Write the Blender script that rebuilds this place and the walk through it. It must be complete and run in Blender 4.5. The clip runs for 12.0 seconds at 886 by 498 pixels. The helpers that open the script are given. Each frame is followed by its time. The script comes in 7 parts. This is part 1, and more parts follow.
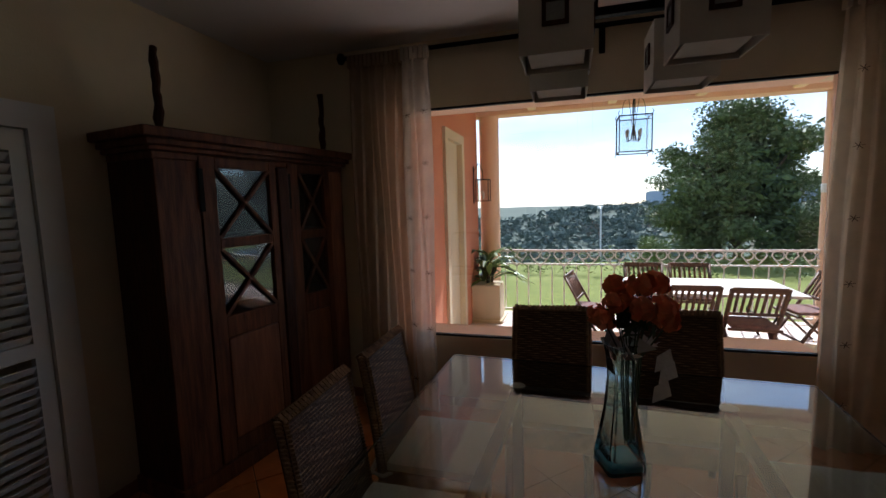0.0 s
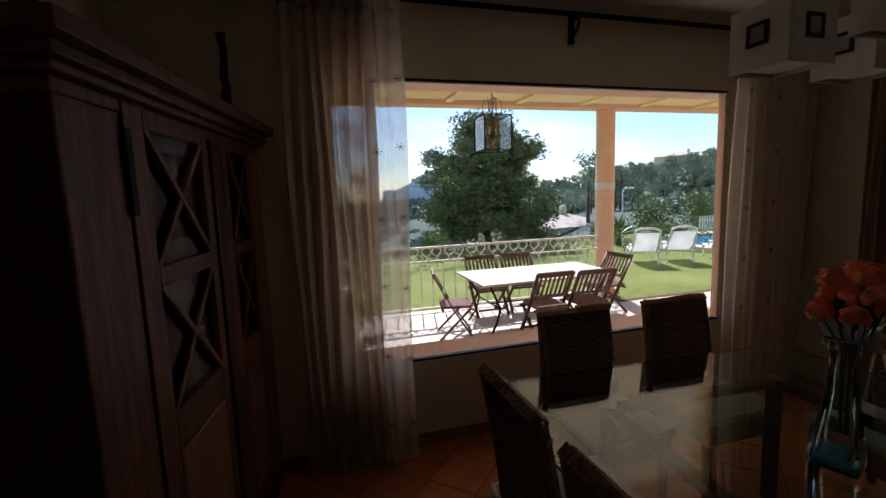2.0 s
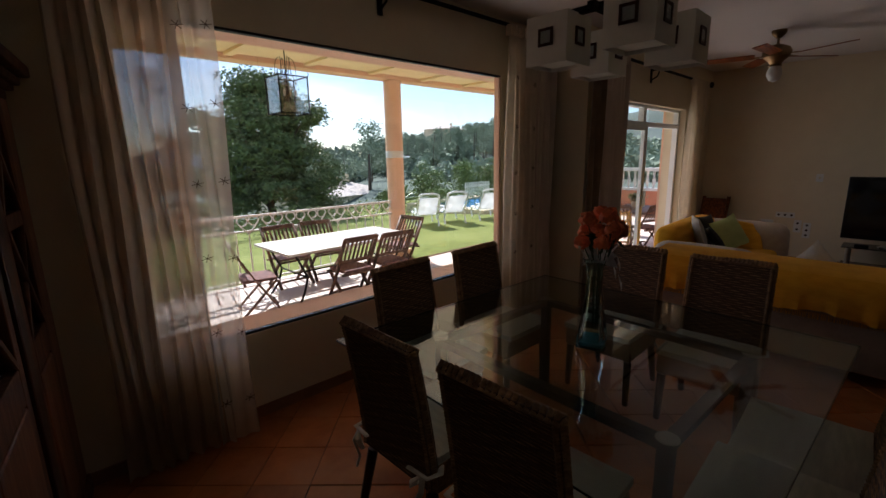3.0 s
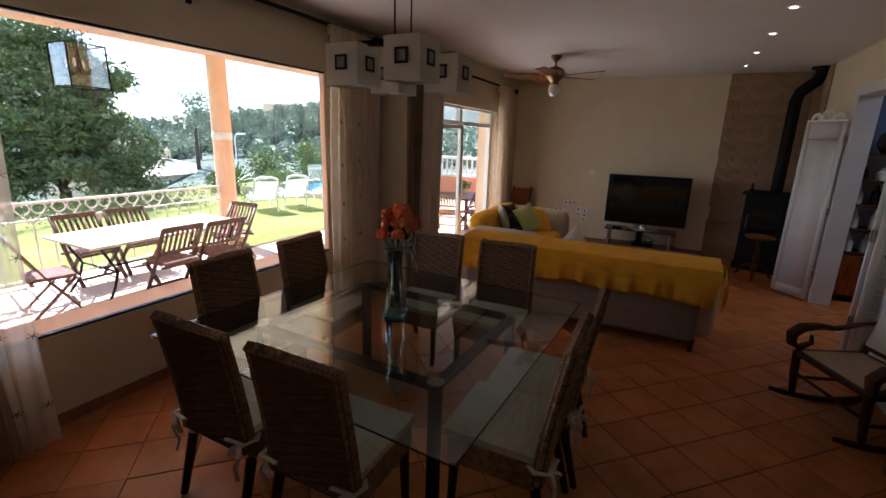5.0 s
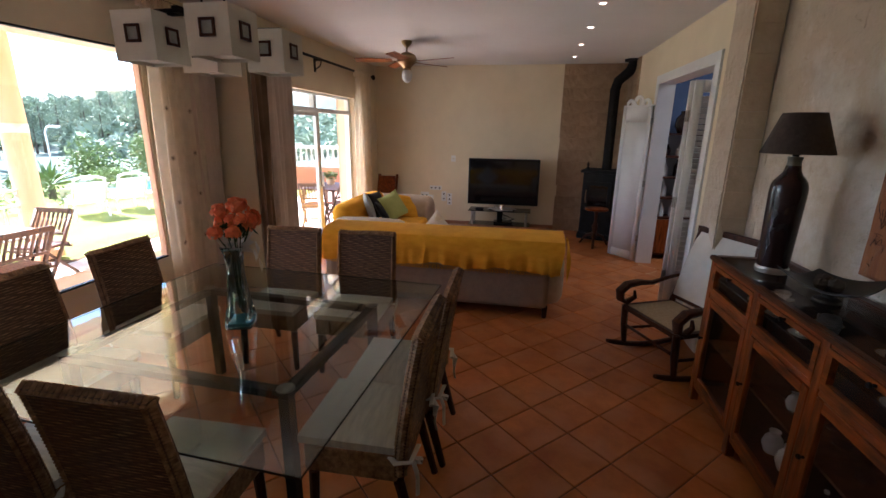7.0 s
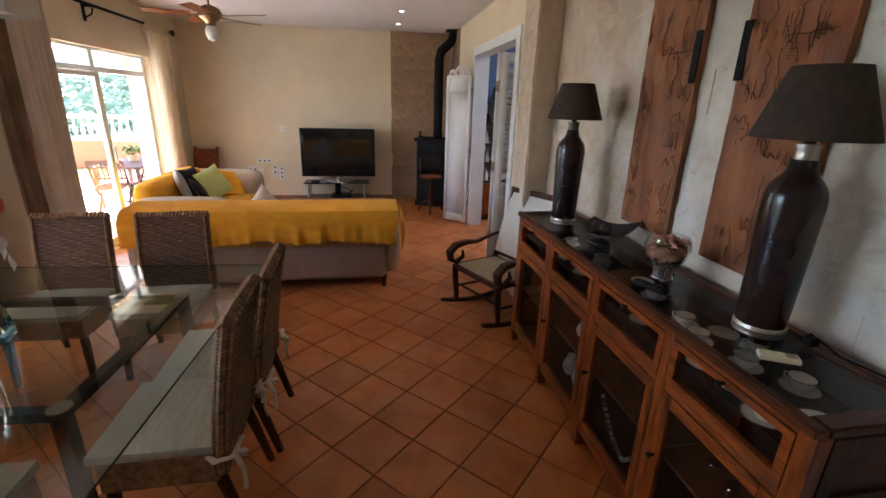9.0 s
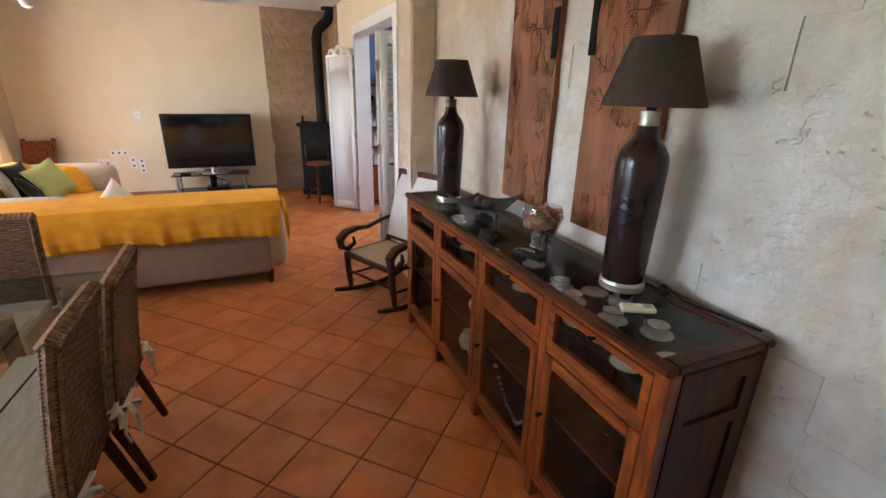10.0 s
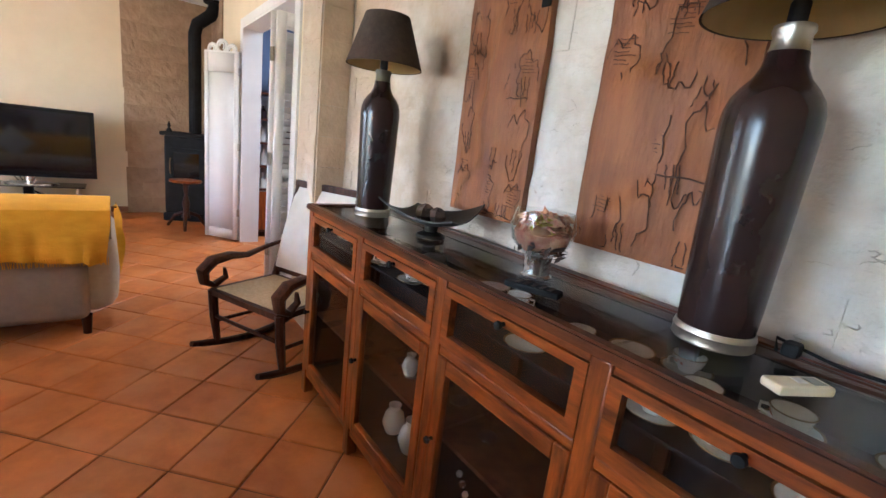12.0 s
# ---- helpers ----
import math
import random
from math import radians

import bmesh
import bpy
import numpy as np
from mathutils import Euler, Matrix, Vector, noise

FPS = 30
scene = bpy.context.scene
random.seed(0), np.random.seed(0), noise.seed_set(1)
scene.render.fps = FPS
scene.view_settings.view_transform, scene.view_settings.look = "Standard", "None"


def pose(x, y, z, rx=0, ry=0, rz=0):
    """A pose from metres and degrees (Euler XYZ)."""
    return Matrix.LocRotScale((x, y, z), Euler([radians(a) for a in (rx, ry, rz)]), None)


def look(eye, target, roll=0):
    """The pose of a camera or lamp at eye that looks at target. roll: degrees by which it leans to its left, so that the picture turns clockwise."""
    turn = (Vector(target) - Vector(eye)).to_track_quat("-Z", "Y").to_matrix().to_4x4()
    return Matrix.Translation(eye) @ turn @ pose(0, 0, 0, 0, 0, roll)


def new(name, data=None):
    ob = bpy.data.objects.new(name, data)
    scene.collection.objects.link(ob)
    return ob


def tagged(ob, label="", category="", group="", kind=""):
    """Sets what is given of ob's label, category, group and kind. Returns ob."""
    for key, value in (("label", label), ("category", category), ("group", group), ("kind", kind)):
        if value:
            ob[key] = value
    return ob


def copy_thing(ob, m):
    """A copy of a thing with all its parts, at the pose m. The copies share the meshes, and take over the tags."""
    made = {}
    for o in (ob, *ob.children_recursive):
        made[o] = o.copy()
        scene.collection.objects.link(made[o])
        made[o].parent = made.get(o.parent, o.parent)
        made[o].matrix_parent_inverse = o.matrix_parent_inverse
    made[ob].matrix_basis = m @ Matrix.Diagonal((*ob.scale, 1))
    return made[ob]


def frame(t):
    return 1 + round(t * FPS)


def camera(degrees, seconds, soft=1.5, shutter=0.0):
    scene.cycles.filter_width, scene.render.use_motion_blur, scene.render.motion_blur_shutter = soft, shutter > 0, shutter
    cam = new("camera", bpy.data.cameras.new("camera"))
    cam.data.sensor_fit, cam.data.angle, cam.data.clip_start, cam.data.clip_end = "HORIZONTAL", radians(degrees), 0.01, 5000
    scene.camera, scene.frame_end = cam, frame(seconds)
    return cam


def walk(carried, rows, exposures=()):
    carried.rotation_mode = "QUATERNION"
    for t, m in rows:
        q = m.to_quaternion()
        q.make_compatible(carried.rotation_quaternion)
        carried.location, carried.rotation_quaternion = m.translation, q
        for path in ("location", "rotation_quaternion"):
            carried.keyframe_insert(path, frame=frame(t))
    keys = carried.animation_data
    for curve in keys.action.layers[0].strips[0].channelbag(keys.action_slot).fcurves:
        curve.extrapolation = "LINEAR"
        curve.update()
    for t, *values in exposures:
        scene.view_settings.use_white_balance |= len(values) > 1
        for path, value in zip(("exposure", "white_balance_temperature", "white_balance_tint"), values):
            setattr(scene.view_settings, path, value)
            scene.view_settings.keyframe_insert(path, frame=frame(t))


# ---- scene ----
cam = camera(90.3, 12.0)
METRES, EYE, TILT, LEAN, TURN = 3.4, 1.6, 0.0, 0.0, 22.3
PATH = [
    (0, (0.338, 0.674, 1.631), (-0.213, 2.585, 1.422), -1.7),
    (0.5, (-0.155, 0.814, 1.68), (-0.464, 2.772, 1.419), -1.2),
    (1, (-0.561, 0.933, 1.685), (-0.712, 2.907, 1.406), -0.4),
    (1.5, (-0.92, 1.119, 1.695), (-0.735, 3.092, 1.424), -1.3),
    (2, (-1.163, 1.273, 1.653), (-0.611, 3.179, 1.403), -2.0),
    (2.5, (-1.361, 1.334, 1.643), (-0.288, 2.998, 1.363), -1.6),
    (3, (-1.48, 1.271, 1.638), (-0.122, 2.68, 1.224), -1.1),
    (3.2, (-1.538, 1.221, 1.658), (-0.125, 2.57, 1.233), -0.9),
    (4.8, (-1.652, 0.883, 1.771), (0.058, 1.801, 1.288), 1.7),
    (5, (-1.629, 0.885, 1.766), (0.109, 1.746, 1.278), 1.8),
    (5.5, (-1.607, 0.849, 1.766), (0.192, 1.556, 1.25), 1.6),
    (6, (-1.58, 0.822, 1.758), (0.256, 1.403, 1.219), 1.4),
    (6.5, (-1.55, 0.794, 1.752), (0.319, 1.242, 1.2), 1.0),
    (6.7, (-1.512, 0.781, 1.746), (0.371, 1.19, 1.211), 0.9),
    (8.3, (-1.502, 0.664, 1.748), (0.407, 0.61, 1.154), 0.9),
    (8.5, (-1.495, 0.648, 1.749), (0.409, 0.518, 1.149), 0.8),
    (9, (-1.486, 0.61, 1.725), (0.385, 0.291, 1.096), 1.6),
    (9.5, (-1.474, 0.562, 1.706), (0.339, 0.043, 1.039), 1.2),
    (10, (-1.453, 0.515, 1.684), (0.278, -0.225, 1.008), 1.4),
    (10.5, (-1.418, 0.51, 1.623), (0.245, -0.41, 1.002), 1.2),
    (11, (-1.33, 0.489, 1.522), (0.251, -0.584, 0.933), -0.3),
    (11.5, (-1.096, 0.422, 1.399), (0.434, -0.744, 0.853), 0.7),
    (11.8, (-0.859, 0.365, 1.36), (0.784, -0.654, 0.846), 0.1),
    (12, (-0.675, 0.323, 1.343), (0.877, -0.859, 0.902), 6.8),
]
EXPOSURES = [(0, 0.85, 5650, 16), (1.0, 1.45, 5650, 16), (1.5, 1.35, 5750, 16), (2.0, 0.72, 5750, 15), (2.6, 0.60, 5750, 13), (3.2, 1.15, 5900, 17), (4.8, 2.0, 5700, 18), (5.5, 2.5, 5650, 18), (6.7, 2.95, 5600, 17), (8.5, 3.58, 5500, 13), (9.5, 4.02, 5500, 13), (10.0, 4.5, 5550, 13), (10.5, 4.9, 5500, 13), (11.5, 4.75, 5450, 13), (12, 4.85, 5450, 13)]
walk(cam, [(t, look(eye, target, roll)) for t, eye, target, roll in PATH], EXPOSURES)

# ---- world, sun and large lights ----
SUN_EL, SUN_AZ = radians(43), radians(12)      # height, and turn from +y towards +x
world = bpy.data.worlds.new("world")
scene.world = world
world.use_nodes = True
wn = world.node_tree
sky = wn.nodes.new("ShaderNodeTexSky")
sky.sky_type, sky.sun_disc = "NISHITA", False
sky.sun_elevation, sky.sun_rotation = SUN_EL, SUN_AZ
sky.altitude, sky.air_density, sky.dust_density, sky.ozone_density = 200, 0.95, 0.4, 2.2
wbg = wn.nodes["Background"]
wbg.inputs["Strength"].default_value = 0.10
cl_tc = wn.nodes.new("ShaderNodeTexCoord")
cl_map = wn.nodes.new("ShaderNodeMapping")
cl_map.inputs["Scale"].default_value = (1.2, 1.2, 4.5)
cl_noise = wn.nodes.new("ShaderNodeTexNoise")
cl_noise.inputs["Scale"].default_value, cl_noise.inputs["Detail"].default_value = 1.6, 6
cl_ramp = wn.nodes.new("ShaderNodeValToRGB")
cl_ramp.color_ramp.elements[0].position, cl_ramp.color_ramp.elements[1].position = 0.48, 0.74
cl_mix = wn.nodes.new("ShaderNodeMix")
cl_mix.data_type = "RGBA"
cl_mix.inputs[7].default_value = (9.0, 9.5, 10.0, 1)
wn.links.new(cl_tc.outputs["Generated"], cl_map.inputs["Vector"])
wn.links.new(cl_map.outputs["Vector"], cl_noise.inputs["Vector"])
wn.links.new(cl_noise.outputs["Fac"], cl_ramp.inputs["Fac"])
wn.links.new(cl_ramp.outputs["Color"], cl_mix.inputs[0])
wn.links.new(sky.outputs["Color"], cl_mix.inputs[6])
wn.links.new(cl_mix.outputs[2], wbg.inputs["Color"])

sun = new("sun", bpy.data.lights.new("sun", "SUN"))
sun.data.energy, sun.data.angle, sun.data.color = 5.0, radians(0.5), (1.0, 0.94, 0.86)
to_sun = Vector((math.sin(SUN_AZ) * math.cos(SUN_EL), math.cos(SUN_AZ) * math.cos(SUN_EL), math.sin(SUN_EL)))
sun.rotation_euler = to_sun.to_track_quat("Z", "Y").to_euler()


def area_light(name, place, width, height, watts):
    lamp = new(name, bpy.data.lights.new(name, "AREA"))
    lamp.data.shape, lamp.data.size, lamp.data.size_y = "RECTANGLE", width, height
    lamp.data.energy, lamp.data.color = watts, (0.93, 0.97, 1.0)
    lamp.location, lamp.rotation_euler = place, (radians(-90), 0, 0)
    return lamp


area_light("window_light_large", (0.6, 4.30, 1.46), 2.9, 1.7, 1.6)
area_light("window_light_door", (4.4, 3.92, 1.1), 2.1, 2.0, 3)
# added fill lamp that brightens the side room; no real fitting hangs there
side_fill = area_light("ceiling_light_side_room", (4.2, -2.3, 2.80), 1.2, 0.8, 3.2)
side_fill.rotation_euler = (0, 0, 0)


# ---- materials ----
def nodes_of(name):
    m = bpy.data.materials.new(name)
    m.use_nodes = True
    return m, m.node_tree, m.node_tree.nodes["Principled BSDF"]


def mat(name, c1, c2=None, scale=4.0, rough=0.6, bump=0.0, bscale=60.0, metal=0.0, spec=0.5, stretch=(1, 1, 1), vary=0.0,
        rough2=None, sheen=0.0, coat=0.0, stain=None, stain_scale=1.3, wave=False, apart=0.0):
    """Two colours mixed by a coarse and a fine noise, with relief, stains, and some change from piece to piece."""
    m, nt, p = nodes_of(name)
    c2 = c2 or tuple(v * 0.8 for v in c1)
    tc = nt.nodes.new("ShaderNodeTexCoord")
    mp = nt.nodes.new("ShaderNodeMapping")
    mp.inputs["Scale"].default_value = stretch
    nt.links.new(tc.outputs["Object"], mp.inputs["Vector"])
    if apart:
        oi, shift = nt.nodes.new("ShaderNodeObjectInfo"), nt.nodes.new("ShaderNodeVectorMath")
        shift.operation = "MULTIPLY"
        shift.inputs[1].default_value = (apart, apart * 1.7, apart * 2.3)
        nt.links.new(oi.outputs["Random"], shift.inputs[0])
        nt.links.new(shift.outputs[0], mp.inputs["Location"])
    n1 = nt.nodes.new("ShaderNodeTexNoise")
    n1.inputs["Scale"].default_value, n1.inputs["Detail"].default_value, n1.inputs["Roughness"].default_value = scale, 8, 0.62
    nt.links.new(mp.outputs["Vector"], n1.inputs["Vector"])
    ramp = nt.nodes.new("ShaderNodeValToRGB")
    ramp.color_ramp.elements[0].position, ramp.color_ramp.elements[1].position = 0.36, 0.66
    ramp.color_ramp.elements[0].color, ramp.color_ramp.elements[1].color = (*c1, 1), (*c2, 1)
    nt.links.new(n1.outputs["Fac"], ramp.inputs["Fac"])
    color = ramp.outputs["Color"]
    if stain:
        n3 = nt.nodes.new("ShaderNodeTexNoise")
        n3.inputs["Scale"].default_value, n3.inputs["Detail"].default_value = stain_scale, 5
        nt.links.new(tc.outputs["Object"], n3.inputs["Vector"])
        r3 = nt.nodes.new("ShaderNodeValToRGB")
        r3.color_ramp.elements[0].position, r3.color_ramp.elements[1].position = 0.5, 0.75
        nt.links.new(n3.outputs["Fac"], r3.inputs["Fac"])
        mx = nt.nodes.new("ShaderNodeMix")
        mx.data_type = "RGBA"
        mx.inputs[7].default_value = (*stain, 1)
        nt.links.new(r3.outputs["Color"], mx.inputs[0])
        nt.links.new(color, mx.inputs[6])
        color = mx.outputs[2]
    if vary:
        info = nt.nodes.new("ShaderNodeObjectInfo")
        geo = nt.nodes.new("ShaderNodeNewGeometry")
        add = nt.nodes.new("ShaderNodeMath")
        add.operation = "ADD"
        nt.links.new(info.outputs["Random"], add.inputs[0])
        nt.links.new(geo.outputs["Random Per Island"], add.inputs[1])
        rng = nt.nodes.new("ShaderNodeMapRange")
        rng.inputs["From Max"].default_value = 2.0
        rng.inputs["To Min"].default_value, rng.inputs["To Max"].default_value = 1 - vary, 1 + vary
        nt.links.new(add.outputs[0], rng.inputs["Value"])
        hsv = nt.nodes.new("ShaderNodeHueSaturation")
        nt.links.new(rng.outputs[0], hsv.inputs["Value"])
        nt.links.new(color, hsv.inputs["Color"])
        color = hsv.outputs["Color"]
    nt.links.new(color, p.inputs["Base Color"])
    rr = nt.nodes.new("ShaderNodeMapRange")
    rr.inputs["To Min"].default_value, rr.inputs["To Max"].default_value = rough, rough2 if rough2 is not None else min(1, rough + 0.15)
    nt.links.new(n1.outputs["Fac"], rr.inputs["Value"])
    nt.links.new(rr.outputs[0], p.inputs["Roughness"])
    p.inputs["Metallic"].default_value, p.inputs["Specular IOR Level"].default_value = metal, spec
    p.inputs["Sheen Weight"].default_value, p.inputs["Coat Weight"].default_value = sheen, coat
    if bump:
        if wave:
            n2 = nt.nodes.new("ShaderNodeTexWave")
            n2.inputs["Distortion"].default_value, n2.inputs["Detail"].default_value = 2.0, 3
        else:
            n2 = nt.nodes.new("ShaderNodeTexNoise")
            n2.inputs["Detail"].default_value = 6
        n2.inputs["Scale"].default_value = bscale
        nt.links.new(mp.outputs["Vector"], n2.inputs["Vector"])
        b = nt.nodes.new("ShaderNodeBump")
        b.inputs["Strength"].default_value, b.inputs["Distance"].default_value = min(1, bump), 0.01
        nt.links.new(n2.outputs["Fac"], b.inputs["Height"])
        nt.links.new(b.outputs["Normal"], p.inputs["Normal"])
    return m


def glass(name, tint=(1, 1, 1), gloss=1.0, base=0.045):
    """A thin pane: clear, with the mirror of its surface, stronger at a flat angle."""
    m, nt, p = nodes_of(name)
    nt.nodes.remove(p)
    out = nt.nodes["Material Output"]
    clear, shine, lw, mix = (nt.nodes.new(k) for k in ("ShaderNodeBsdfTransparent", "ShaderNodeBsdfGlossy", "ShaderNodeLayerWeight", "ShaderNodeMixShader"))
    clear.inputs["Color"].default_value = (*tint, 1)
    shine.inputs["Roughness"].default_value = 0.0
    shine.inputs["Color"].default_value = (gloss, gloss, gloss, 1)
    lw.inputs["Blend"].default_value = 0.5
    power, scaled = nt.nodes.new("ShaderNodeMath"), nt.nodes.new("ShaderNodeMath")
    power.operation, power.inputs[1].default_value = "POWER", 5.0
    scaled.operation, scaled.inputs[1].default_value, scaled.inputs[2].default_value = "MULTIPLY_ADD", 0.93, base
    nt.links.new(lw.outputs["Facing"], power.inputs[0])
    nt.links.new(power.outputs[0], scaled.inputs[0])
    nt.links.new(scaled.outputs[0], mix.inputs[0])
    nt.links.new(clear.outputs[0], mix.inputs[1])
    nt.links.new(shine.outputs[0], mix.inputs[2])
    nt.links.new(mix.outputs[0], out.inputs["Surface"])
    return m


def glow(name, color, strength):
    m, nt, p = nodes_of(name)
    p.inputs["Base Color"].default_value = (*color, 1)
    p.inputs["Emission Color"].default_value, p.inputs["Emission Strength"].default_value = (*color, 1), strength
    return m


def sheer(name, c, opacity):
    """Thin woven cloth: part of the light passes through."""
    m, nt, p = nodes_of(name)
    out = nt.nodes["Material Output"]
    p.inputs["Base Color"].default_value, p.inputs["Roughness"].default_value = (*c, 1), 0.9
    tl, tr, m1, m2 = (nt.nodes.new(k) for k in ("ShaderNodeBsdfTranslucent", "ShaderNodeBsdfTransparent", "ShaderNodeMixShader", "ShaderNodeMixShader"))
    tl.inputs["Color"].default_value = (*c, 1)
    m1.inputs[0].default_value = 0.5
    tc, wv = nt.nodes.new("ShaderNodeTexCoord"), nt.nodes.new("ShaderNodeTexNoise")
    wv.inputs["Scale"].default_value = 9.0
    rg = nt.nodes.new("ShaderNodeMapRange")
    rg.inputs["To Min"].default_value, rg.inputs["To Max"].default_value = opacity - 0.12, opacity + 0.12
    nt.links.new(tc.outputs["Object"], wv.inputs["Vector"])
    nt.links.new(wv.outputs["Fac"], rg.inputs["Value"])
    nt.links.new(p.outputs[0], m1.inputs[1])
    nt.links.new(tl.outputs[0], m1.inputs[2])
    nt.links.new(rg.outputs[0], m2.inputs[0])
    nt.links.new(tr.outputs[0], m2.inputs[1])
    nt.links.new(m1.outputs[0], m2.inputs[2])
    nt.links.new(m2.outputs[0], out.inputs["Surface"])
    return m


PLASTER = mat("plaster_cream", (0.76, 0.65, 0.46), (0.70, 0.59, 0.41), 1.6, 0.85, 0.18, 90, spec=0.2)
CEIL = mat("ceiling_paint", (0.74, 0.70, 0.66), (0.70, 0.66, 0.62), 1.2, 0.85, 0.12, 80, spec=0.2)
PEACH = mat("render_peach", (0.84, 0.56, 0.39), (0.78, 0.51, 0.35), 2.0, 0.85, 0.25, 70, spec=0.2)
PORCH_CEIL = mat("porch_ceiling_cream", (0.90, 0.72, 0.46), (0.84, 0.66, 0.41), 2.0, 0.85, 0.15, 70, spec=0.2)
TERRACOTTA_WALL = mat("render_red", (0.62, 0.25, 0.14), (0.56, 0.21, 0.12), 2.0, 0.85, 0.25, 70, spec=0.2)
def whitewash(name, c1, c2, tan):
    """Whitewashed limestone: soft lumps, short chips and cracks, faint tan stains, more tan towards +x; one skin across
    all blocks.
    """
    m, nt, p = nodes_of(name)
    geo = nt.nodes.new("ShaderNodeNewGeometry")

    def noise_node(scale, detail, stretch=(1, 1, 1), rough=0.6, distort=0.0):
        mp = nt.nodes.new("ShaderNodeMapping")
        mp.inputs["Scale"].default_value = stretch
        n = nt.nodes.new("ShaderNodeTexNoise")
        n.inputs["Scale"].default_value, n.inputs["Detail"].default_value = scale, detail
        n.inputs["Roughness"].default_value, n.inputs["Distortion"].default_value = rough, distort
        nt.links.new(geo.outputs["Position"], mp.inputs["Vector"])
        nt.links.new(mp.outputs["Vector"], n.inputs["Vector"])
        return n.outputs["Fac"]

    def span(source, a, b, lo=0.0, hi=1.0):
        r = nt.nodes.new("ShaderNodeMapRange")
        r.inputs["From Min"].default_value, r.inputs["From Max"].default_value = a, b
        r.inputs["To Min"].default_value, r.inputs["To Max"].default_value = lo, hi
        nt.links.new(source, r.inputs["Value"])
        return r.outputs[0]

    def math_node(op, a, b):
        n = nt.nodes.new("ShaderNodeMath")
        n.operation = op
        for i, v in enumerate((a, b)):
            if isinstance(v, (int, float)):
                n.inputs[i].default_value = v
            else:
                nt.links.new(v, n.inputs[i])
        return n.outputs[0]

    def blend(fac, a, b):
        x = nt.nodes.new("ShaderNodeMix")
        x.data_type = "RGBA"
        nt.links.new(fac, x.inputs[0])
        for i, v in ((6, a), (7, b)):
            if isinstance(v, tuple):
                x.inputs[i].default_value = (*v, 1)
            else:
                nt.links.new(v, x.inputs[i])
        return x.outputs[2]

    mott = span(noise_node(4.0, 8), 0.35, 0.65)
    sep = nt.nodes.new("ShaderNodeSeparateXYZ")
    nt.links.new(geo.outputs["Position"], sep.inputs[0])
    tan_by_x = span(sep.outputs["X"], 0.0, 1.7, 0.0, 0.50)
    stain = math_node("MULTIPLY", span(math_node("ADD", noise_node(1.6, 7, (1, 1, 0.8), 0.65), math_node("MULTIPLY", tan_by_x, 0.5)), 0.46, 0.74), 0.75)
    color = blend(stain, blend(mott, c1, c2), tan)
    # cracks lie where a bent noise crosses its middle, in patches
    bent = math_node("ABSOLUTE", math_node("SUBTRACT", noise_node(4.6, 4, (1, 1, 1.8), 0.55, 0.15), 0.5), 0.0)
    crack = math_node("MULTIPLY", span(bent, 0.0, 0.006, 1.0, 0.0), span(noise_node(8.0, 2, (1, 1, 1)), 0.57, 0.61))
    spot = span(noise_node(19, 3), 0.70, 0.78)
    color = blend(math_node("MULTIPLY", crack, 0.22), color, (tan[0] * 0.6, tan[1] * 0.6, tan[2] * 0.6))
    color = blend(math_node("MULTIPLY", spot, 0.6), color, (tan[0] * 0.75, tan[1] * 0.6, tan[2] * 0.45))
    nt.links.new(color, p.inputs["Base Color"])
    p.inputs["Roughness"].default_value, p.inputs["Specular IOR Level"].default_value = 0.88, 0.15
    height = math_node("ADD", math_node("MULTIPLY", noise_node(5.0, 7, (1, 1, 1.25), 0.55), 1.9), math_node("MULTIPLY", noise_node(30, 5, (1, 1, 1.2), 0.6), 0.22))
    height = math_node("SUBTRACT", height, math_node("MULTIPLY", crack, 0.40))
    b = nt.nodes.new("ShaderNodeBump")
    b.inputs["Strength"].default_value, b.inputs["Distance"].default_value = 0.75, 0.022
    nt.links.new(height, b.inputs["Height"])
    nt.links.new(b.outputs["Normal"], p.inputs["Normal"])
    return m


STONE_WHITE = whitewash("stone_whitewashed", (0.81, 0.77, 0.71), (0.68, 0.64, 0.58), (0.46, 0.33, 0.20))
MORTAR = mat("mortar_pale", (0.60, 0.58, 0.55), (0.52, 0.50, 0.47), 5, 0.95, 0.4, 60, spec=0.1)
STONE_BROWN = mat("stone_brown", (0.40, 0.27, 0.165), (0.30, 0.195, 0.115), 6.0, 0.85, 0.8, 30, spec=0.2, vary=0.18)
STONE_PALE = mat("stone_pale_tan", (0.62, 0.50, 0.36), (0.50, 0.39, 0.27), 5.0, 0.88, 0.7, 30, spec=0.2, vary=0.1)
TILE = mat("tile_terracotta", (0.55, 0.180, 0.042), (0.38, 0.110, 0.026), 4.5, 0.32, 0.12, 14, spec=0.32, vary=0.2, rough2=0.5, apart=7.0,
           stain=(0.50, 0.20, 0.08), stain_scale=2.5)
GROUT = mat("grout", (0.13, 0.075, 0.045), (0.10, 0.055, 0.035), 9, 0.95, 0.3, 80, spec=0.1)
SKIRT = mat("skirting_tile", (0.34, 0.15, 0.08), (0.27, 0.11, 0.055), 6, 0.5, 0.1, 40)
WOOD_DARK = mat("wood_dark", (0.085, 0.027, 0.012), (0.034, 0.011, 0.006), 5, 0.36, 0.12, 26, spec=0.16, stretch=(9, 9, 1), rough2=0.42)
WOOD_ARM = mat("wood_armoire", (0.18, 0.062, 0.025), (0.07, 0.024, 0.011), 4, 0.42, 0.25, 22, spec=0.25, stretch=(7, 7, 0.8))
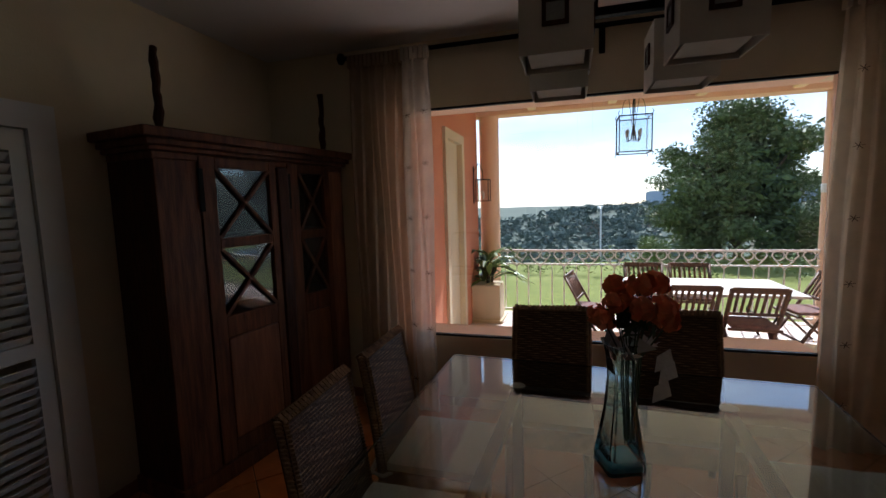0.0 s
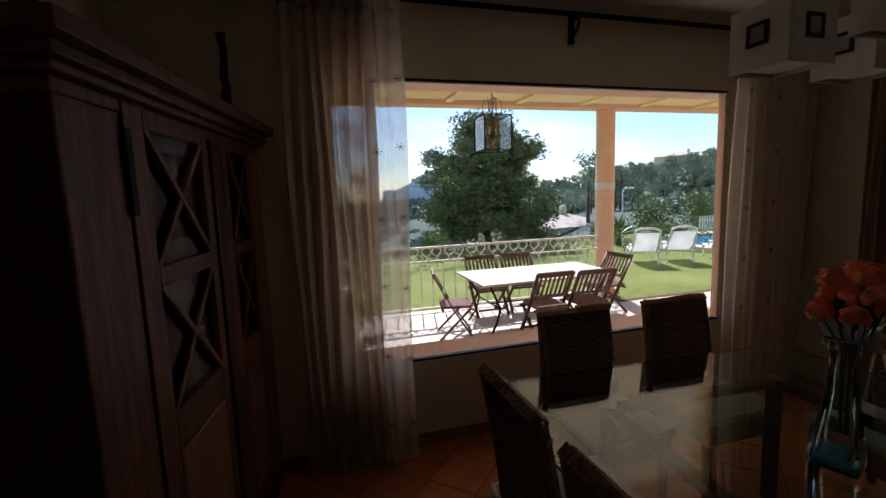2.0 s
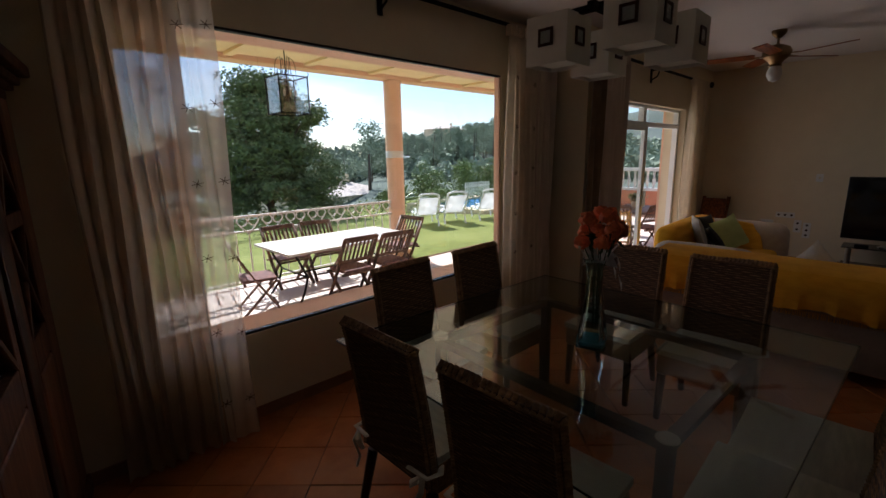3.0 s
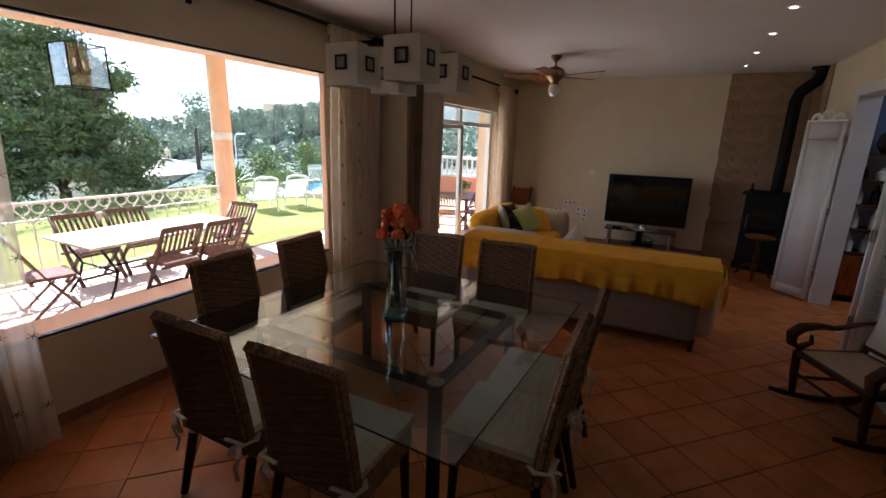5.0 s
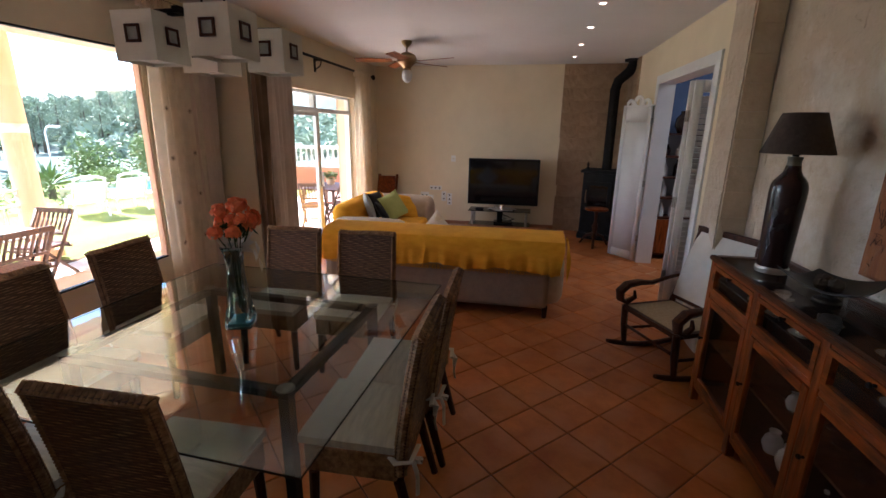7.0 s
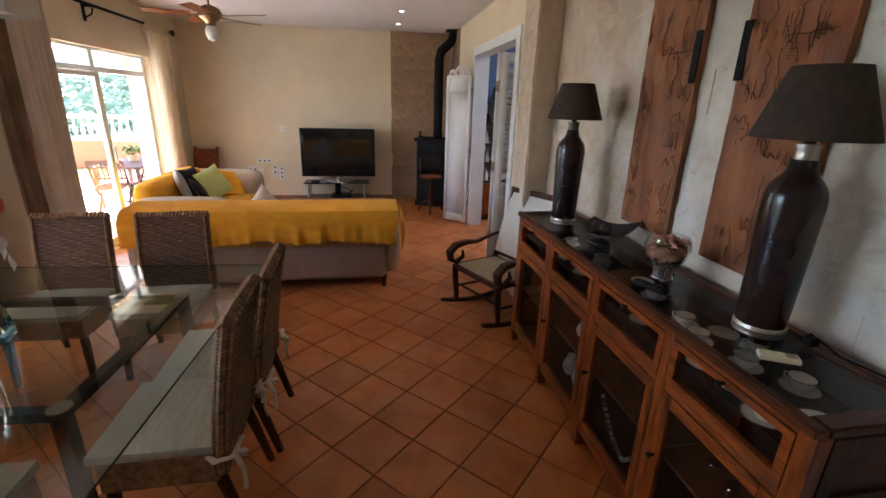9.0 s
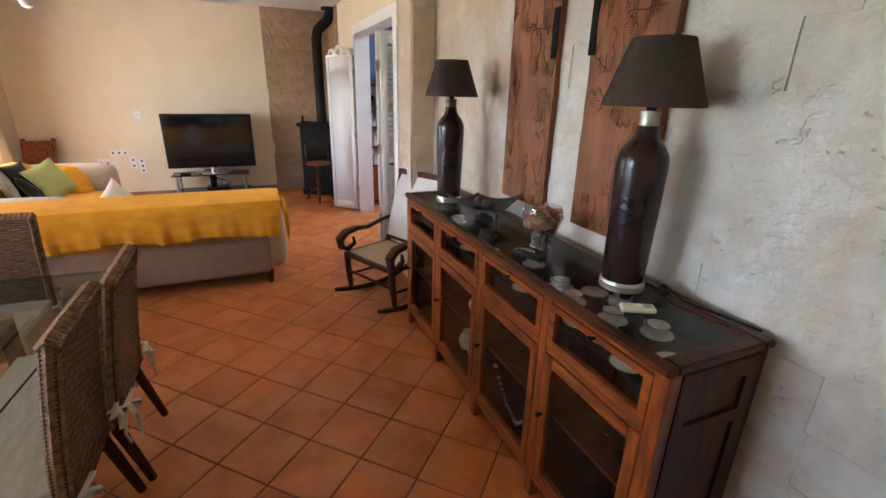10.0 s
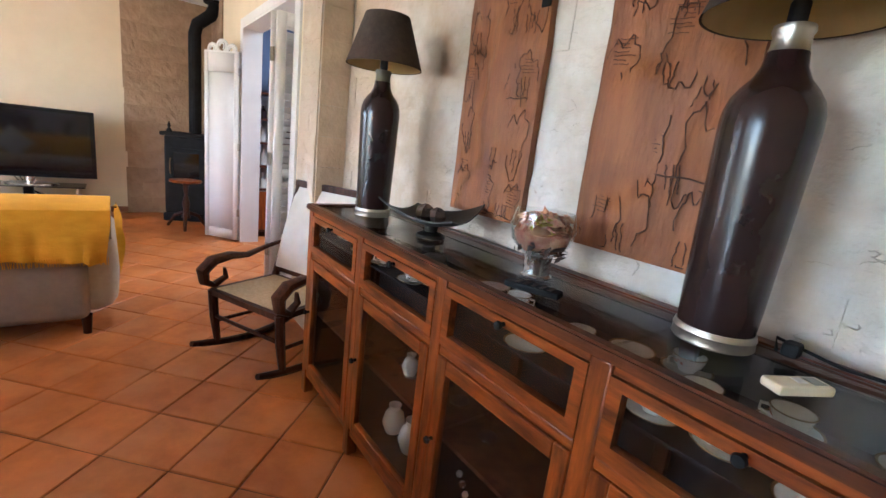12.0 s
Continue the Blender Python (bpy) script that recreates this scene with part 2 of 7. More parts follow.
WOOD_ARM_RED = mat("wood_armoire_panel", (0.25, 0.095, 0.035), (0.15, 0.05, 0.02), 4, 0.42, 0.2, 22, spec=0.4, stretch=(7, 7, 0.8))
WOOD_CHERRY = mat("wood_sideboard", (0.33, 0.078, 0.010), (0.085, 0.018, 0.004), 4, 0.26, 0.08, 26, spec=0.35, stretch=(1.2, 8, 8), rough2=0.4)
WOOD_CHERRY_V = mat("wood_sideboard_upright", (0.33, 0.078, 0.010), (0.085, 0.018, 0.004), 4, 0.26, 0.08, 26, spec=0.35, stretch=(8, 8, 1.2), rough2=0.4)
WOOD_TOP = mat("wood_sideboard_top", (0.12, 0.034, 0.011), (0.045, 0.013, 0.006), 5, 0.28, 0.08, 26, spec=0.25, stretch=(1.2, 8, 8), rough2=0.34)
WOOD_TEAK = mat("wood_outdoor", (0.15, 0.075, 0.045), (0.09, 0.045, 0.03), 5, 0.55, 0.2, 25, stretch=(8, 8, 1.5))
WOOD_PANEL = mat("wood_carved", (0.34, 0.118, 0.034), (0.19, 0.060, 0.019), 3, 0.42, 0.35, 22, spec=0.4, stretch=(6, 6, 0.9), stain=(0.20, 0.075, 0.028), stain_scale=5.0)
# shadow in the carved grooves, put into a darker wood colour
GROOVE_SHADE = mat("carved_groove_shade", (0.11, 0.040, 0.016), (0.07, 0.025, 0.011), 6, 0.7, 0.1, 40)
RATTAN = mat("rattan_brown", (0.36, 0.205, 0.095), (0.16, 0.082, 0.040), 34, 0.6, 0.6, 90, spec=0.3, vary=0.12)
RATTAN_DARK = mat("rattan_frame", (0.12, 0.062, 0.032), (0.07, 0.035, 0.02), 30, 0.6, 0.5, 90, spec=0.3)
CUSHION = mat("cushion_cream", (0.62, 0.58, 0.48), (0.50, 0.47, 0.39), 9, 0.9, 0.3, 120, spec=0.1, stretch=(1, 5, 1), sheen=0.2)
TIE = mat("cotton_tie", (0.66, 0.60, 0.50), (0.58, 0.52, 0.42), 9, 0.9, 0.3, 150, spec=0.1)
SOFA = mat("sofa_beige", (0.52, 0.41, 0.30), (0.46, 0.35, 0.25), 14, 0.92, 0.3, 190, spec=0.1, sheen=0.25)
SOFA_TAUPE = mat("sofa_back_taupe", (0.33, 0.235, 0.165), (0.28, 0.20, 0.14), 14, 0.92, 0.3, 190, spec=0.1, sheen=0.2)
THROW = mat("throw_yellow", (0.84, 0.42, 0.030), (0.72, 0.33, 0.02), 6, 0.92, 0.45, 75, spec=0.05, sheen=0.05, stretch=(1, 1, 3))
BLACK_CLOTH = mat("cushion_black", (0.018, 0.017, 0.016), (0.012, 0.011, 0.011), 9, 0.9, 0.2, 100, sheen=0.2)
GREEN_CLOTH = mat("cushion_lime", (0.48, 0.52, 0.17), (0.42, 0.46, 0.14), 9, 0.9, 0.3, 100, sheen=0.2)
WHITE_CLOTH = mat("cushion_white", (0.72, 0.68, 0.62), (0.62, 0.58, 0.52), 25, 0.9, 0.6, 60, sheen=0.2)
GREY_CLOTH = mat("cushion_grey", (0.42, 0.39, 0.34), (0.34, 0.31, 0.27), 25, 0.9, 0.4, 60, sheen=0.2)
CANVAS = mat("canvas_offwhite", (0.66, 0.62, 0.55), (0.60, 0.56, 0.49), 8, 0.9, 0.3, 160, spec=0.1)
CANE = mat("cane_seat", (0.50, 0.38, 0.24), (0.40, 0.29, 0.17), 60, 0.7, 0.6, 160)
WHITE_PAINT = mat("paint_white", (0.78, 0.77, 0.74), (0.72, 0.71, 0.68), 3, 0.4, 0.06, 60)
WHITE_FRAME = mat("frame_white", (0.80, 0.79, 0.76), (0.75, 0.74, 0.71), 3, 0.35, 0.03, 60)
SHADE_WHITE = mat("lamp_cube_paper", (0.74, 0.68, 0.58), (0.68, 0.62, 0.52), 8, 0.85, 0.1, 90, spec=0.1)
SHADE_BROWN = mat("shade_brown", (0.075, 0.052, 0.040), (0.058, 0.040, 0.030), 40, 0.8, 0.2, 180, spec=0.2)
SHADE_IN = mat("shade_lining", (0.45, 0.30, 0.12), (0.40, 0.26, 0.10), 10, 0.7, 0.05, 90)
CERAMIC_BROWN = mat("ceramic_brown", (0.030, 0.012, 0.011), (0.018, 0.008, 0.008), 3, 0.20, 0.05, 20, spec=0.45, coat=0.1, rough2=0.32)
PEWTER = mat("pewter", (0.55, 0.52, 0.46), (0.38, 0.35, 0.30), 8, 0.32, 0.1, 60, metal=1.0)
BRASS = mat("brass_aged", (0.36, 0.24, 0.11), (0.22, 0.14, 0.07), 8, 0.35, 0.1, 60, metal=1.0)
IRON = mat("iron_black", (0.018, 0.017, 0.017), (0.012, 0.011, 0.011), 9, 0.55, 0.2, 90, metal=0.0, spec=0.1)
BLACK_GLOSS = mat("plastic_black", (0.010, 0.010, 0.011), (0.008, 0.008, 0.009), 3, 0.12, 0.0)
SCREEN = mat("screen_black", (0.006, 0.006, 0.007), (0.006, 0.006, 0.007), 3, 0.07, 0.0, spec=0.7, rough2=0.09)
PORCELAIN = mat("porcelain", (0.88, 0.86, 0.80), (0.80, 0.76, 0.68), 12, 0.15, 0.0, spec=0.6, rough2=0.22)
GREY_BOWL = mat("ceramic_grey", (0.48, 0.50, 0.50), (0.36, 0.38, 0.38), 12, 0.3, 0.1, 40)
DARK_METAL_BOWL = mat("bowl_dark", (0.022, 0.018, 0.016), (0.04, 0.032, 0.028), 6, 0.42, 0.1, 60, metal=0.2)
PLASTIC_CREAM = mat("plastic_cream", (0.70, 0.62, 0.45), (0.66, 0.58, 0.41), 4, 0.4, 0.0)
CREAM_FRAME = mat("picture_inset", (0.40, 0.40, 0.36), (0.25, 0.24, 0.22), 14, 0.2, 0.0)
# shade inside the cabinets and far windows, painted as near-black
INSIDE_SHADE = mat("inside_shade", (0.016, 0.008, 0.006), (0.010, 0.005, 0.004), 6, 0.6, 0.1, 40)
RAIL_WHITE = mat("railing_white", (0.74, 0.70, 0.66), (0.66, 0.60, 0.55), 9, 0.5, 0.1, 60)
TERRACE = mat("terrace_tile", (0.70, 0.58, 0.50), (0.62, 0.50, 0.42), 3, 0.6, 0.2, 40, vary=0.06)
TABLE_OUT = mat("table_outdoor_top", (0.60, 0.56, 0.52), (0.52, 0.48, 0.44), 3, 0.35, 0.05, 40)
CHAIR_PAD = mat("seat_pad_pattern", (0.26, 0.14, 0.13), (0.10, 0.06, 0.06), 22, 0.9, 0.2, 90)
LOUNGER = mat("lounger_white", (0.78, 0.78, 0.76), (0.72, 0.72, 0.70), 4, 0.45, 0.0)
LOUNGER_MESH = sheer("lounger_mesh", (0.86, 0.85, 0.84), 0.86)
GRASS = mat("grass", (0.21, 0.235, 0.06), (0.14, 0.165, 0.045), 5, 0.9, 0.9, 55, spec=0.1, stain=(0.24, 0.26, 0.08), stain_scale=0.5)
# far land, far woods and mountain: aerial haze is mixed into the base colours
LAND_HAZE = mat("far_land_haze", (0.13, 0.155, 0.13), (0.155, 0.18, 0.15), 0.02, 0.95, 0.0, spec=0.05, stain=(0.08, 0.105, 0.075), stain_scale=0.012)
FAR_PINE_HAZE = mat("far_pines_haze", (0.17, 0.21, 0.18), (0.145, 0.18, 0.155), 0.2, 0.95, 0.0, spec=0.02, vary=0.12)
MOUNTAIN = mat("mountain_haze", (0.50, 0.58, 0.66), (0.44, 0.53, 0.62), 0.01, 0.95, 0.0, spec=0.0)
LEAF = mat("leaf_tree", (0.15, 0.19, 0.075), (0.085, 0.115, 0.045), 2, 0.5, 0.0, spec=0.15, vary=0.35)
LEAF_HEDGE = mat("leaf_hedge", (0.19, 0.25, 0.09), (0.12, 0.165, 0.06), 3, 0.6, 0.0, spec=0.15, vary=0.35)
# hillside pines and scrub, paled and greyed to paint in the haze
LEAF_PINE_HAZE = mat("leaf_pine_haze", (0.25, 0.30, 0.21), (0.19, 0.23, 0.16), 2, 0.7, 0.0, spec=0.15, vary=0.3)
LEAF_PLANT = mat("leaf_plant", (0.16, 0.24, 0.06), (0.09, 0.15, 0.04), 4, 0.4, 0.0, vary=0.2)
BARK = mat("bark", (0.10, 0.075, 0.055), (0.06, 0.045, 0.033), 8, 0.95, 0.8, 30)
ROOF = mat("roof_far", (0.62, 0.54, 0.48), (0.50, 0.42, 0.36), 2, 0.9, 0.3, 8)
FACADE = mat("facade_far", (0.66, 0.55, 0.38), (0.60, 0.50, 0.34), 1, 0.9, 0.0)
POOL = mat("pool_blue", (0.03, 0.20, 0.42), (0.03, 0.17, 0.38), 2, 0.08, 0.2, 6)
BLUE_PAINT = mat("paint_blue", (0.08, 0.11, 0.19), (0.06, 0.09, 0.16), 2, 0.8, 0.1, 60)
PETAL = mat("petal_orange", (0.95, 0.30, 0.11), (0.82, 0.17, 0.07), 20, 0.7, 0.2, 60, vary=0.2)
LEAF_DRY = mat("leaf_flower", (0.03, 0.07, 0.02), (0.02, 0.045, 0.012), 20, 0.6, 0.0)
POTPOURRI = mat("potpourri", (0.50, 0.17, 0.12), (0.66, 0.42, 0.24), 30, 0.8, 0.2, 60, vary=0.4)
POTPOURRI_Y = mat("potpourri_yellow", (0.60, 0.48, 0.06), (0.50, 0.38, 0.05), 30, 0.8, 0.2, 60)
SEEDPOD = mat("seed_pod", (0.11, 0.075, 0.055), (0.06, 0.04, 0.03), 20, 0.7, 0.4, 50)
SILVER = mat("silver", (0.75, 0.73, 0.70), (0.6, 0.58, 0.55), 8, 0.2, 0.05, 60, metal=1.0)
CURTAIN = sheer("curtain_sheer", (0.92, 0.79, 0.60), 0.66)
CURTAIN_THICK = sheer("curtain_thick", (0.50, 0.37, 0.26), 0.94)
CURTAIN_EDGE = sheer("curtain_sheer_edge", (0.88, 0.80, 0.70), 0.58)
CURTAIN_BROWN = mat("curtain_brown", (0.24, 0.15, 0.085), (0.18, 0.11, 0.06), 5, 0.9, 0.2, 90, sheen=0.2)
CURTAIN_GREY = mat("curtain_mauve", (0.64, 0.52, 0.42), (0.56, 0.45, 0.36), 5, 0.9, 0.2, 90, sheen=0.2)
CURTAIN_MARK = mat("curtain_stitch", (0.10, 0.06, 0.04), (0.08, 0.05, 0.03), 9, 0.9)
PANE = glass("pane_glass", (0.97, 0.99, 0.98))
TOP_GLASS = glass("table_glass", (0.80, 0.84, 0.82), 1.0, 0.065)
CAB_GLASS = glass("cabinet_glass", (0.96, 0.96, 0.96), 0.5)
ARM_GLASS = glass("armoire_glass", (0.92, 0.92, 0.92), 1.0)
EDGE_GLASS = mat("glass_edge_green", (0.010, 0.030, 0.026), (0.008, 0.022, 0.020), 6, 0.15)
CLEAR_GLASS = glass("clear_glass", (0.93, 0.95, 0.95))
CRYSTAL = glass("crystal_glass", (0.90, 0.92, 0.93), 1.0, 0.22)
m_vase, nt_vase, p_vase = nodes_of("vase_glass")
p_vase.inputs["Base Color"].default_value, p_vase.inputs["Transmission Weight"].default_value = (0.80, 0.95, 0.96, 1), 1.0
p_vase.inputs["Roughness"].default_value, p_vase.inputs["IOR"].default_value = 0.03, 1.45
VASE_GLASS = m_vase
VASE_BASE = mat("vase_base", (0.10, 0.34, 0.36), (0.05, 0.22, 0.25), 14, 0.1, 0.0, spec=0.8)
SPOT_GLOW = glow("spot_glow", (1.0, 0.80, 0.55), 5.0)
GLOBE = mat("opal_globe", (0.78, 0.76, 0.72), (0.74, 0.72, 0.68), 4, 0.3)


# ---- shape helpers ----
def box(bm, x0, y0, z0, x1, y1, z1, m=None):
    vs = [bm.verts.new((x, y, z)) for z in (z0, z1) for x, y in ((x0, y0), (x1, y0), (x1, y1), (x0, y1))]
    fs = [bm.faces.new([vs[i] for i in f]) for f in ((3, 2, 1, 0), (4, 5, 6, 7), (0, 1, 5, 4), (1, 2, 6, 5), (2, 3, 7, 6), (3, 0, 4, 7))]
    if m is not None:
        bmesh.ops.transform(bm, matrix=m, verts=vs)
    return vs, fs


def rbox(x0, y0, z0, x1, y1, z1, r=0.005, seg=2, m=None):
    """A box with rounded edges, as a bmesh of its own."""
    bm = bmesh.new()
    box(bm, x0, y0, z0, x1, y1, z1)
    bmesh.ops.bevel(bm, geom=bm.edges[:], offset=r, segments=seg, affect="EDGES", profile=0.5)
    if m is not None:
        bmesh.ops.transform(bm, matrix=m, verts=bm.verts[:])
    return bm


def lathe(profile, seg=24, centre=(0, 0, 0), bm=None, squash=1.0):
    """Turned shape from (radius, height) pairs."""
    bm = bm or bmesh.new()
    rings = []
    for r, z in profile:
        if r < 1e-5:
            rings.append([bm.verts.new((centre[0], centre[1], centre[2] + z))])
        else:
            rings.append([bm.verts.new((centre[0] + r * math.cos(2 * math.pi * i / seg), centre[1] + squash * r * math.sin(2 * math.pi * i / seg), centre[2] + z)) for i in range(seg)])
    for a, b in zip(rings, rings[1:]):
        for i in range(seg):
            j = (i + 1) % seg
            if len(a) == 1 and len(b) == 1:
                continue
            if len(a) == 1:
                bm.faces.new((a[0], b[i], b[j])[::-1])
            elif len(b) == 1:
                bm.faces.new((a[i], a[j], b[0]))
            else:
                bm.faces.new((a[i], a[j], b[j], b[i]))
    return bm


def tube(points, r, seg=8, bm=None, flat=1.0, close=False):
    """A round bar along points; r is one radius or one for each point."""
    bm = bm or bmesh.new()
    pts = [Vector(p) for p in points]
    rs = r if isinstance(r, (list, tuple)) else [r] * len(pts)
    rings, last = [], None
    for i, p in enumerate(pts):
        if close:
            d = (pts[(i + 1) % len(pts)] - pts[i - 1]).normalized()
        else:
            d = (pts[min(i + 1, len(pts) - 1)] - pts[max(i - 1, 0)]).normalized()
        if last is None:
            u = d.cross(Vector((0, 0, 1)) if abs(d.z) < 0.9 else Vector((1, 0, 0))).normalized()
        else:
            u = (last - d * last.dot(d)).normalized()
        last = u
        v = d.cross(u)
        rings.append([bm.verts.new(p + (u * math.cos(2 * math.pi * k / seg) + v * math.sin(2 * math.pi * k / seg) * flat) * rs[i]) for k in range(seg)])
    pairs = list(zip(rings, rings[1:])) + ([(rings[-1], rings[0])] if close else [])
    for a, b in pairs:
        for k in range(seg):
            bm.faces.new((a[k], a[(k + 1) % seg], b[(k + 1) % seg], b[k]))
    if not close:
        bm.faces.new(rings[0][::-1])
        bm.faces.new(rings[-1])
    return bm


def bar(bm, a, b, w, h, up=(0, 0, 1)):
    """A squared bar from a to b."""
    a, b = Vector(a), Vector(b)
    d = (b - a).normalized()
    u = d.cross(Vector(up)).normalized() * w / 2
    v = u.cross(d).normalized() * h / 2
    vs = [bm.verts.new(p + s * u + t * v) for p in (a, b) for s, t in ((-1, -1), (1, -1), (1, 1), (-1, 1))]
    for f in ((3, 2, 1, 0), (4, 5, 6, 7), (0, 1, 5, 4), (1, 2, 6, 5), (2, 3, 7, 6), (3, 0, 4, 7)):
        bm.faces.new([vs[i] for i in f])
    return bm


def put(name, bm, material, smooth=True):
    bmesh.ops.recalc_face_normals(bm, faces=bm.faces[:])
    me = bpy.data.meshes.new(name)
    bm.to_mesh(me)
    bm.free()
    me.materials.append(material)
    if smooth:
        for p in me.polygons:
            p.use_smooth = True
        me.set_sharp_from_angle(angle=radians(38))
        if len(me.polygons) < 160:
            for p in me.polygons:
                if max(abs(v) for v in p.normal) > 0.99999:
                    p.use_smooth = False
    return new(name, me)


def part(name, bm, material, parent, label="", smooth=True):
    ob = put(name, bm, material, smooth)
    ob.parent = parent
    return tagged(ob, label)


def thing(name, label, category, group="", kind="", at=(0, 0, 0), turn=0):
    ob = new(name)
    ob.location, ob.rotation_euler = at, (0, 0, radians(turn))
    return tagged(ob, label, category, group, kind)


def structure(name, bm, material, smooth=False):
    return tagged(put(name, bm, material, smooth), kind="structure")


def place(x, y, z=0, turn=0):
    return Matrix.Translation((x, y, z)) @ Matrix.Rotation(radians(turn), 4, "Z")


def leaves(bm, centre, size, count, leaf, rng, shell=0.35):
    """Small leaf blades scattered through an uneven blob."""
    cx, cy, cz = centre
    for _ in range(count):
        d = Vector((rng.gauss(0, 1), rng.gauss(0, 1), rng.gauss(0, 1))).normalized()
        q = (rng.random() ** shell)
        n = 0.72 + 0.5 * noise.noise(Vector((cx, cy, cz)) + d * 1.9)
        p = Vector((cx + d.x * size[0] * q * n, cy + d.y * size[1] * q * n, cz + d.z * size[2] * q * n))
        a = Vector((rng.gauss(0, 1), rng.gauss(0, 1), rng.gauss(0, 0.6))).normalized()
        b = a.cross(Vector((rng.gauss(0, 1), rng.gauss(0, 1), rng.gauss(0, 1)))).normalized()
        s = leaf * rng.uniform(0.6, 1.3)
        vs = [bm.verts.new(p + a * s * u + b * s * 0.42 * v) for u, v in ((-0.5, 0), (0, -0.5), (0.5, 0), (0, 0.5))]
        bm.faces.new(vs)
    return bm


# ---- the rooms ----
XW, XE, YN, YN2, XSTEP, YS, YD, TOP = -2.1, 6.69, 3.97, 3.55, 2.75, -0.89, -0.84, 2.84
T = 0.28


def wall(name, x0, y0, x1, y1, material, z0=0.0, z1=TOP, holes=(), axis="x"):
    """A wall with thickness, cut by rectangular holes (from, to, sill, head) along its length."""
    bm = bmesh.new()
    lo, hi = (x0, x1) if axis == "x" else (y0, y1)
    cuts = sorted(holes)
    at = lo
    spans = []
    for a, b, s, h in cuts:
        spans.append((at, a, z0, z1))
        if s > z0:
            spans.append((a, b, z0, s))
        spans.append((a, b, h, z1))
        at = b
    spans.append((at, hi, z0, z1))
    for a, b, s, h in spans:
        if b - a > 1e-4 and h - s > 1e-4:
            if axis == "x":
                box(bm, a, y0, s, b, y1, h)
            else:
                box(bm, x0, a, s, x1, b, h)
    return structure(name, bm, material)


WIN = (-1.05, 1.91, 0.57, 2.35)
DOOR = (3.15, 5.60, 0.0, 2.21)
wall_north = wall("wall_north", XW - T, YN, XSTEP, YN + 0.08, PLASTER, -0.3, TOP, [WIN])
wall("wall_north_outer", XW - T, YN + 0.08, XSTEP, YN + T, PLASTER, -0.3, TOP, [(WIN[0] - 0.3, WIN[1] + 0.32, WIN[2], WIN[3])])
wall_north_far = wall("wall_north_far", XSTEP - 0.001, YN2, XE + T, YN2 + T, PLASTER, -0.3, TOP, [DOOR])
bm = bmesh.new()
box(bm, XSTEP - 0.001, YN2 + T, -0.3, XSTEP + T, YN + T, TOP)
structure("wall_step", bm, PLASTER)
wall_east = wall("wall_east", XE, YD - T, XE + T, YN2, PLASTER, -0.3, TOP, [], "y")
wall_west = wall("wall_west", XW - T, YS, XW, YN, PLASTER, -0.3, TOP, [(1.28, 2.16, 0.0, 2.03)], "y")
wall_stone = wall("wall_stone", XW - T, YS - 0.34, 2.1, YS - 0.02, MORTAR, -0.3, TOP)
wall_south = wall("wall_south", 2.1, YD - 0.18, XE, YD, PLASTER, -0.3, TOP, [(3.00, 4.78, 0.0, 2.36)])
bm = bmesh.new()
box(bm, 2.1, YD + 0.001, 0, 2.42, -0.70, TOP)
box(bm, 2.1, -1.23, 0, 2.2, YD, TOP)
pillar_stone = structure("pillar_stone", bm, MORTAR)
bm = bmesh.new()
box(bm, XW - T, -4.5, TOP, XE + T, YN + T, TOP + 0.2)
structure("ceiling", bm, CEIL)
bm = bmesh.new()
box(bm, XW - T, -4.5, -0.3, XE + T, YN2, -0.006)
box(bm, XW - T, YN2, -0.3, XSTEP, YN, -0.006)
floor = structure("floor", bm, GROUT)
# room beyond the folding door
bm = bmesh.new()
box(bm, 2.3, -3.6, 0, 2.4, YD - 0.18, TOP)
box(bm, 2.4, -3.6, 0, XE, -3.5, TOP)
box(bm, 5.40, -3.5, 0, 5.50, YD - 0.18, TOP)
structure("wall_side_room", bm, BLUE_PAINT)

# skirting along the plastered walls
bm = bmesh.new()
box(bm, XW + 0.002, YN - 0.012, 0, XSTEP, YN - 0.001, 0.075)
box(bm, XSTEP, YN2 - 0.012, 0, DOOR[0], YN2 - 0.001, 0.075)
box(bm, DOOR[1], YN2 - 0.012, 0, XE - 0.002, YN2 - 0.001, 0.075)
box(bm, XE - 0.012, 0.02, 0, XE - 0.001, YN2 - 0.013, 0.075)
box(bm, XW + 0.001, 2.30, 0, XW + 0.012, YN - 0.013, 0.075)
box(bm, XW + 0.001, YS, 0, XW + 0.012, 1.16, 0.075)
structure("baseboard", bm, SKIRT)

# outside faces of the house, in peach render
bm = bmesh.new()
box(bm, XW - T, YN + T, -0.6, WIN[0] - 0.3, YN + T + 0.03, 3.1)
box(bm, WIN[1] + 0.32, YN + T, -0.6, XSTEP + T, YN + T + 0.03, 3.1)
box(bm, WIN[0] - 0.3, YN + T, -0.6, WIN[1] + 0.32, YN + T + 0.03, WIN[2] - 0.03)
box(bm, WIN[0] - 0.3, YN + T, WIN[3], WIN[1] + 0.32, YN + T + 0.03, 3.1)
box(bm, DOOR[1], YN2 + T, -0.6, XE + T + 2.0, YN2 + T + 0.03, 3.1)
box(bm, XSTEP + T, YN2 + T, DOOR[3], DOOR[1], YN2 + T + 0.03, 3.1)
# reveals of the large window
box(bm, WIN[0], YN + 0.055, WIN[2] - 0.03, WIN[1], YN + T + 0.06, WIN[2] + 0.004)
box(bm, WIN[0], YN + 0.055, WIN[2] + 0.004, WIN[0] + 0.004, YN + 0.08, WIN[3])
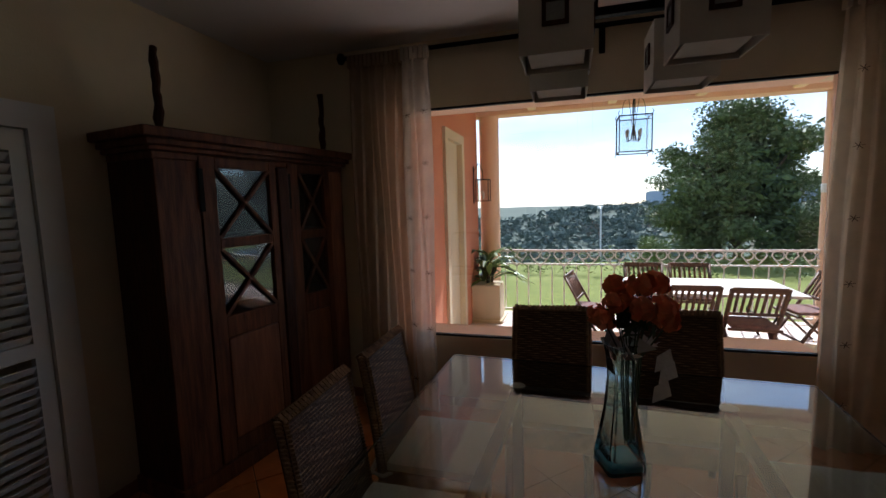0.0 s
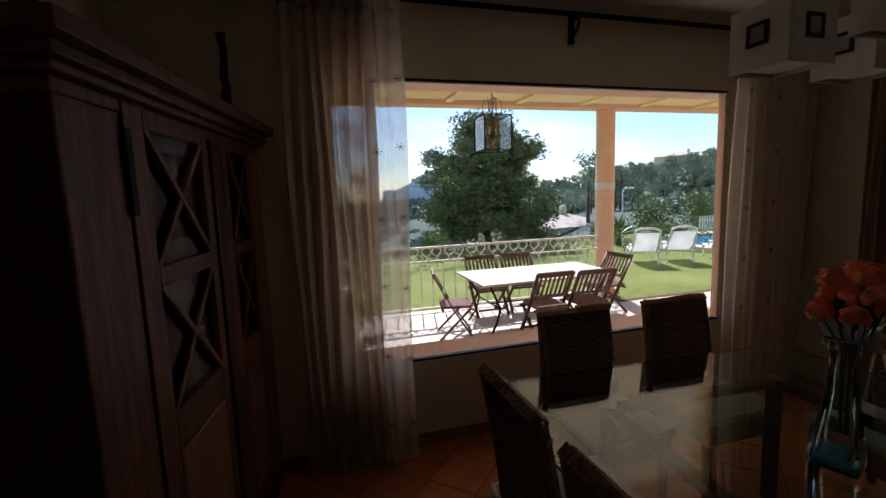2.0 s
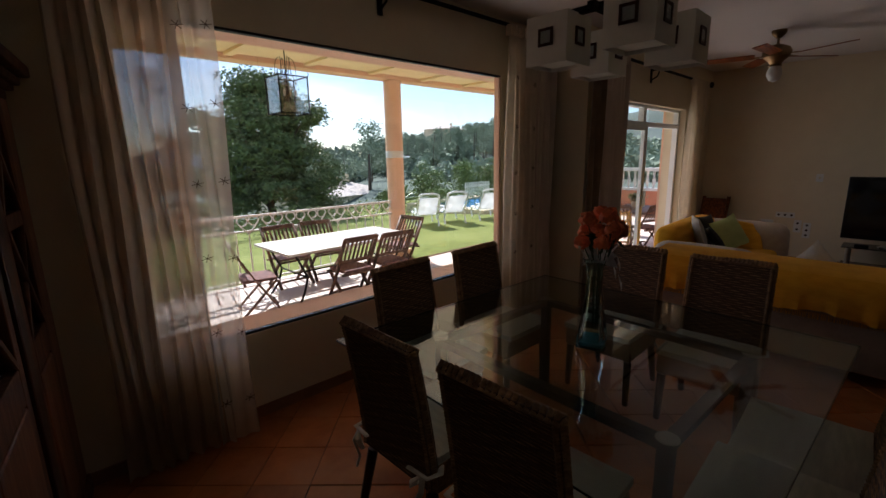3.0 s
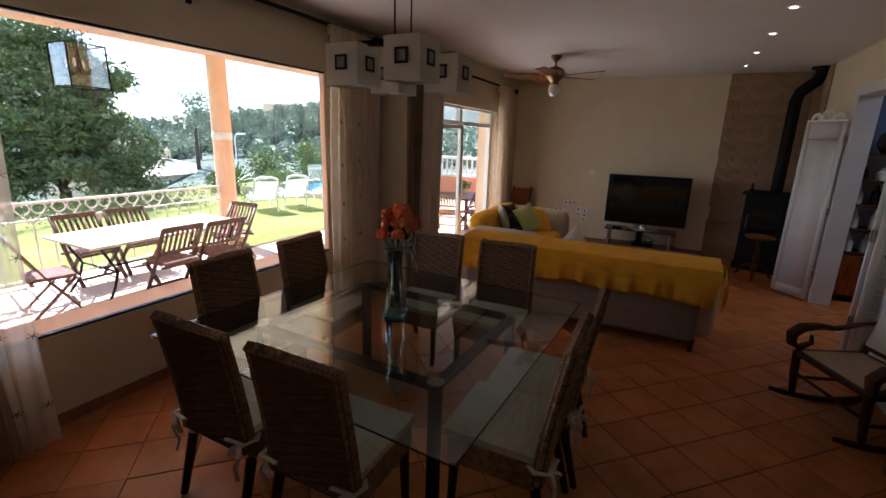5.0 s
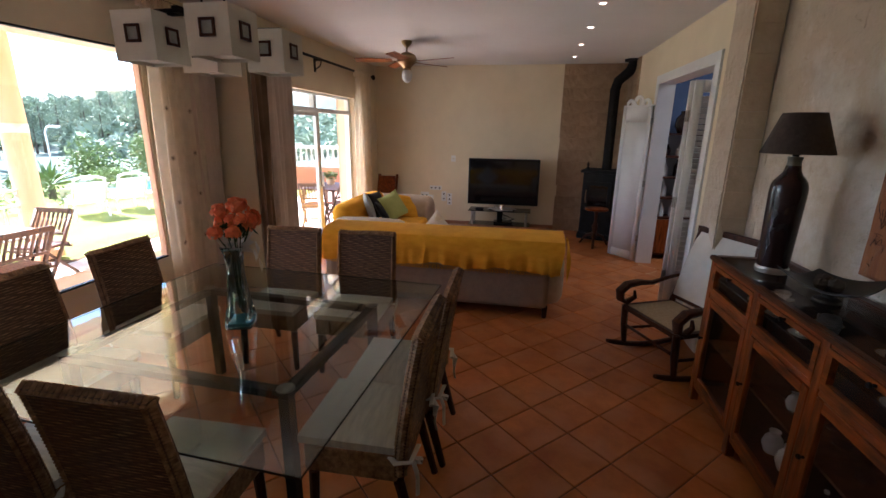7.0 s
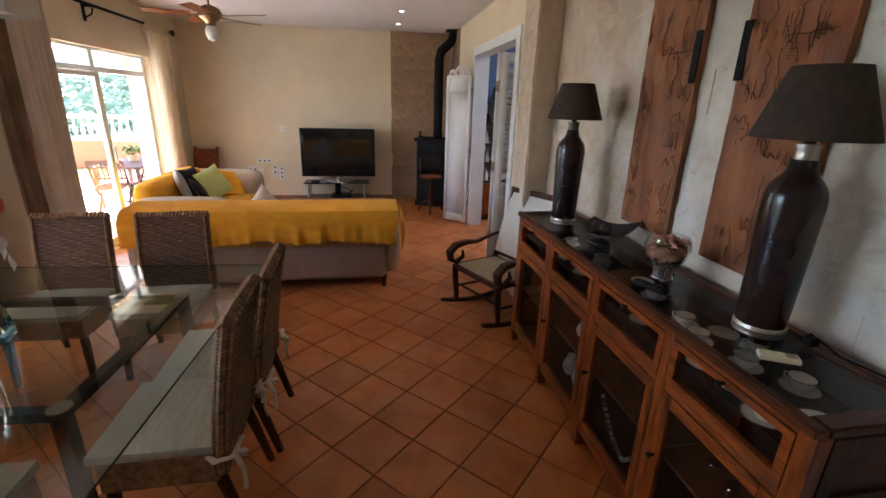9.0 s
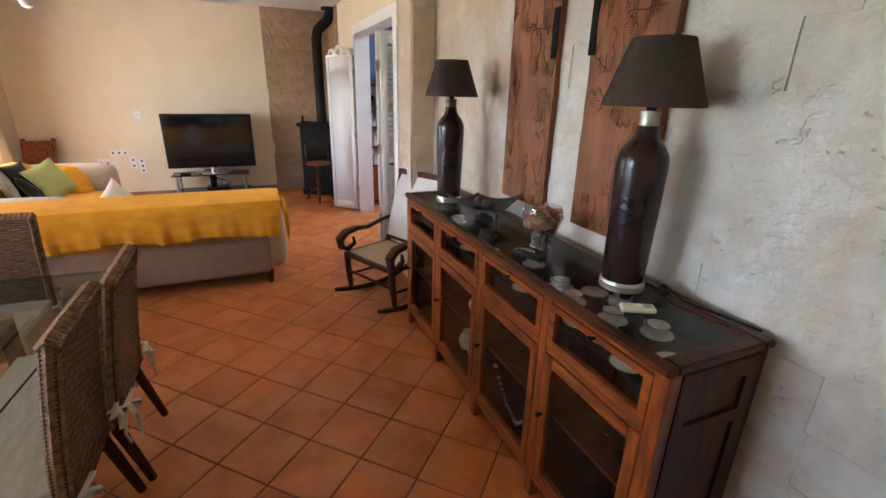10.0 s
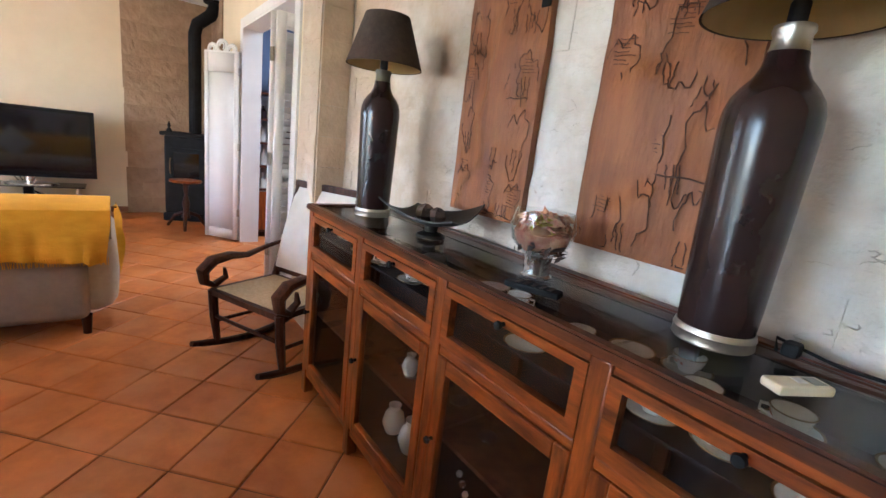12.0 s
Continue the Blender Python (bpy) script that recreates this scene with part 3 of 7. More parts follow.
box(bm, WIN[1] - 0.004, YN + 0.055, WIN[2] + 0.004, WIN[1], YN + 0.08, WIN[3])
box(bm, WIN[0] + 0.004, YN + 0.055, WIN[3] - 0.004, WIN[1] - 0.004, YN + T, WIN[3])
structure("facade_outer", bm, PEACH)

# large fixed window
window = thing("window_1", "", "", kind="structure")
bm = bmesh.new()
for a in ((WIN[0], WIN[2], WIN[1], WIN[2] + 0.014), (WIN[0], WIN[3] - 0.014, WIN[1], WIN[3]), (WIN[0], WIN[2] + 0.014, WIN[0] + 0.014, WIN[3] - 0.014), (WIN[1] - 0.014, WIN[2] + 0.014, WIN[1], WIN[3] - 0.014)):
    box(bm, a[0], YN + 0.01, a[1], a[2], YN + 0.05, a[3])
    if a[2] - a[0] < 0.1:
        part("window_jamb", bm, PEACH, window)
        bm = bmesh.new()
    else:
        part("window_frame", bm, IRON, window)
        bm = bmesh.new()
bm = bmesh.new()
box(bm, WIN[0] + 0.015, YN + 0.028, WIN[2] + 0.015, WIN[1] - 0.015, YN + 0.034, WIN[3] - 0.015)
pane = part("pane", bm, PANE, window, smooth=False)
pane.visible_shadow = False

# glazed terrace door: transom lights over a fixed leaf and an open one
gdoor = thing("door_1", "", "", kind="structure")
MX, TR = 4.36, 1.99
bm = bmesh.new()
for x0, z0, x1, z1 in ((DOOR[0], 0.0, DOOR[0] + 0.06, DOOR[3]), (DOOR[1] - 0.06, 0.0, DOOR[1], DOOR[3]), (DOOR[0] + 0.06, DOOR[3] - 0.03, DOOR[1] - 0.06, DOOR[3]),
                       (DOOR[0] + 0.06, TR - 0.035, DOOR[1] - 0.06, TR + 0.02), (MX - 0.03, TR + 0.02, MX + 0.05, DOOR[3] - 0.03), (DOOR[0] + 0.06, 0.0, DOOR[1] - 0.06, 0.025)):
    box(bm, x0, YN2 + 0.08, z0, x1, YN2 + 0.15, z1)
part("door_frame", bm, WHITE_FRAME, gdoor)
bm = bmesh.new()
for x0, z0, x1, z1 in ((DOOR[0] + 0.07, 0.03, DOOR[0] + 0.15, TR - 0.04), (MX - 0.09, 0.03, MX, TR - 0.04), (DOOR[0] + 0.15, 0.03, MX - 0.09, 0.12), (DOOR[0] + 0.15, TR - 0.09, MX - 0.09, TR - 0.04)):
    box(bm, x0, YN2 + 0.03, z0, x1, YN2 + 0.075, z1)
leaf = part("door_leaf", bm, WHITE_FRAME, gdoor)
bm = bmesh.new()
box(bm, MX - 0.055, YN2 - 0.015, 0.95, MX - 0.035, YN2 + 0.03, 1.15)
part("door_handle", bm, PEWTER, leaf)
for x0, z0, x1, z1 in ((DOOR[0] + 0.15, 0.12, MX - 0.09, TR - 0.09), (DOOR[0] + 0.061, TR + 0.021, MX - 0.031, DOOR[3] - 0.031), (MX + 0.051, TR + 0.021, DOOR[1] - 0.061, DOOR[3] - 0.031)):
    bm = bmesh.new()
    box(bm, x0, YN2 + 0.05, z0, x1, YN2 + 0.056, z1)
    pane = part("pane", bm, PANE, gdoor, smooth=False)
    pane.visible_shadow = False

# white louvred door in the west wall
ldoor = thing("door_2", "", "", kind="structure")
bm = bmesh.new()
box(bm, XW - 0.02, 1.16, 0, XW + 0.025, 1.28, 2.15)
box(bm, XW - 0.02, 2.16, 0, XW + 0.025, 2.28, 2.15)
box(bm, XW - 0.02, 1.28, 2.03, XW + 0.025, 2.16, 2.15)
part("door_frame", bm, WHITE_PAINT, ldoor)


def louvred_leaf(parent, width, height, m, name="door_leaf", crest=False):
    """A shutter leaf standing in its own x-z plane, moved by m."""
    bm = bmesh.new()
    for x0, z0, x1, z1 in ((0, 0, 0.07, height), (width - 0.07, 0, width, height), (0.07, 0, width - 0.07, 0.12), (0.07, height - 0.1, width - 0.07, height), (0.07, 0.95, width - 0.07, 1.02)):
        box(bm, x0, -0.016, z0, x1, 0.016, z1, m)
    lf = part(name, bm, WHITE_PAINT, parent)
    z = 0.14
    bm = bmesh.new()
    while z < height - 0.12:
        if not 0.93 < z < 1.02:
            box(bm, 0.07, -0.003, -0.024, width - 0.07, 0.003, 0.024, m @ Matrix.Translation((0, 0, z)) @ Matrix.Rotation(radians(38), 4, "X"))
        z += 0.05
    tagged(part("louvres", bm, WHITE_PAINT, lf, smooth=False), kind="stuff")
    return lf


louvred_leaf(ldoor, 0.87, 2.02, Matrix.Translation((XW - 0.01, 1.285, 0.005)) @ Matrix.Rotation(radians(90), 4, "Z"))
bm = bmesh.new()
box(bm, XW - T - 0.1, 1.1, -0.02, XW - T + 0.01, 2.3, 2.3)
structure("wall_behind_louvres", bm, PLASTER)

# folding shutters of the inner door, standing open
fdoor = thing("door_3", "", "", kind="structure")
bm = bmesh.new()
box(bm, 4.755, YD - 0.18, 0, 4.778, YD + 0.02, 2.335)
box(bm, 4.78, YD + 0.001, 0, 4.88, YD + 0.02, 2.44)
box(bm, 3.002, YD - 0.18, 0, 3.025, YD + 0.02, 2.335)
box(bm, 2.90, YD + 0.001, 0, 3.0, YD + 0.02, 2.44)
box(bm, 3.0, YD + 0.001, 2.36, 4.78, YD + 0.02, 2.44)
box(bm, 3.0, YD - 0.18, 2.335, 4.778, YD + 0.02, 2.358)
part("door_frame", bm, WHITE_PAINT, fdoor)


def solid_leaf(parent, p, q, height, crest):
    """A panelled shutter leaf from p to q on plan."""
    p, q = Vector((*p, 0)), Vector((*q, 0))
    w = (q - p).length
    m = Matrix.Translation(p) @ Matrix.Rotation(math.atan2(q.y - p.y, q.x - p.x), 4, "Z")
    bm = bmesh.new()
    for x0, z0, x1, z1 in ((0, 0.015, 0.055, height), (w - 0.055, 0.015, w, height), (0.055, 0.015, w - 0.055, 0.13), (0.055, height - 0.2, w - 0.055, height)):
        box(bm, x0, -0.016, z0, x1, 0.016, z1, m)
    box(bm, 0.055, -0.008, 0.13, w - 0.055, 0.008, height - 0.2, m)
    lf = part("door_leaf", bm, WHITE_PAINT, parent)
    if crest:
        bm = bmesh.new()
        for cx, r in ((0.22, 0.050), (0.50, 0.062), (0.78, 0.050)):
            zc = height + 0.035 + (0.03 if cx == 0.5 else 0.0)
            tube([(w * cx + r * math.cos(t), 0, zc + r * math.sin(t)) for t in [i * math.pi / 7 for i in range(14)]], 0.016, 8, bm, close=True)
            tube([(w * cx + 0.6 * r * math.cos(t) * (1 - t / 9), 0, zc + 0.6 * r * math.sin(t)) for t in [i * 0.6 for i in range(8)]], 0.010, 6, bm)
        box(bm, 0, -0.014, height - 0.002, w, 0.014, height + 0.018)
        bmesh.ops.transform(bm, matrix=m, verts=bm.verts[:])
        part("crest", bm, WHITE_PAINT, lf)
    return lf


solid_leaf(fdoor, (4.80, -0.80), (5.15, -0.52), 2.08, True)
louvred_leaf(fdoor, 0.44, 2.20, Matrix.Translation((3.125, -0.68, 0.012)) @ Matrix.Rotation(radians(-78), 4, "Z"))
louvred_leaf(fdoor, 0.44, 2.20, Matrix.Translation((3.055, -0.70, 0.012)) @ Matrix.Rotation(radians(-86), 4, "Z"))
for z in (0.30, 1.05, 1.85):
    bm = bmesh.new()
    box(bm, 3.06, -0.688, z, 3.115, -0.672, z + 0.10)
    box(bm, 3.08, -0.692, z, 3.095, -0.664, z + 0.10)
    part("hinge", bm, PEWTER, fdoor)
    bm = bmesh.new()
    box(bm, 4.775, -0.812, z, 4.80, -0.785, z + 0.08)
    part("hinge", bm, PEWTER, fdoor)

# masonry of the fireplace corner
STONE_COURSE, STONE_LEN = 0.205, 0.40


# ---- curtains and rods ----
def curtain(name, label, x0, x1, y, z0, z1, folds, depth, material, flare=1.0, marks=None, group="curtains"):
    """Hanging cloth with folds, gathered a little at the top."""
    cu = thing(name, label, "curtain", group)
    bm = bmesh.new()
    nx, nz = folds * 8, 14
    rows = []
    for j in range(nz + 1):
        v = j / nz
        row = []
        for i in range(nx + 1):
            u = i / nx
            mid = (x0 + x1) / 2
            w = 1 + (flare - 1) * (1 - v)
            px = mid + (x0 + (x1 - x0) * u - mid) * w + 0.012 * math.sin(7 * v + 9 * u)
            py = y + depth * math.sin(u * folds * 2 * math.pi + 0.7 * math.sin(3 * v + x0)) * (0.7 + 0.3 * math.sin(5 * u + x0)) + 0.012 * math.sin(13 * u + 4 * v)
            row.append(bm.verts.new((px, py, z0 + (z1 - z0) * v)))
        rows.append(row)
    for a, b in zip(rows, rows[1:]):
        for i in range(nx):
            bm.faces.new((a[i], a[i + 1], b[i + 1], b[i]))
    part("cloth", bm, material, cu)
    bm = bmesh.new()
    for i in range(folds * 2):
        x = x0 + (x1 - x0) * (i + 0.5) / (folds * 2)
        box(bm, x - 0.012, y - 0.03, z1 - 0.04, x + 0.012, y + 0.03, z1 + 0.05)
    tagged(part("heading", bm, material, cu), kind="stuff")
    if marks:
        bm = bmesh.new()
        for mx in marks:
            z = z0 + 0.28
            k = 0
            while z < z1 - 0.2:
                zz = z + 0.03 * math.sin(mx * 40 + k)
                for da in (0.25, 1.3, 2.3):
                    dx, dz = 0.030 * math.cos(da), 0.022 * math.sin(da)
                    bar(bm, (mx - dx, y - depth - 0.012, zz - dz), (mx + dx, y - depth - 0.012, zz + dz), 0.003, 0.003, (0, 1, 0))
                z += 0.40
                k += 1
        tagged(part("stitching", bm, CURTAIN_MARK, cu, "dark stitched stars"), kind="stuff")
    return cu


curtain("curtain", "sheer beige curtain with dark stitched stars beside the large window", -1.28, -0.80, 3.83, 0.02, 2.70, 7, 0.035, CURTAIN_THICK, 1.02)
curtain("curtain", "pale sheer curtain edge with stitched stars beside the large window", -0.84, -0.63, 3.80, 0.02, 2.70, 3, 0.018, CURTAIN_EDGE, 1.0, (-0.67, -0.80))
curtain("curtain", "sheer beige curtain with dark stitched stars beside the large window", 1.83, 2.38, 3.84, 0.02, 2.70, 6, 0.03, CURTAIN, 1.08, (1.93, 2.2))
curtain("curtain", "mauve-grey curtain hanging on the wall between the windows", 2.28, 2.64, 3.87, 0.02, 2.70, 5, 0.03, CURTAIN_GREY)
curtain("curtain", "dark brown curtain at the corner beside the terrace door", 2.62, 2.86, 3.44, 0.02, 2.56, 3, 0.03, CURTAIN_BROWN)
curtain("curtain", "mauve-grey curtain beside the terrace door", 2.88, 3.34, 3.43, 0.02, 2.56, 6, 0.035, CURTAIN_GREY)
curtain("curtain", "sheer beige curtain beside the terrace door", 5.36, 6.02, 3.43, 0.02, 2.56, 7, 0.04, CURTAIN, 1.15)


def rod(x0, x1, y, z, hooks):
    rd = thing("curtain_rod", "black iron curtain rod with ball ends above the window", "curtain rod", "curtain rods")
    bm = bmesh.new()
    tube([(x0, y, z), (x1, y, z)], 0.016, 10, bm)
    part("rod", bm, IRON, rd)
    for x, s in ((x0, -1), (x1, 1)):
        part("finial", lathe([(0, -0.045), (0.022, -0.035), (0.034, 0), (0.022, 0.035), (0, 0.045)], 12, (x + s * 0.03, y, z)), IRON, rd)
    for x in hooks:
        bm = bmesh.new()
        wy = YN if y > 3.6 else YN2
        bar(bm, (x, y, z - 0.005), (x, wy, z - 0.005), 0.02, 0.02)
        tube([(x, y, z - 0.02), (x, y + 0.02, z - 0.08), (x, wy - 0.005, z - 0.12)], 0.009, 6, bm)
        box(bm, x - 0.02, wy - 0.012, z - 0.15, x + 0.02, wy, z + 0.04)
        part("bracket", bm, IRON, rd)


rod(-1.33, 2.86, 3.87, 2.755, (-1.2, 0.55, 2.1))
rod(2.90, 6.25, 3.45, 2.60, (3.3, 4.25, 6.0))


# ---- armoire ----
arm = thing("armoire", "tall dark wooden armoire with crossed glazed doors against the wall", "armoire", at=(-1.69, 2.45, 0), turn=-9.5)
# its own axes: y along the front, x towards the room
W, D, H = 1.50, 0.40, 2.05
part("side_panel", rbox(-D, 0.0, 0.08, 0.0, 0.03, 1.93, 0.004), WOOD_DARK, arm)
part("side_panel", rbox(-D, W - 0.03, 0.08, 0.0, W, 1.93, 0.004), WOOD_DARK, arm)
part("back_panel", rbox(-D, 0.03, 0.08, -D + 0.02, W - 0.03, 1.93, 0.003), INSIDE_SHADE, arm)
part("plinth", rbox(-D - 0.01, -0.015, 0.0, 0.02, W + 0.015, 0.10, 0.008), WOOD_ARM, arm)
for o, z0, z1 in ((0.005, 1.90, 1.94), (0.03, 1.94, 1.965), (0.05, 1.965, 2.0), (0.085, 2.0, 2.05)):
    part("cornice", rbox(-D, -o, z0, o, W + o, z1, 0.008), WOOD_ARM, arm)
for z in (0.5, 0.95, 1.45):
    part("shelf", rbox(-D + 0.02, 0.03, z, -0.05, W - 0.03, z + 0.02, 0.003), INSIDE_SHADE, arm)
part("stile", rbox(-0.03, 0.0, 0.10, 0.004, 0.24, 1.90, 0.006), WOOD_ARM, arm)
part("stile", rbox(-0.03, W - 0.165, 0.10, 0.004, W, 1.90, 0.006), WOOD_ARM_RED, arm)
part("stile", rbox(-0.03, 0.805, 0.10, 0.022, 0.90, 1.90, 0.010), WOOD_DARK, arm)
for y0, y1 in ((0.245, 0.80), (0.905, 1.33)):
    door = thing("door", "", "")
    door.parent = arm
    for a0, z0, a1, z1 in ((y0, 0.11, y0 + 0.10, 1.93), (y1 - 0.06, 0.11, y1, 1.93), (y0 + 0.10, 1.87, y1 - 0.06, 1.93), (y0 + 0.10, 1.40, y1 - 0.06, 1.46), (y0 + 0.10, 0.86, y1 - 0.06, 0.99), (y0 + 0.10, 0.11, y1 - 0.06, 0.22)):
        part("door_rail" if a1 - a0 > 0.11 else "stile", rbox(-0.022, a0, z0, 0.010, a1, z1, 0.003, 1), WOOD_ARM, door)
    part("panel", rbox(-0.012, y0 + 0.102, 0.222, 0.014, y1 - 0.062, 0.858, 0.012), WOOD_ARM_RED, door)
    for z0, z1 in ((1.46, 1.87), (0.99, 1.40)):
        a0, a1 = y0 + 0.10, y1 - 0.06
        bm = bmesh.new()
        bar(bm, (0.0, a0, z0), (0.0, a1, z1), 0.020, 0.022, (1, 0, 0))
        bar(bm, (0.003, a0, z1), (0.003, a1, z0), 0.020, 0.022, (1, 0, 0))
        part("cross_bar", bm, WOOD_ARM, door)
        bm = bmesh.new()
        box(bm, -0.012, a0, z0, -0.009, a1, z1)
        part("pane", bm, ARM_GLASS, door, smooth=False)
    bm = bmesh.new()
    box(bm, 0.010, y0 - 0.012, 1.62, 0.018, y0 + 0.016, 1.86)
    part("hinge_plate", bm, IRON, door)
for y, h in ((0.12, 0.44), (1.42, 0.46)):
    fi = thing("carved_stick", "knobbly dark carved stick standing upright on the armoire", "ornament", "sticks on the armoire", at=(-1.69, 2.45, 2.05), turn=-9.5)
    rng = random.Random(int(y * 100))
    bm = bmesh.new()
    pts = [(-0.10 + rng.uniform(-0.006, 0.006), y + rng.uniform(-0.007, 0.007), h * i / 12) for i in range(13)]
    tube(pts, [0.022 + rng.uniform(-0.004, 0.005) for _ in pts], 8, bm)
    part("shaft", bm, WOOD_DARK, fi)
    part("foot", lathe([(0, 0), (0.045, 0), (0.04, 0.02), (0.025, 0.03), (0, 0.03)], 12, (-0.10, y, 0)), WOOD_DARK, fi)


# ---- dining table, chairs and vase ----
tab = thing("dining_table", "large square clear-glass dining table on dark metal legs", "table", at=(0.525, 2.29, 0), turn=-3)
part("tabletop", rbox(-0.93, -0.94, 0.668, 0.93, 0.94, 0.682, 0.004), TOP_GLASS, tab, "thick clear glass top", smooth=False)
for x0, y0, x1, y1 in ((-0.93, -0.943, 0.93, -0.941), (-0.93, 0.941, 0.93, 0.943), (-0.933, -0.94, -0.931, 0.94), (0.931, -0.94, 0.933, 0.94)):
    bm = bmesh.new()
    box(bm, x0, y0, 0.671, x1, y1, 0.679)
    part("glass_edge", bm, EDGE_GLASS, tab, "dark green polished glass edge", smooth=False)
for sx in (-1, 1):
    for sy in (-1, 1):
        bm = bmesh.new()
        bar(bm, (sx * 0.48, sy * 0.60, 0.62), (sx * 0.48, sy * 0.60, 0.0), 0.05, 0.05, (1, 0, 0))
        part("leg", bm, IRON, tab)
        part("glass_pad", lathe([(0, 0), (0.04, 0), (0.04, 0.006), (0, 0.006)], 16, (sx * 0.48, sy * 0.60, 0.661)), PEWTER, tab)
bm = bmesh.new()
for a, b in (((-0.505, -0.60), (0.505, -0.60)), ((0.48, -0.575), (0.48, 0.575)), ((0.505, 0.60), (-0.505, 0.60)), ((-0.48, 0.575), (-0.48, -0.575))):
    bar(bm, (*a, 0.64), (*b, 0.64), 0.05, 0.035)
part("apron", bm, IRON, tab)


def weave(bm, x0, x1, y_of, z0, z1, rows, thick):
    """Rounded horizontal strands that cover a chair back."""
    for r in range(rows):
        z = z0 + (z1 - z0) * (r + 0.5) / rows
        h = (z1 - z0) / rows * 0.52
        n = 10
        for side in (-1, 1):
            prev = None
            for i in range(n + 1):
                x = x0 + (x1 - x0) * i / n
                yy = y_of(z) + side * (thick + 0.0018 * (1 if (i + r) % 2 else -0.6) + 0.0014 * math.sin(i * 2.1 + r * 1.7))
                cur = [bm.verts.new((x, yy - side * 0.008, z - h)), bm.verts.new((x, yy, z)), bm.verts.new((x, yy - side * 0.008, z + h))]
                if prev:
                    bm.faces.new((prev[0], cur[0], cur[1], prev[1]))
                    bm.faces.new((prev[1], cur[1], cur[2], prev[2]))
                prev = cur


def dining_chair():
    """Facing -y; the back at +y."""
    ch = thing("dining_chair", "tall-backed brown woven rattan dining chair with a tied cream seat cushion", "chair", "chairs round the dining table")
    back = lambda z: 0.20 + 0.085 * ((z - 0.42) / 0.6) ** 1.3 if z > 0.42 else 0.20
    half = lambda z: 0.215 - 0.012 * (z - 0.42)
    bm = bmesh.new()
    n, last, t = 12, None, 0.020
    for i in range(n + 1):
        z = 0.36 + 0.655 * i / n
        y, w = back(z), half(z)
        cur = [bm.verts.new(v) for v in ((-w, y - t, z), (w, y - t, z), (w, y + t, z), (-w, y + t, z))]
        if last:
            for k in range(4):
                bm.faces.new((last[k], last[(k + 1) % 4], cur[(k + 1) % 4], cur[k]))
        else:
            bm.faces.new(cur[::-1])
        last = cur
    bm.faces.new(last)
    bk = part("backrest", bm, RATTAN_DARK, ch)
    bm = bmesh.new()
    weave(bm, -0.203, 0.203, back, 0.37, 1.005, 44, 0.021)
    tagged(part("weave", bm, RATTAN, bk), kind="stuff")
    bm = bmesh.new()
    for s in (-1, 1):
        for i in range(42):
            z = 0.37 + 0.63 * i / 41
            tube([(s * half(z) - s * 0.016, back(z) - 0.026, z), (s * half(z) + s * 0.006, back(z), z + 0.006), (s * half(z) - s * 0.016, back(z) + 0.026, z)], 0.0085, 5, bm)
    for i in range(20):
        x = -0.20 + 0.40 * i / 19
        tube([(x, back(1.0) - 0.026, 1.0), (x + 0.004, back(1.0), 1.022 + 0.004 * math.sin(x * 14)), (x, back(1.0) + 0.026, 1.0)], 0.0115, 5, bm)
    tagged(part("wrapping", bm, RATTAN, bk), kind="stuff")
    part("seat_frame", rbox(-0.215, -0.22, 0.33, 0.215, 0.19, 0.465, 0.012), RATTAN, ch)
    bm = bmesh.new()
    box(bm, -0.215, -0.245, 0.467, 0.215, 0.178, 0.520)
    bmesh.ops.subdivide_edges(bm, edges=bm.edges[:], cuts=5, use_grid_fill=True)
    for v in bm.verts:
        e = min(1, max(abs(v.co.x) / 0.215, abs(v.co.y + 0.03) / 0.215))
        if v.co.z > 0.485:
            v.co.z += 0.012 - 0.03 * e ** 4 + 0.004 * noise.noise(v.co * 18)
        if e > 0.9:
            v.co.x *= 0.985
    part("cushion", bm, CUSHION, ch, "cream patterned seat cushion")
    for sx in (-1, 1):
        for y0, y1 in ((-0.19, -0.20), (0.19, 0.27)):
            bm = bmesh.new()
            tube([(sx * 0.19, y0, 0.32), (sx * 0.195, y1, 0.0)], [0.024, 0.018], 8, bm)
            part("leg", bm, WOOD_DARK, ch)
        bm = bmesh.new()
        tube([(sx * 0.19, 0.14, 0.455), (sx * 0.235, 0.19, 0.45), (sx * 0.225, 0.25, 0.455), (sx * 0.13, 0.262, 0.46)], 0.013, 8, bm, 0.5)
        tube([(sx * 0.20, 0.25, 0.455), (sx * 0.215, 0.275, 0.40), (sx * 0.18, 0.27, 0.33), (sx * 0.20, 0.275, 0.27)], 0.011, 8, bm, 0.5)
        tube([(sx * 0.20, 0.25, 0.455), (sx * 0.17, 0.285, 0.43), (sx * 0.15, 0.275, 0.39), (sx * 0.19, 0.265, 0.43)], 0.011, 8, bm, 0.5)
        part("tie", bm, TIE, ch, "cream cotton tie")
    return ch


first = dining_chair()
first.matrix_basis = place(0.18, 1.40, 0, 181) @ Matrix.Diagonal((1.08, 1, 0.975, 1))
copy_thing(first, place(0.67, 1.38, 0, 182) @ Matrix.Diagonal((1.08, 1, 0.975, 1)))
for px, py, turn in ((0.23, 3.15, 0), (0.92, 3.14, -1), (-0.27, 2.62, 90), (-0.27, 2.03, 91), (1.40, 2.56, -90), (1.40, 1.94, -89)):
    copy_thing(first, place(px, py, 0, turn) @ Matrix.Diagonal((1, 1, 0.975, 1)))

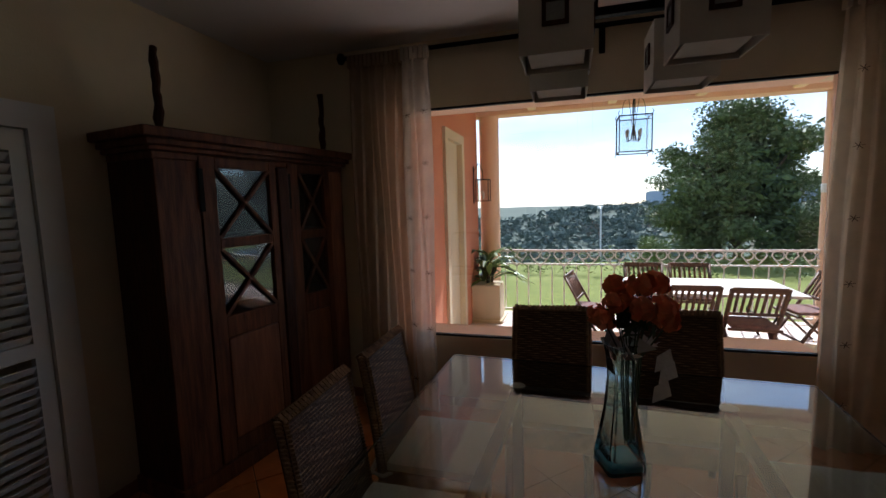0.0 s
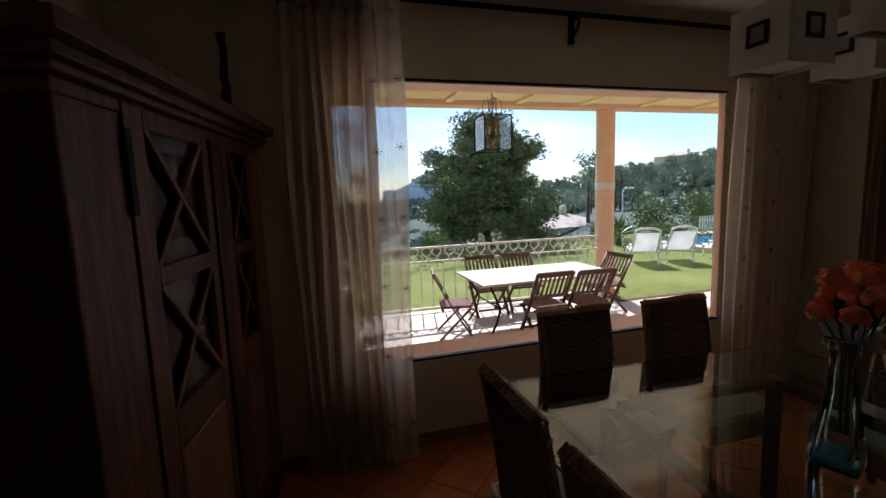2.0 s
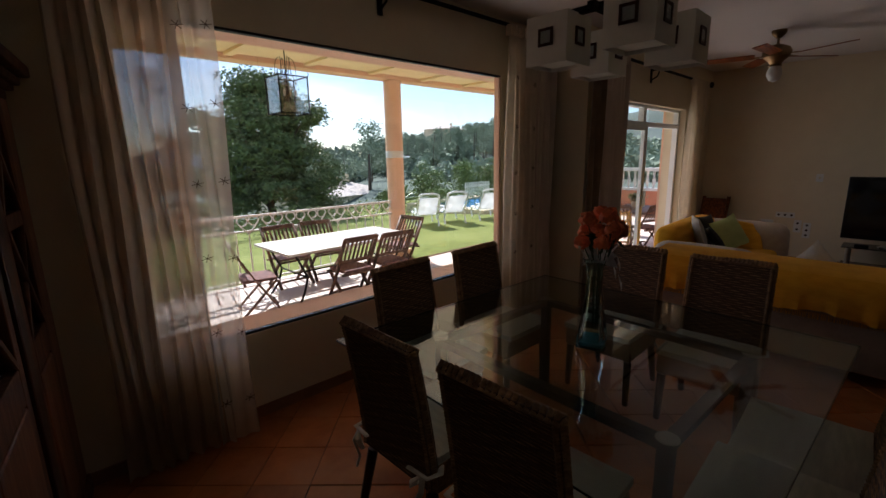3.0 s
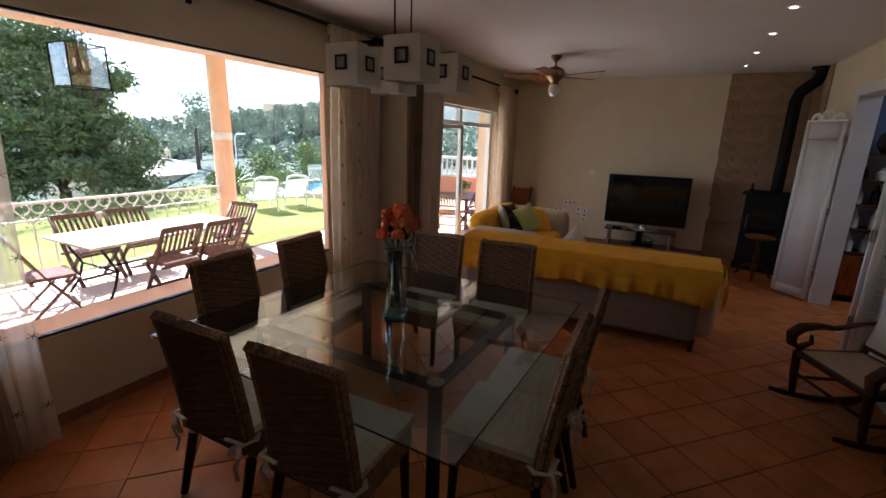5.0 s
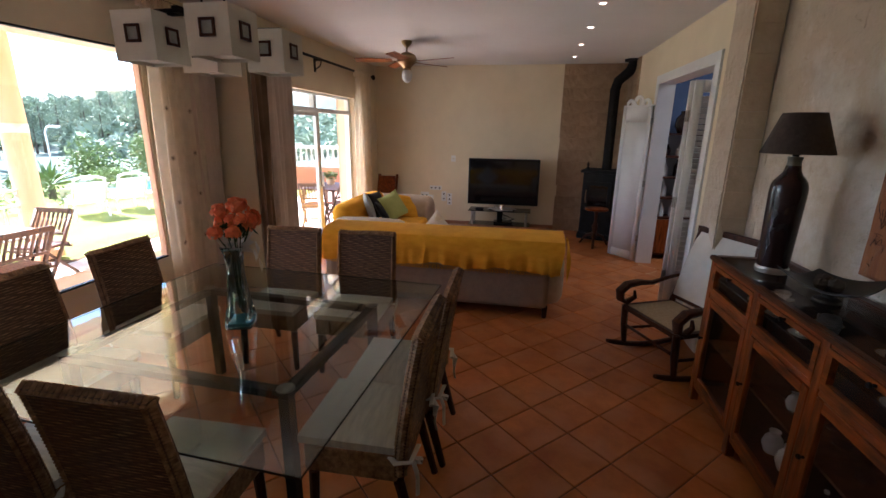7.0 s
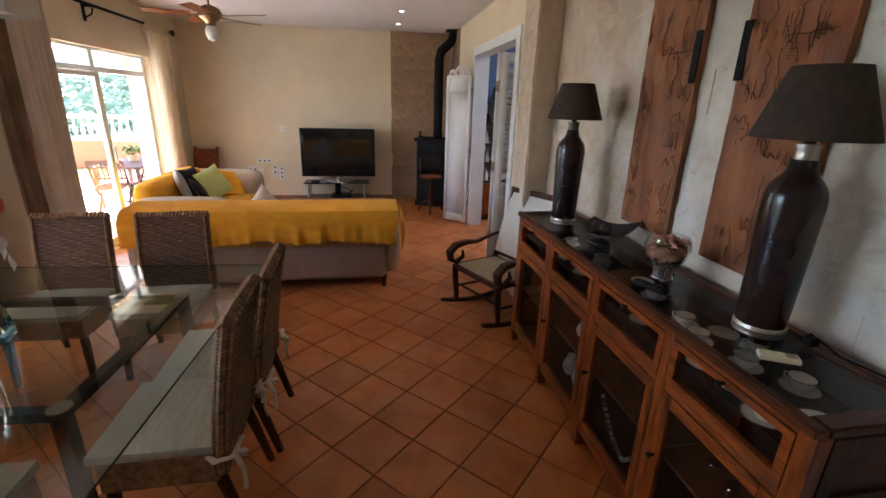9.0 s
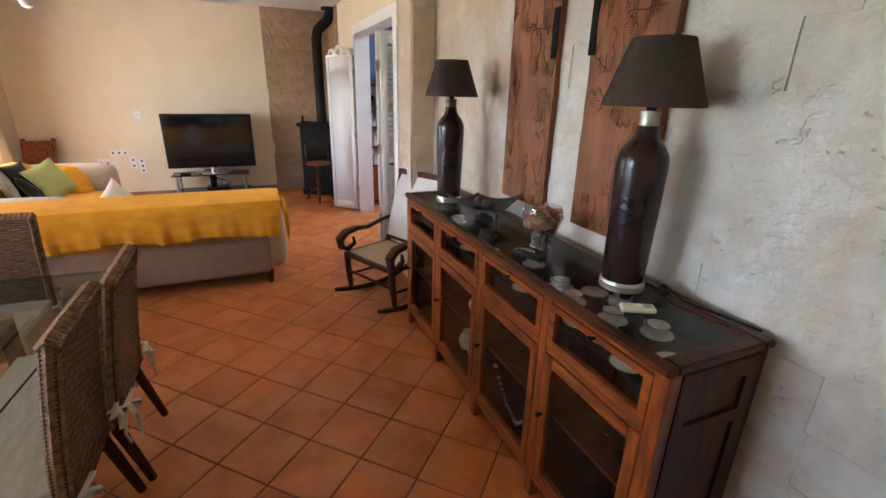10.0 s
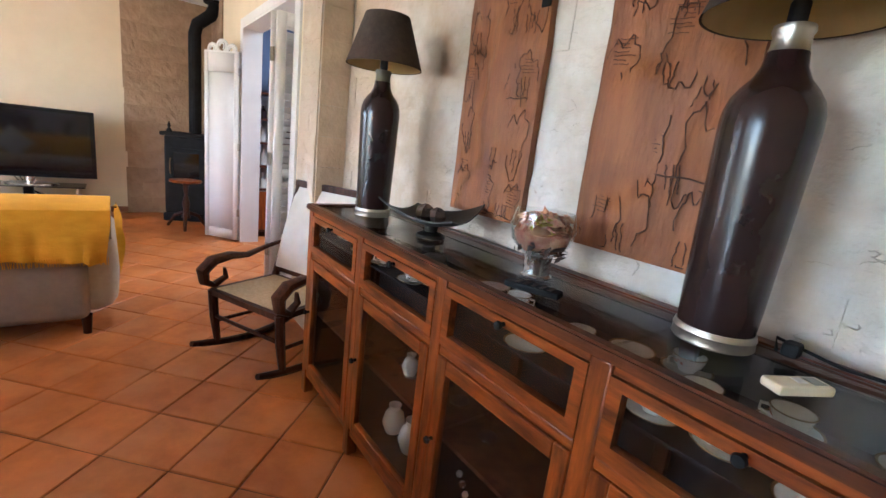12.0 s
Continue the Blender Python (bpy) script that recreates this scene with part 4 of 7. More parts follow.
vase = thing("vase", "tall square tapering blue-green glass vase on the dining table", "vase", at=(0.51, 2.26, 0.684), turn=20)
vase.scale = (0.88, 0.88, 1.15)
bm = bmesh.new()
prof = ((0.078, 0.0), (0.078, 0.03), (0.052, 0.17), (0.040, 0.28), (0.046, 0.36), (0.062, 0.395))
inn = ((0.054, 0.385), (0.034, 0.30), (0.034, 0.20), (0.055, 0.06), (0.05, 0.035))
rings = []
for w, z in prof + inn:
    c = w * 0.16
    pts = [(w, -w + c), (w, w - c), (w - c, w), (-w + c, w), (-w, w - c), (-w, -w + c), (-w + c, -w), (w - c, -w)]
    rings.append([bm.verts.new((x, y, z)) for x, y in pts])
for a, b in zip(rings, rings[1:]):
    for i in range(8):
        bm.faces.new((a[i], a[(i + 1) % 8], b[(i + 1) % 8], b[i]))
bm.faces.new(rings[0][::-1])
bm.faces.new(rings[-1])
part("body", bm, VASE_GLASS, vase)
bm = rbox(-0.064, -0.064, 0.006, 0.064, 0.064, 0.026, 0.006)
part("base", bm, VASE_BASE, vase, "thick blue-green glass foot")
flowers = thing("flowers", "bunch of orange cloth flowers with dark leaves in the glass vase", "flowers", at=(0.54, 2.26, 0.735))
rng = random.Random(41)
for k, (x, y, z, r) in enumerate(((-0.10, -0.06, 0.50, 0.042), (-0.05, 0.05, 0.60, 0.048), (0.03, -0.03, 0.62, 0.050), (0.09, 0.05, 0.61, 0.052), (0.10, -0.05, 0.54, 0.055),
                                  (0.0, 0.08, 0.53, 0.045), (-0.12, 0.04, 0.50, 0.040), (0.03, -0.09, 0.55, 0.046), (-0.03, -0.01, 0.55, 0.042), (0.13, 0.0, 0.49, 0.040), (-0.07, -0.10, 0.57, 0.04))):
    bm = bmesh.new()
    for i in range(34):
        a, b = rng.uniform(0, 6.28), math.acos(rng.uniform(-0.6, 1))
        d = Vector((math.sin(b) * math.cos(a), math.sin(b) * math.sin(a), math.cos(b)))
        s = d.cross(Vector((0.3, 0.2, 1))).normalized()
        t = d.cross(s)
        c = Vector((x, y, z)) + d * r * 0.75
        w = r * 0.42
        bm.faces.new([bm.verts.new(c + d * r * q + s * w * u + t * w * v) for u, v, q in ((-1, 0, 0.0), (0, -1, 0.12), (1, 0, 0.3), (0, 1, 0.12))])
    fl = part("flower", bm, PETAL, flowers)
    bm = lathe([(0, -0.5 * r), (0.5 * r, -0.35 * r), (0.75 * r, 0), (0.5 * r, 0.5 * r), (0, 0.65 * r)], 10, (x, y, z))
    part("flower_heart", bm, PETAL, fl)
    bm = bmesh.new()
    tube([(x * 0.15, y * 0.15, 0.05), (x * 0.3, y * 0.3, 0.36), (x * 0.9, y * 0.9, z - 0.02)], 0.003, 5, bm)
    part("stem", bm, LEAF_DRY, flowers)
bm = bmesh.new()
leaves(bm, (0.0, 0, 0.50), (0.12, 0.12, 0.08), 46, 0.07, rng)
part("leaf_spray", bm, LEAF_DRY, flowers)
bm = bmesh.new()
for k in range(16):
    a = k / 16 * 6.28
    b = a + 0.5
    ra, rb = 0.09 + 0.03 * math.sin(k * 2.3), 0.09 + 0.03 * math.sin(k * 3.1)
    bm.faces.new([bm.verts.new(p) for p in ((0.03 * math.cos(a), 0.03 * math.sin(a), 0.38), (0.03 * math.cos(b), 0.03 * math.sin(b), 0.38), (rb * math.cos(b), rb * math.sin(b), 0.40 + 0.03 * math.sin(k)), (ra * math.cos(a), ra * math.sin(a), 0.44 - 0.05 * math.sin(k * 1.7)))])
for x, y, z in ((0.10, -0.06, 0.34), (0.12, -0.03, 0.29), (0.09, -0.08, 0.24)):
    bm.faces.new([bm.verts.new(p) for p in ((x - 0.03, y - 0.03, z), (x + 0.04, y, z + 0.02), (x + 0.03, y + 0.02, z + 0.07), (x - 0.02, y - 0.01, z + 0.05))])
part("paper_ruff", bm, WHITE_CLOTH, flowers, "white paper ruff")
flowers.scale = (0.9, 0.9, 0.97)


# ---- cube pendant over the table ----
pend = thing("pendant_lamp", "cluster of four cream paper cube shades with small dark framed insets", "pendant lamp", at=(0.50, 2.21, TOP))
bm = bmesh.new()
box(bm, -0.20, -0.05, -0.03, 0.20, 0.05, 0.0)
for dx in (-0.08, 0.08):
    tube([(dx, 0, -0.02), (dx, 0, -0.62)], 0.005, 6, bm)
box(bm, -0.25, -0.015, -0.645, 0.25, 0.015, -0.62)
box(bm, -0.21, -0.22, -0.645, -0.18, 0.22, -0.62)
box(bm, 0.18, -0.22, -0.645, 0.21, 0.22, -0.62)
part("frame", bm, IRON, pend)
for cx, cy, dz in ((-0.198, -0.175, 0.015), (-0.198, 0.17, 0.0), (0.198, -0.175, 0.0), (0.198, 0.185, -0.0)):
    z0, z1, w = 2.006 - TOP + dz, 2.20 - TOP + dz, 0.097
    sh = thing("shade", "cream paper cube", "")
    sh.parent = pend
    for a in ((-w, -w, w, -w + 0.004), (-w, w - 0.004, w, w), (-w, -w + 0.004, -w + 0.004, w - 0.004), (w - 0.004, -w + 0.004, w, w - 0.004)):
        bm = bmesh.new()
        box(bm, cx + a[0], cy + a[1], z0, cx + a[2], cy + a[3], z1)
        part("side", bm, SHADE_WHITE, sh, smooth=False)
    bm = bmesh.new()
    box(bm, cx - w + 0.004, cy - w + 0.004, z1 - 0.006, cx + w - 0.004, cy + w - 0.004, z1)
    part("top", bm, SHADE_WHITE, sh, smooth=False)
    bm = bmesh.new()
    box(bm, cx - w + 0.02, cy - w + 0.02, z0 + 0.012, cx + w - 0.02, cy + w - 0.02, z0 + 0.016)
    part("diffuser", bm, SHADE_WHITE, sh, smooth=False)
    for ax, s in (("x", -1), ("x", 1), ("y", -1), ("y", 1)):
        zc, q = z0 + 0.105, 0.035
        fr, ins = bmesh.new(), bmesh.new()
        m = Matrix.Translation((cx, cy, zc)) @ Matrix.Rotation({("y", -1): 0, ("x", 1): math.pi / 2, ("y", 1): math.pi, ("x", -1): -math.pi / 2}[(ax, s)], 4, "Z")
        for a in ((-q, -q, q, -q + 0.011), (-q, q - 0.011, q, q), (-q, -q + 0.011, -q + 0.011, q - 0.011), (q - 0.011, -q + 0.011, q, q - 0.011)):
            box(fr, a[0], -w - 0.007, a[1], a[2], -w - 0.001, a[3], m)
        box(ins, -q + 0.011, -w - 0.004, -q + 0.011, q - 0.011, -w - 0.001, q - 0.011, m)
        f = part("inset_frame", fr, WOOD_DARK, sh, "dark square frame")
        part("inset", ins, CREAM_FRAME, sh, smooth=False)

# ---- ceiling fan ----
fan = thing("ceiling_fan", "aged brass ceiling fan with dark wooden blades and an opal globe", "ceiling fan", at=(4.46, 2.36, TOP))
part("canopy", lathe([(0, 0), (0.07, 0), (0.065, -0.03), (0.03, -0.07), (0.012, -0.08), (0.012, -0.15)], 20), BRASS, fan)
part("motor", lathe([(0.012, -0.13), (0.05, -0.14), (0.11, -0.17), (0.13, -0.21), (0.12, -0.26), (0.07, -0.30), (0.05, -0.33), (0.06, -0.35), (0, -0.36)], 24), BRASS, fan)
part("globe", lathe([(0.045, -0.35), (0.065, -0.39), (0.068, -0.44), (0.045, -0.49), (0, -0.51)], 18), GLOBE, fan)
for k in range(5):
    a = radians(72 * k + 30)
    m = Matrix.Rotation(a, 4, "Z")
    bm = bmesh.new()
    bar(bm, (0.10, 0, -0.24), (0.22, 0, -0.25), 0.03, 0.008)
    bmesh.ops.transform(bm, matrix=m, verts=bm.verts[:])
    bl = part("blade_arm", bm, BRASS, fan)
    bm = bmesh.new()
    box(bm, 0.19, -0.055, -0.252, 0.66, 0.065, -0.244, Matrix.Rotation(radians(10), 4, "X"))
    bmesh.ops.transform(bm, matrix=m, verts=bm.verts[:])
    part("blade", bm, WOOD_CHERRY, bl)

for x, y in ((1.95, 0.2), (2.97, 0.18), (3.92, 0.16), (4.92, 0.15), (5.93, 0.13)):
    sp = thing("ceiling_spot", "small round recessed ceiling spot that is lit", "ceiling spot", "recessed spots", at=(x, y, TOP))
    part("ring", lathe([(0.042, 0.0), (0.042, -0.005), (0.028, -0.006), (0.026, 0.0)], 20), WHITE_PAINT, sp)
    part("bulb", lathe([(0.025, -0.001), (0.015, -0.004), (0, -0.005)], 16), SPOT_GLOW, sp)


# ---- sofas and what lies on them ----
def soft(x0, y0, z0, x1, y1, z1, r=0.06, puff=0.02, cuts=4):
    """An upholstered block: rounded and slightly swollen."""
    bm = rbox(x0, y0, z0, x1, y1, z1, min(r, (x1 - x0) / 2.2, (y1 - y0) / 2.2, (z1 - z0) / 2.2), 4)
    c = Vector(((x0 + x1) / 2, (y0 + y1) / 2, (z0 + z1) / 2))
    bmesh.ops.subdivide_edges(bm, edges=[e for e in bm.edges if e.calc_length() > 0.15], cuts=cuts, use_grid_fill=True)
    for v in bm.verts:
        u = Vector(((v.co.x - c.x) / (x1 - x0), (v.co.y - c.y) / (y1 - y0), (v.co.z - c.z) / (z1 - z0)))
        for ax in range(3):
            o = [abs(u[i]) * 2 for i in range(3) if i != ax]
            v.co[ax] += (1 if u[ax] > 0 else -1) * puff * (1 - min(1, o[0]) ** 2) * (1 - min(1, o[1]) ** 2) * (abs(u[ax]) * 2)
        v.co += Vector((0, 0, 1)) * 0.003 * noise.noise(v.co * 7)
    return bm


sofa = thing("sofa", "long beige sofa with rounded arms under a yellow throw", "sofa")
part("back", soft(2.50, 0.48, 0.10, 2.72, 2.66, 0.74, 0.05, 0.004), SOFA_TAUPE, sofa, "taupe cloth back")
part("seat", soft(2.70, 0.62, 0.12, 3.42, 2.50, 0.44, 0.07, 0.01), SOFA, sofa)
part("armrest", soft(2.56, 0.34, 0.12, 3.40, 0.60, 0.62, 0.10, 0.012), SOFA, sofa, "rounded cream armrest")
part("armrest", soft(2.56, 2.52, 0.12, 3.40, 2.76, 0.62, 0.10, 0.012), SOFA, sofa, "rounded cream armrest")
bm = bmesh.new()
tube([(2.66, 0.36, 0.66), (2.66, 1.0, 0.67), (2.66, 2.0, 0.67), (2.66, 2.74, 0.66)], 0.10, 14, bm)
part("back_roll", bm, SOFA, sofa)
for y in (0.62, 1.26, 1.90):
    part("back_cushion", soft(2.76, y, 0.42, 2.96, y + 0.62, 0.76, 0.08, 0.03), THROW, sofa)
for x, y in ((2.56, 0.50), (2.56, 2.6), (3.32, 0.44), (3.32, 2.66)):
    part("leg", lathe([(0.022, 0), (0.03, 0.12)], 10, (x, y, 0)), WOOD_DARK, sofa)
throw = thing("throw", "bright yellow woven throw draped over the sofa back", "throw")
bm = bmesh.new()
prof = [(2.465, 0.49), (2.462, 0.56), (2.466, 0.62), (2.474, 0.69), (2.52, 0.765), (2.60, 0.788), (2.70, 0.792), (2.80, 0.80), (2.90, 0.795), (2.98, 0.76), (3.0, 0.66)]
rows = []
ny = 90
for i in range(ny + 1):
    v = i / ny
    y = 0.36 + 2.36 * v
    row = []
    for k, (x, z) in enumerate(prof):
        hang = max(0, 0.70 - z) / 0.2
        zz = z + (0.012 * math.sin(y * 9) - 0.03 * (1 if v < 0.035 else 0)) * hang + 0.02 * hang * noise.noise(Vector((y * 2.2, 0, 0)))
        xx = x - (0.016 * math.sin(y * 26 + 2 * math.sin(y * 5)) + 0.010 * math.sin(y * 61)) * hang * (1 if x < 2.7 else -1) - 0.004
        row.append(bm.verts.new((xx, y + 0.03 * (hang if v < 0.05 else 0), zz)))
    rows.append(row)
for a, b in zip(rows, rows[1:]):
    for k in range(len(prof) - 1):
        bm.faces.new((a[k], a[k + 1], b[k + 1], b[k]))
cl = part("cloth", bm, THROW, throw)
bm = bmesh.new()
rng = random.Random(3)
for i in range(230):
    y = 0.38 + 2.3 * i / 230
    tube([(2.462, y, 0.50), (2.458 + rng.uniform(-0.006, 0.006), y + rng.uniform(-0.006, 0.006), 0.455)], 0.0022, 3, bm)
tagged(part("fringe", bm, THROW, throw), kind="stuff")
bm = bmesh.new()
prev = None
for k in range(12):
    a = k / 11
    cur = [bm.verts.new((2.48 + 0.04 * math.sin(j * 2.1 + a * 3), 0.345 - 0.02 * a + 0.015 * math.sin(j * 1.9), 0.76 - 0.38 * a * (0.75 + 0.25 * math.cos(j))) ) for j in (0,)] + [bm.verts.new((2.50 + 0.30 * j / 5 * (1 - 0.7 * a), 0.335 - 0.03 * math.sin(a * 2) + 0.012 * math.sin(j * 2.5 + a * 4), 0.77 - 0.36 * a * (1 - 0.5 * j / 5))) for j in range(1, 6)]
    if prev:
        for j in range(5):
            bm.faces.new((prev[j], prev[j + 1], cur[j + 1], cur[j]))
    prev = cur
part("hanging_corner", bm, THROW, throw)

love = thing("loveseat", "two-seat cream sofa with a yellow cover by the curtains", "sofa")
part("seat", soft(3.78, 2.20, 0.12, 5.10, 2.95, 0.44, 0.07, 0.012), THROW, love, "yellow covered seat")
part("back", soft(3.70, 2.92, 0.12, 5.20, 3.18, 0.80, 0.10, 0.02), THROW, love, "yellow covered back")
part("armrest", soft(3.52, 2.16, 0.12, 3.80, 3.12, 0.66, 0.12, 0.014), SOFA, love, "rounded cream armrest")
part("armrest", soft(5.08, 2.14, 0.12, 5.36, 3.12, 0.74, 0.12, 0.014), SOFA, love, "rounded cream armrest")
for x, y in ((3.62, 2.24), (5.26, 2.24), (3.62, 3.04), (5.26, 3.04)):
    part("leg", lathe([(0.022, 0), (0.03, 0.12)], 10, (x, y, 0)), WOOD_DARK, love)


def cushion(label, at, tilt, material, size=0.40, group="cushions"):
    cu = thing("cushion", label, "cushion", group)
    bm = bmesh.new()
    n = 10
    side = []
    for s in (-1, 1):
        g = []
        for i in range(n + 1):
            row = []
            for j in range(n + 1):
                u, v = i / n * 2 - 1, j / n * 2 - 1
                pinch = 1 - 0.10 * (1 - abs(u) ** 2) * abs(v) ** 4 - 0.0
                pinch2 = 1 - 0.10 * (1 - abs(v) ** 2) * abs(u) ** 4
                h = 0.30 * (max(0, (1 - u ** 2) * (1 - v ** 2)) ** 0.45)
                row.append(bm.verts.new((u * size / 2 * pinch2, s * h * size / 2 * 0.9, v * size / 2 * pinch)))
            g.append(row)
        side.append(g)
    for g in side:
        for i in range(n):
            for j in range(n):
                bm.faces.new((g[i][j], g[i + 1][j], g[i + 1][j + 1], g[i][j + 1]))
    bmesh.ops.remove_doubles(bm, verts=bm.verts[:], dist=0.0005)
    m = Matrix.Translation(at) @ Euler([radians(a) for a in tilt]).to_matrix().to_4x4()
    bmesh.ops.transform(bm, matrix=m, verts=bm.verts[:])
    part("cover", bm, material, cu)
    return cu


cushion("grey-white woven cushion leaning in the corner of the loveseat", (4.28, 2.86, 0.68), (-18, 0, 25), GREY_CLOTH, 0.42)
cushion("black cushion lying on the loveseat", (4.36, 2.70, 0.60), (-35, 12, 20), BLACK_CLOTH, 0.38)
cushion("black cushion leaning on the loveseat back", (4.66, 2.88, 0.66), (-20, 0, -10), BLACK_CLOTH, 0.40)
cushion("lime green cushion leaning on the loveseat", (4.78, 2.66, 0.64), (-30, -15, -25), GREEN_CLOTH, 0.42)
cushion("yellow cushion by the loveseat arm", (5.02, 2.55, 0.60), (-40, 10, -60), THROW, 0.42)
cushion("white lace-edged cushion standing on the long sofa", (3.16, 1.66, 0.64), (-12, 45, 60), WHITE_CLOTH, 0.40)

ctab = thing("coffee_table", "low dark reddish wooden coffee table before the television", "table", at=(4.42, 1.10, 0))
part("tabletop", rbox(-0.36, -0.72, 0.38, 0.36, 0.72, 0.42, 0.008), WOOD_CHERRY, ctab)
part("shelf", rbox(-0.32, -0.66, 0.12, 0.32, 0.66, 0.14, 0.004), WOOD_CHERRY, ctab)
for sx in (-1, 1):
    for sy in (-1, 1):
        part("leg", rbox(sx * 0.31 - 0.03, sy * 0.66 - 0.03, 0, sx * 0.31 + 0.03, sy * 0.66 + 0.03, 0.38, 0.005), WOOD_CHERRY_V, ctab)

# ---- television and its stand ----
stand = thing("tv_stand", "low television stand of black glass shelves on dark metal tubes", "tv stand", at=(6.32, 1.17, 0))
for z in (0.375, 0.12):
    part("shelf", rbox(-0.20, -0.54, z, 0.20, 0.54, z + 0.012, 0.003), BLACK_GLOSS, stand)
for sx in (-1, 1):
    for sy in (-1, 1):
        bm = bmesh.new()
        tube([(sx * 0.16, sy * 0.47, 0), (sx * 0.16, sy * 0.47, 0.375)], 0.022, 12, bm)
        part("leg", bm, PEWTER, stand)
bm = bmesh.new()
tube([(0.12, 0, 0), (0.12, 0, 0.375)], 0.05, 14, bm)
part("column", bm, IRON, stand)
tv = thing("television", "large flat black television on a silver foot", "television", at=(6.32, 1.13, 0.389))
part("casing", rbox(-0.02, -0.615, 0.085, 0.05, 0.615, 0.885, 0.010), BLACK_GLOSS, tv)
part("screen", rbox(-0.024, -0.575, 0.135, -0.018, 0.575, 0.845, 0.002), SCREEN, tv)
part("foot", lathe([(0, 0), (0.17, 0), (0.16, 0.014), (0.03, 0.022), (0.03, 0.10), (0, 0.10)], 24, (0.02, 0, 0), None, 1.5), SILVER, tv)
boxm = thing("set_top_box", "small dark media box on the lower television shelf", "media box", at=(6.30, 1.1, 0.134))
part("case", rbox(-0.1, -0.16, 0, 0.1, 0.16, 0.05, 0.004), BLACK_GLOSS, boxm)
part("front", rbox(-0.104, -0.15, 0.008, -0.1, 0.15, 0.042, 0.001), IRON, boxm)
pad = thing("game_controller", "small dark handheld controller on the glass television shelf", "controller", at=(6.22, 1.52, 0.389))
part("body", rbox(-0.04, -0.07, 0, 0.04, 0.07, 0.03, 0.012), IRON, pad)
bm = bmesh.new()
rng = random.Random(9)
for k in range(5):
    tube([(6.50, 1.1 + 0.05 * k, 0.46), (6.52, 1.15 + rng.uniform(-0.1, 0.1), 0.3), (6.45, 1.1 + rng.uniform(-0.2, 0.2), 0.20), (6.6, 1.3 + rng.uniform(-0.1, 0.1), 0.03)], 0.005, 5, bm)
cab = thing("cables", "tangle of thin black cables behind the television stand", "cables")
tagged(part("cable", bm, IRON, cab), kind="stuff")

for y, z, w, h, n in ((2.41, 0.685, 0.115, 0.04, 3), (2.62, 0.54, 0.08, 0.06, 2), (2.25, 0.53, 0.045, 0.09, 2), (2.14, 0.48, 0.045, 0.11, 3), (0.06, 0.36, 0.04, 0.04, 1), (2.08, 1.235, 0.04, 0.055, 1), (2.50, 0.50, 0.05, 0.05, 1)):
    so = thing("wall_socket", "white plastic socket plate on the cream wall", "socket", "sockets by the television", at=(XE - 0.001, y, z))
    part("plate", rbox(-0.012, -w, -h, 0.0, w, h, 0.003), WHITE_PAINT, so)
    for k in range(n):
        q = (k + 0.5) / n * 2 - 1
        dy, dz = (q * w, 0) if w > h else (0, q * h)
        part("socket_hole", lathe([(0.016, 0), (0.014, 0.002), (0, 0.001)], 12, (0, 0, 0)), SHADE_BROWN if n > 1 else PLASTIC_CREAM, so).matrix_basis = Matrix.Translation((-0.013, dy, dz)) @ Matrix.Rotation(radians(-90), 4, "Y")

rack = thing("wooden_stool", "small reddish wooden folding stand against the cream wall", "stool", at=(6.42, 3.30, 0))
for sy in (-1, 1):
    bm = bmesh.new()
    bar(bm, (-0.16, sy * 0.17, 0), (0.16, sy * 0.17, 0.92), 0.025, 0.045, (0, 1, 0))
    bar(bm, (0.16, sy * 0.15, 0), (-0.10, sy * 0.15, 0.55), 0.025, 0.045, (0, 1, 0))
    part("leg", bm, WOOD_CHERRY_V, rack)
part("backrest", rbox(0.06, -0.16, 0.58, 0.085, 0.16, 0.90, 0.006, 2, Matrix.Rotation(radians(0), 4, "Y")), WOOD_CHERRY, rack)
part("seat", rbox(-0.16, -0.17, 0.50, 0.14, 0.17, 0.525, 0.006), WOOD_CHERRY, rack)

# ---- stove in the corner ----
stove = thing("wood_stove", "black cast-iron corner wood stove with a glass door and flue", "stove", at=(6.22, -0.50, 0), turn=-20)
part("body", rbox(-0.22, -0.26, 0.10, 0.24, 0.26, 1.10, 0.02), IRON, stove)
part("top", rbox(-0.26, -0.30, 1.10, 0.27, 0.30, 1.15, 0.015), IRON, stove)
part("base", rbox(-0.24, -0.28, 0.0, 0.25, 0.28, 0.10, 0.015), IRON, stove)
bm = bmesh.new()
for a in ((-0.20, 0.50, 0.20, 0.56), (-0.20, 0.90, 0.20, 0.96), (-0.20, 0.56, -0.15, 0.90), (0.15, 0.56, 0.20, 0.90)):
    box(bm, -0.245, a[0], a[1], -0.22, a[2], a[3])
dr = part("door", bm, IRON, stove)
bm = bmesh.new()
box(bm, -0.235, -0.15, 0.56, -0.225, 0.15, 0.90)
part("pane", bm, SCREEN, dr, smooth=False)
bm = bmesh.new()
tube([(-0.245, 0.18, 0.62), (-0.28, 0.18, 0.66), (-0.28, 0.18, 0.78), (-0.245, 0.18, 0.82)], 0.008, 6, bm)
part("handle", bm, BRASS, dr)
bm = bmesh.new()
tube([(0.02, -0.05, 1.14), (0.02, -0.05, 2.40), (0.03, -0.08, 2.52), (0.10, -0.22, 2.66), (0.12, -0.26, 2.76), (0.12, -0.26, TOP)], 0.075, 18, bm)
part("flue", bm, IRON, stove)
part("flue_collar", lathe([(0.075, 0), (0.13, 0.0), (0.13, -0.03), (0.075, -0.03)], 20, (0.12, -0.26, TOP)), IRON, stove)
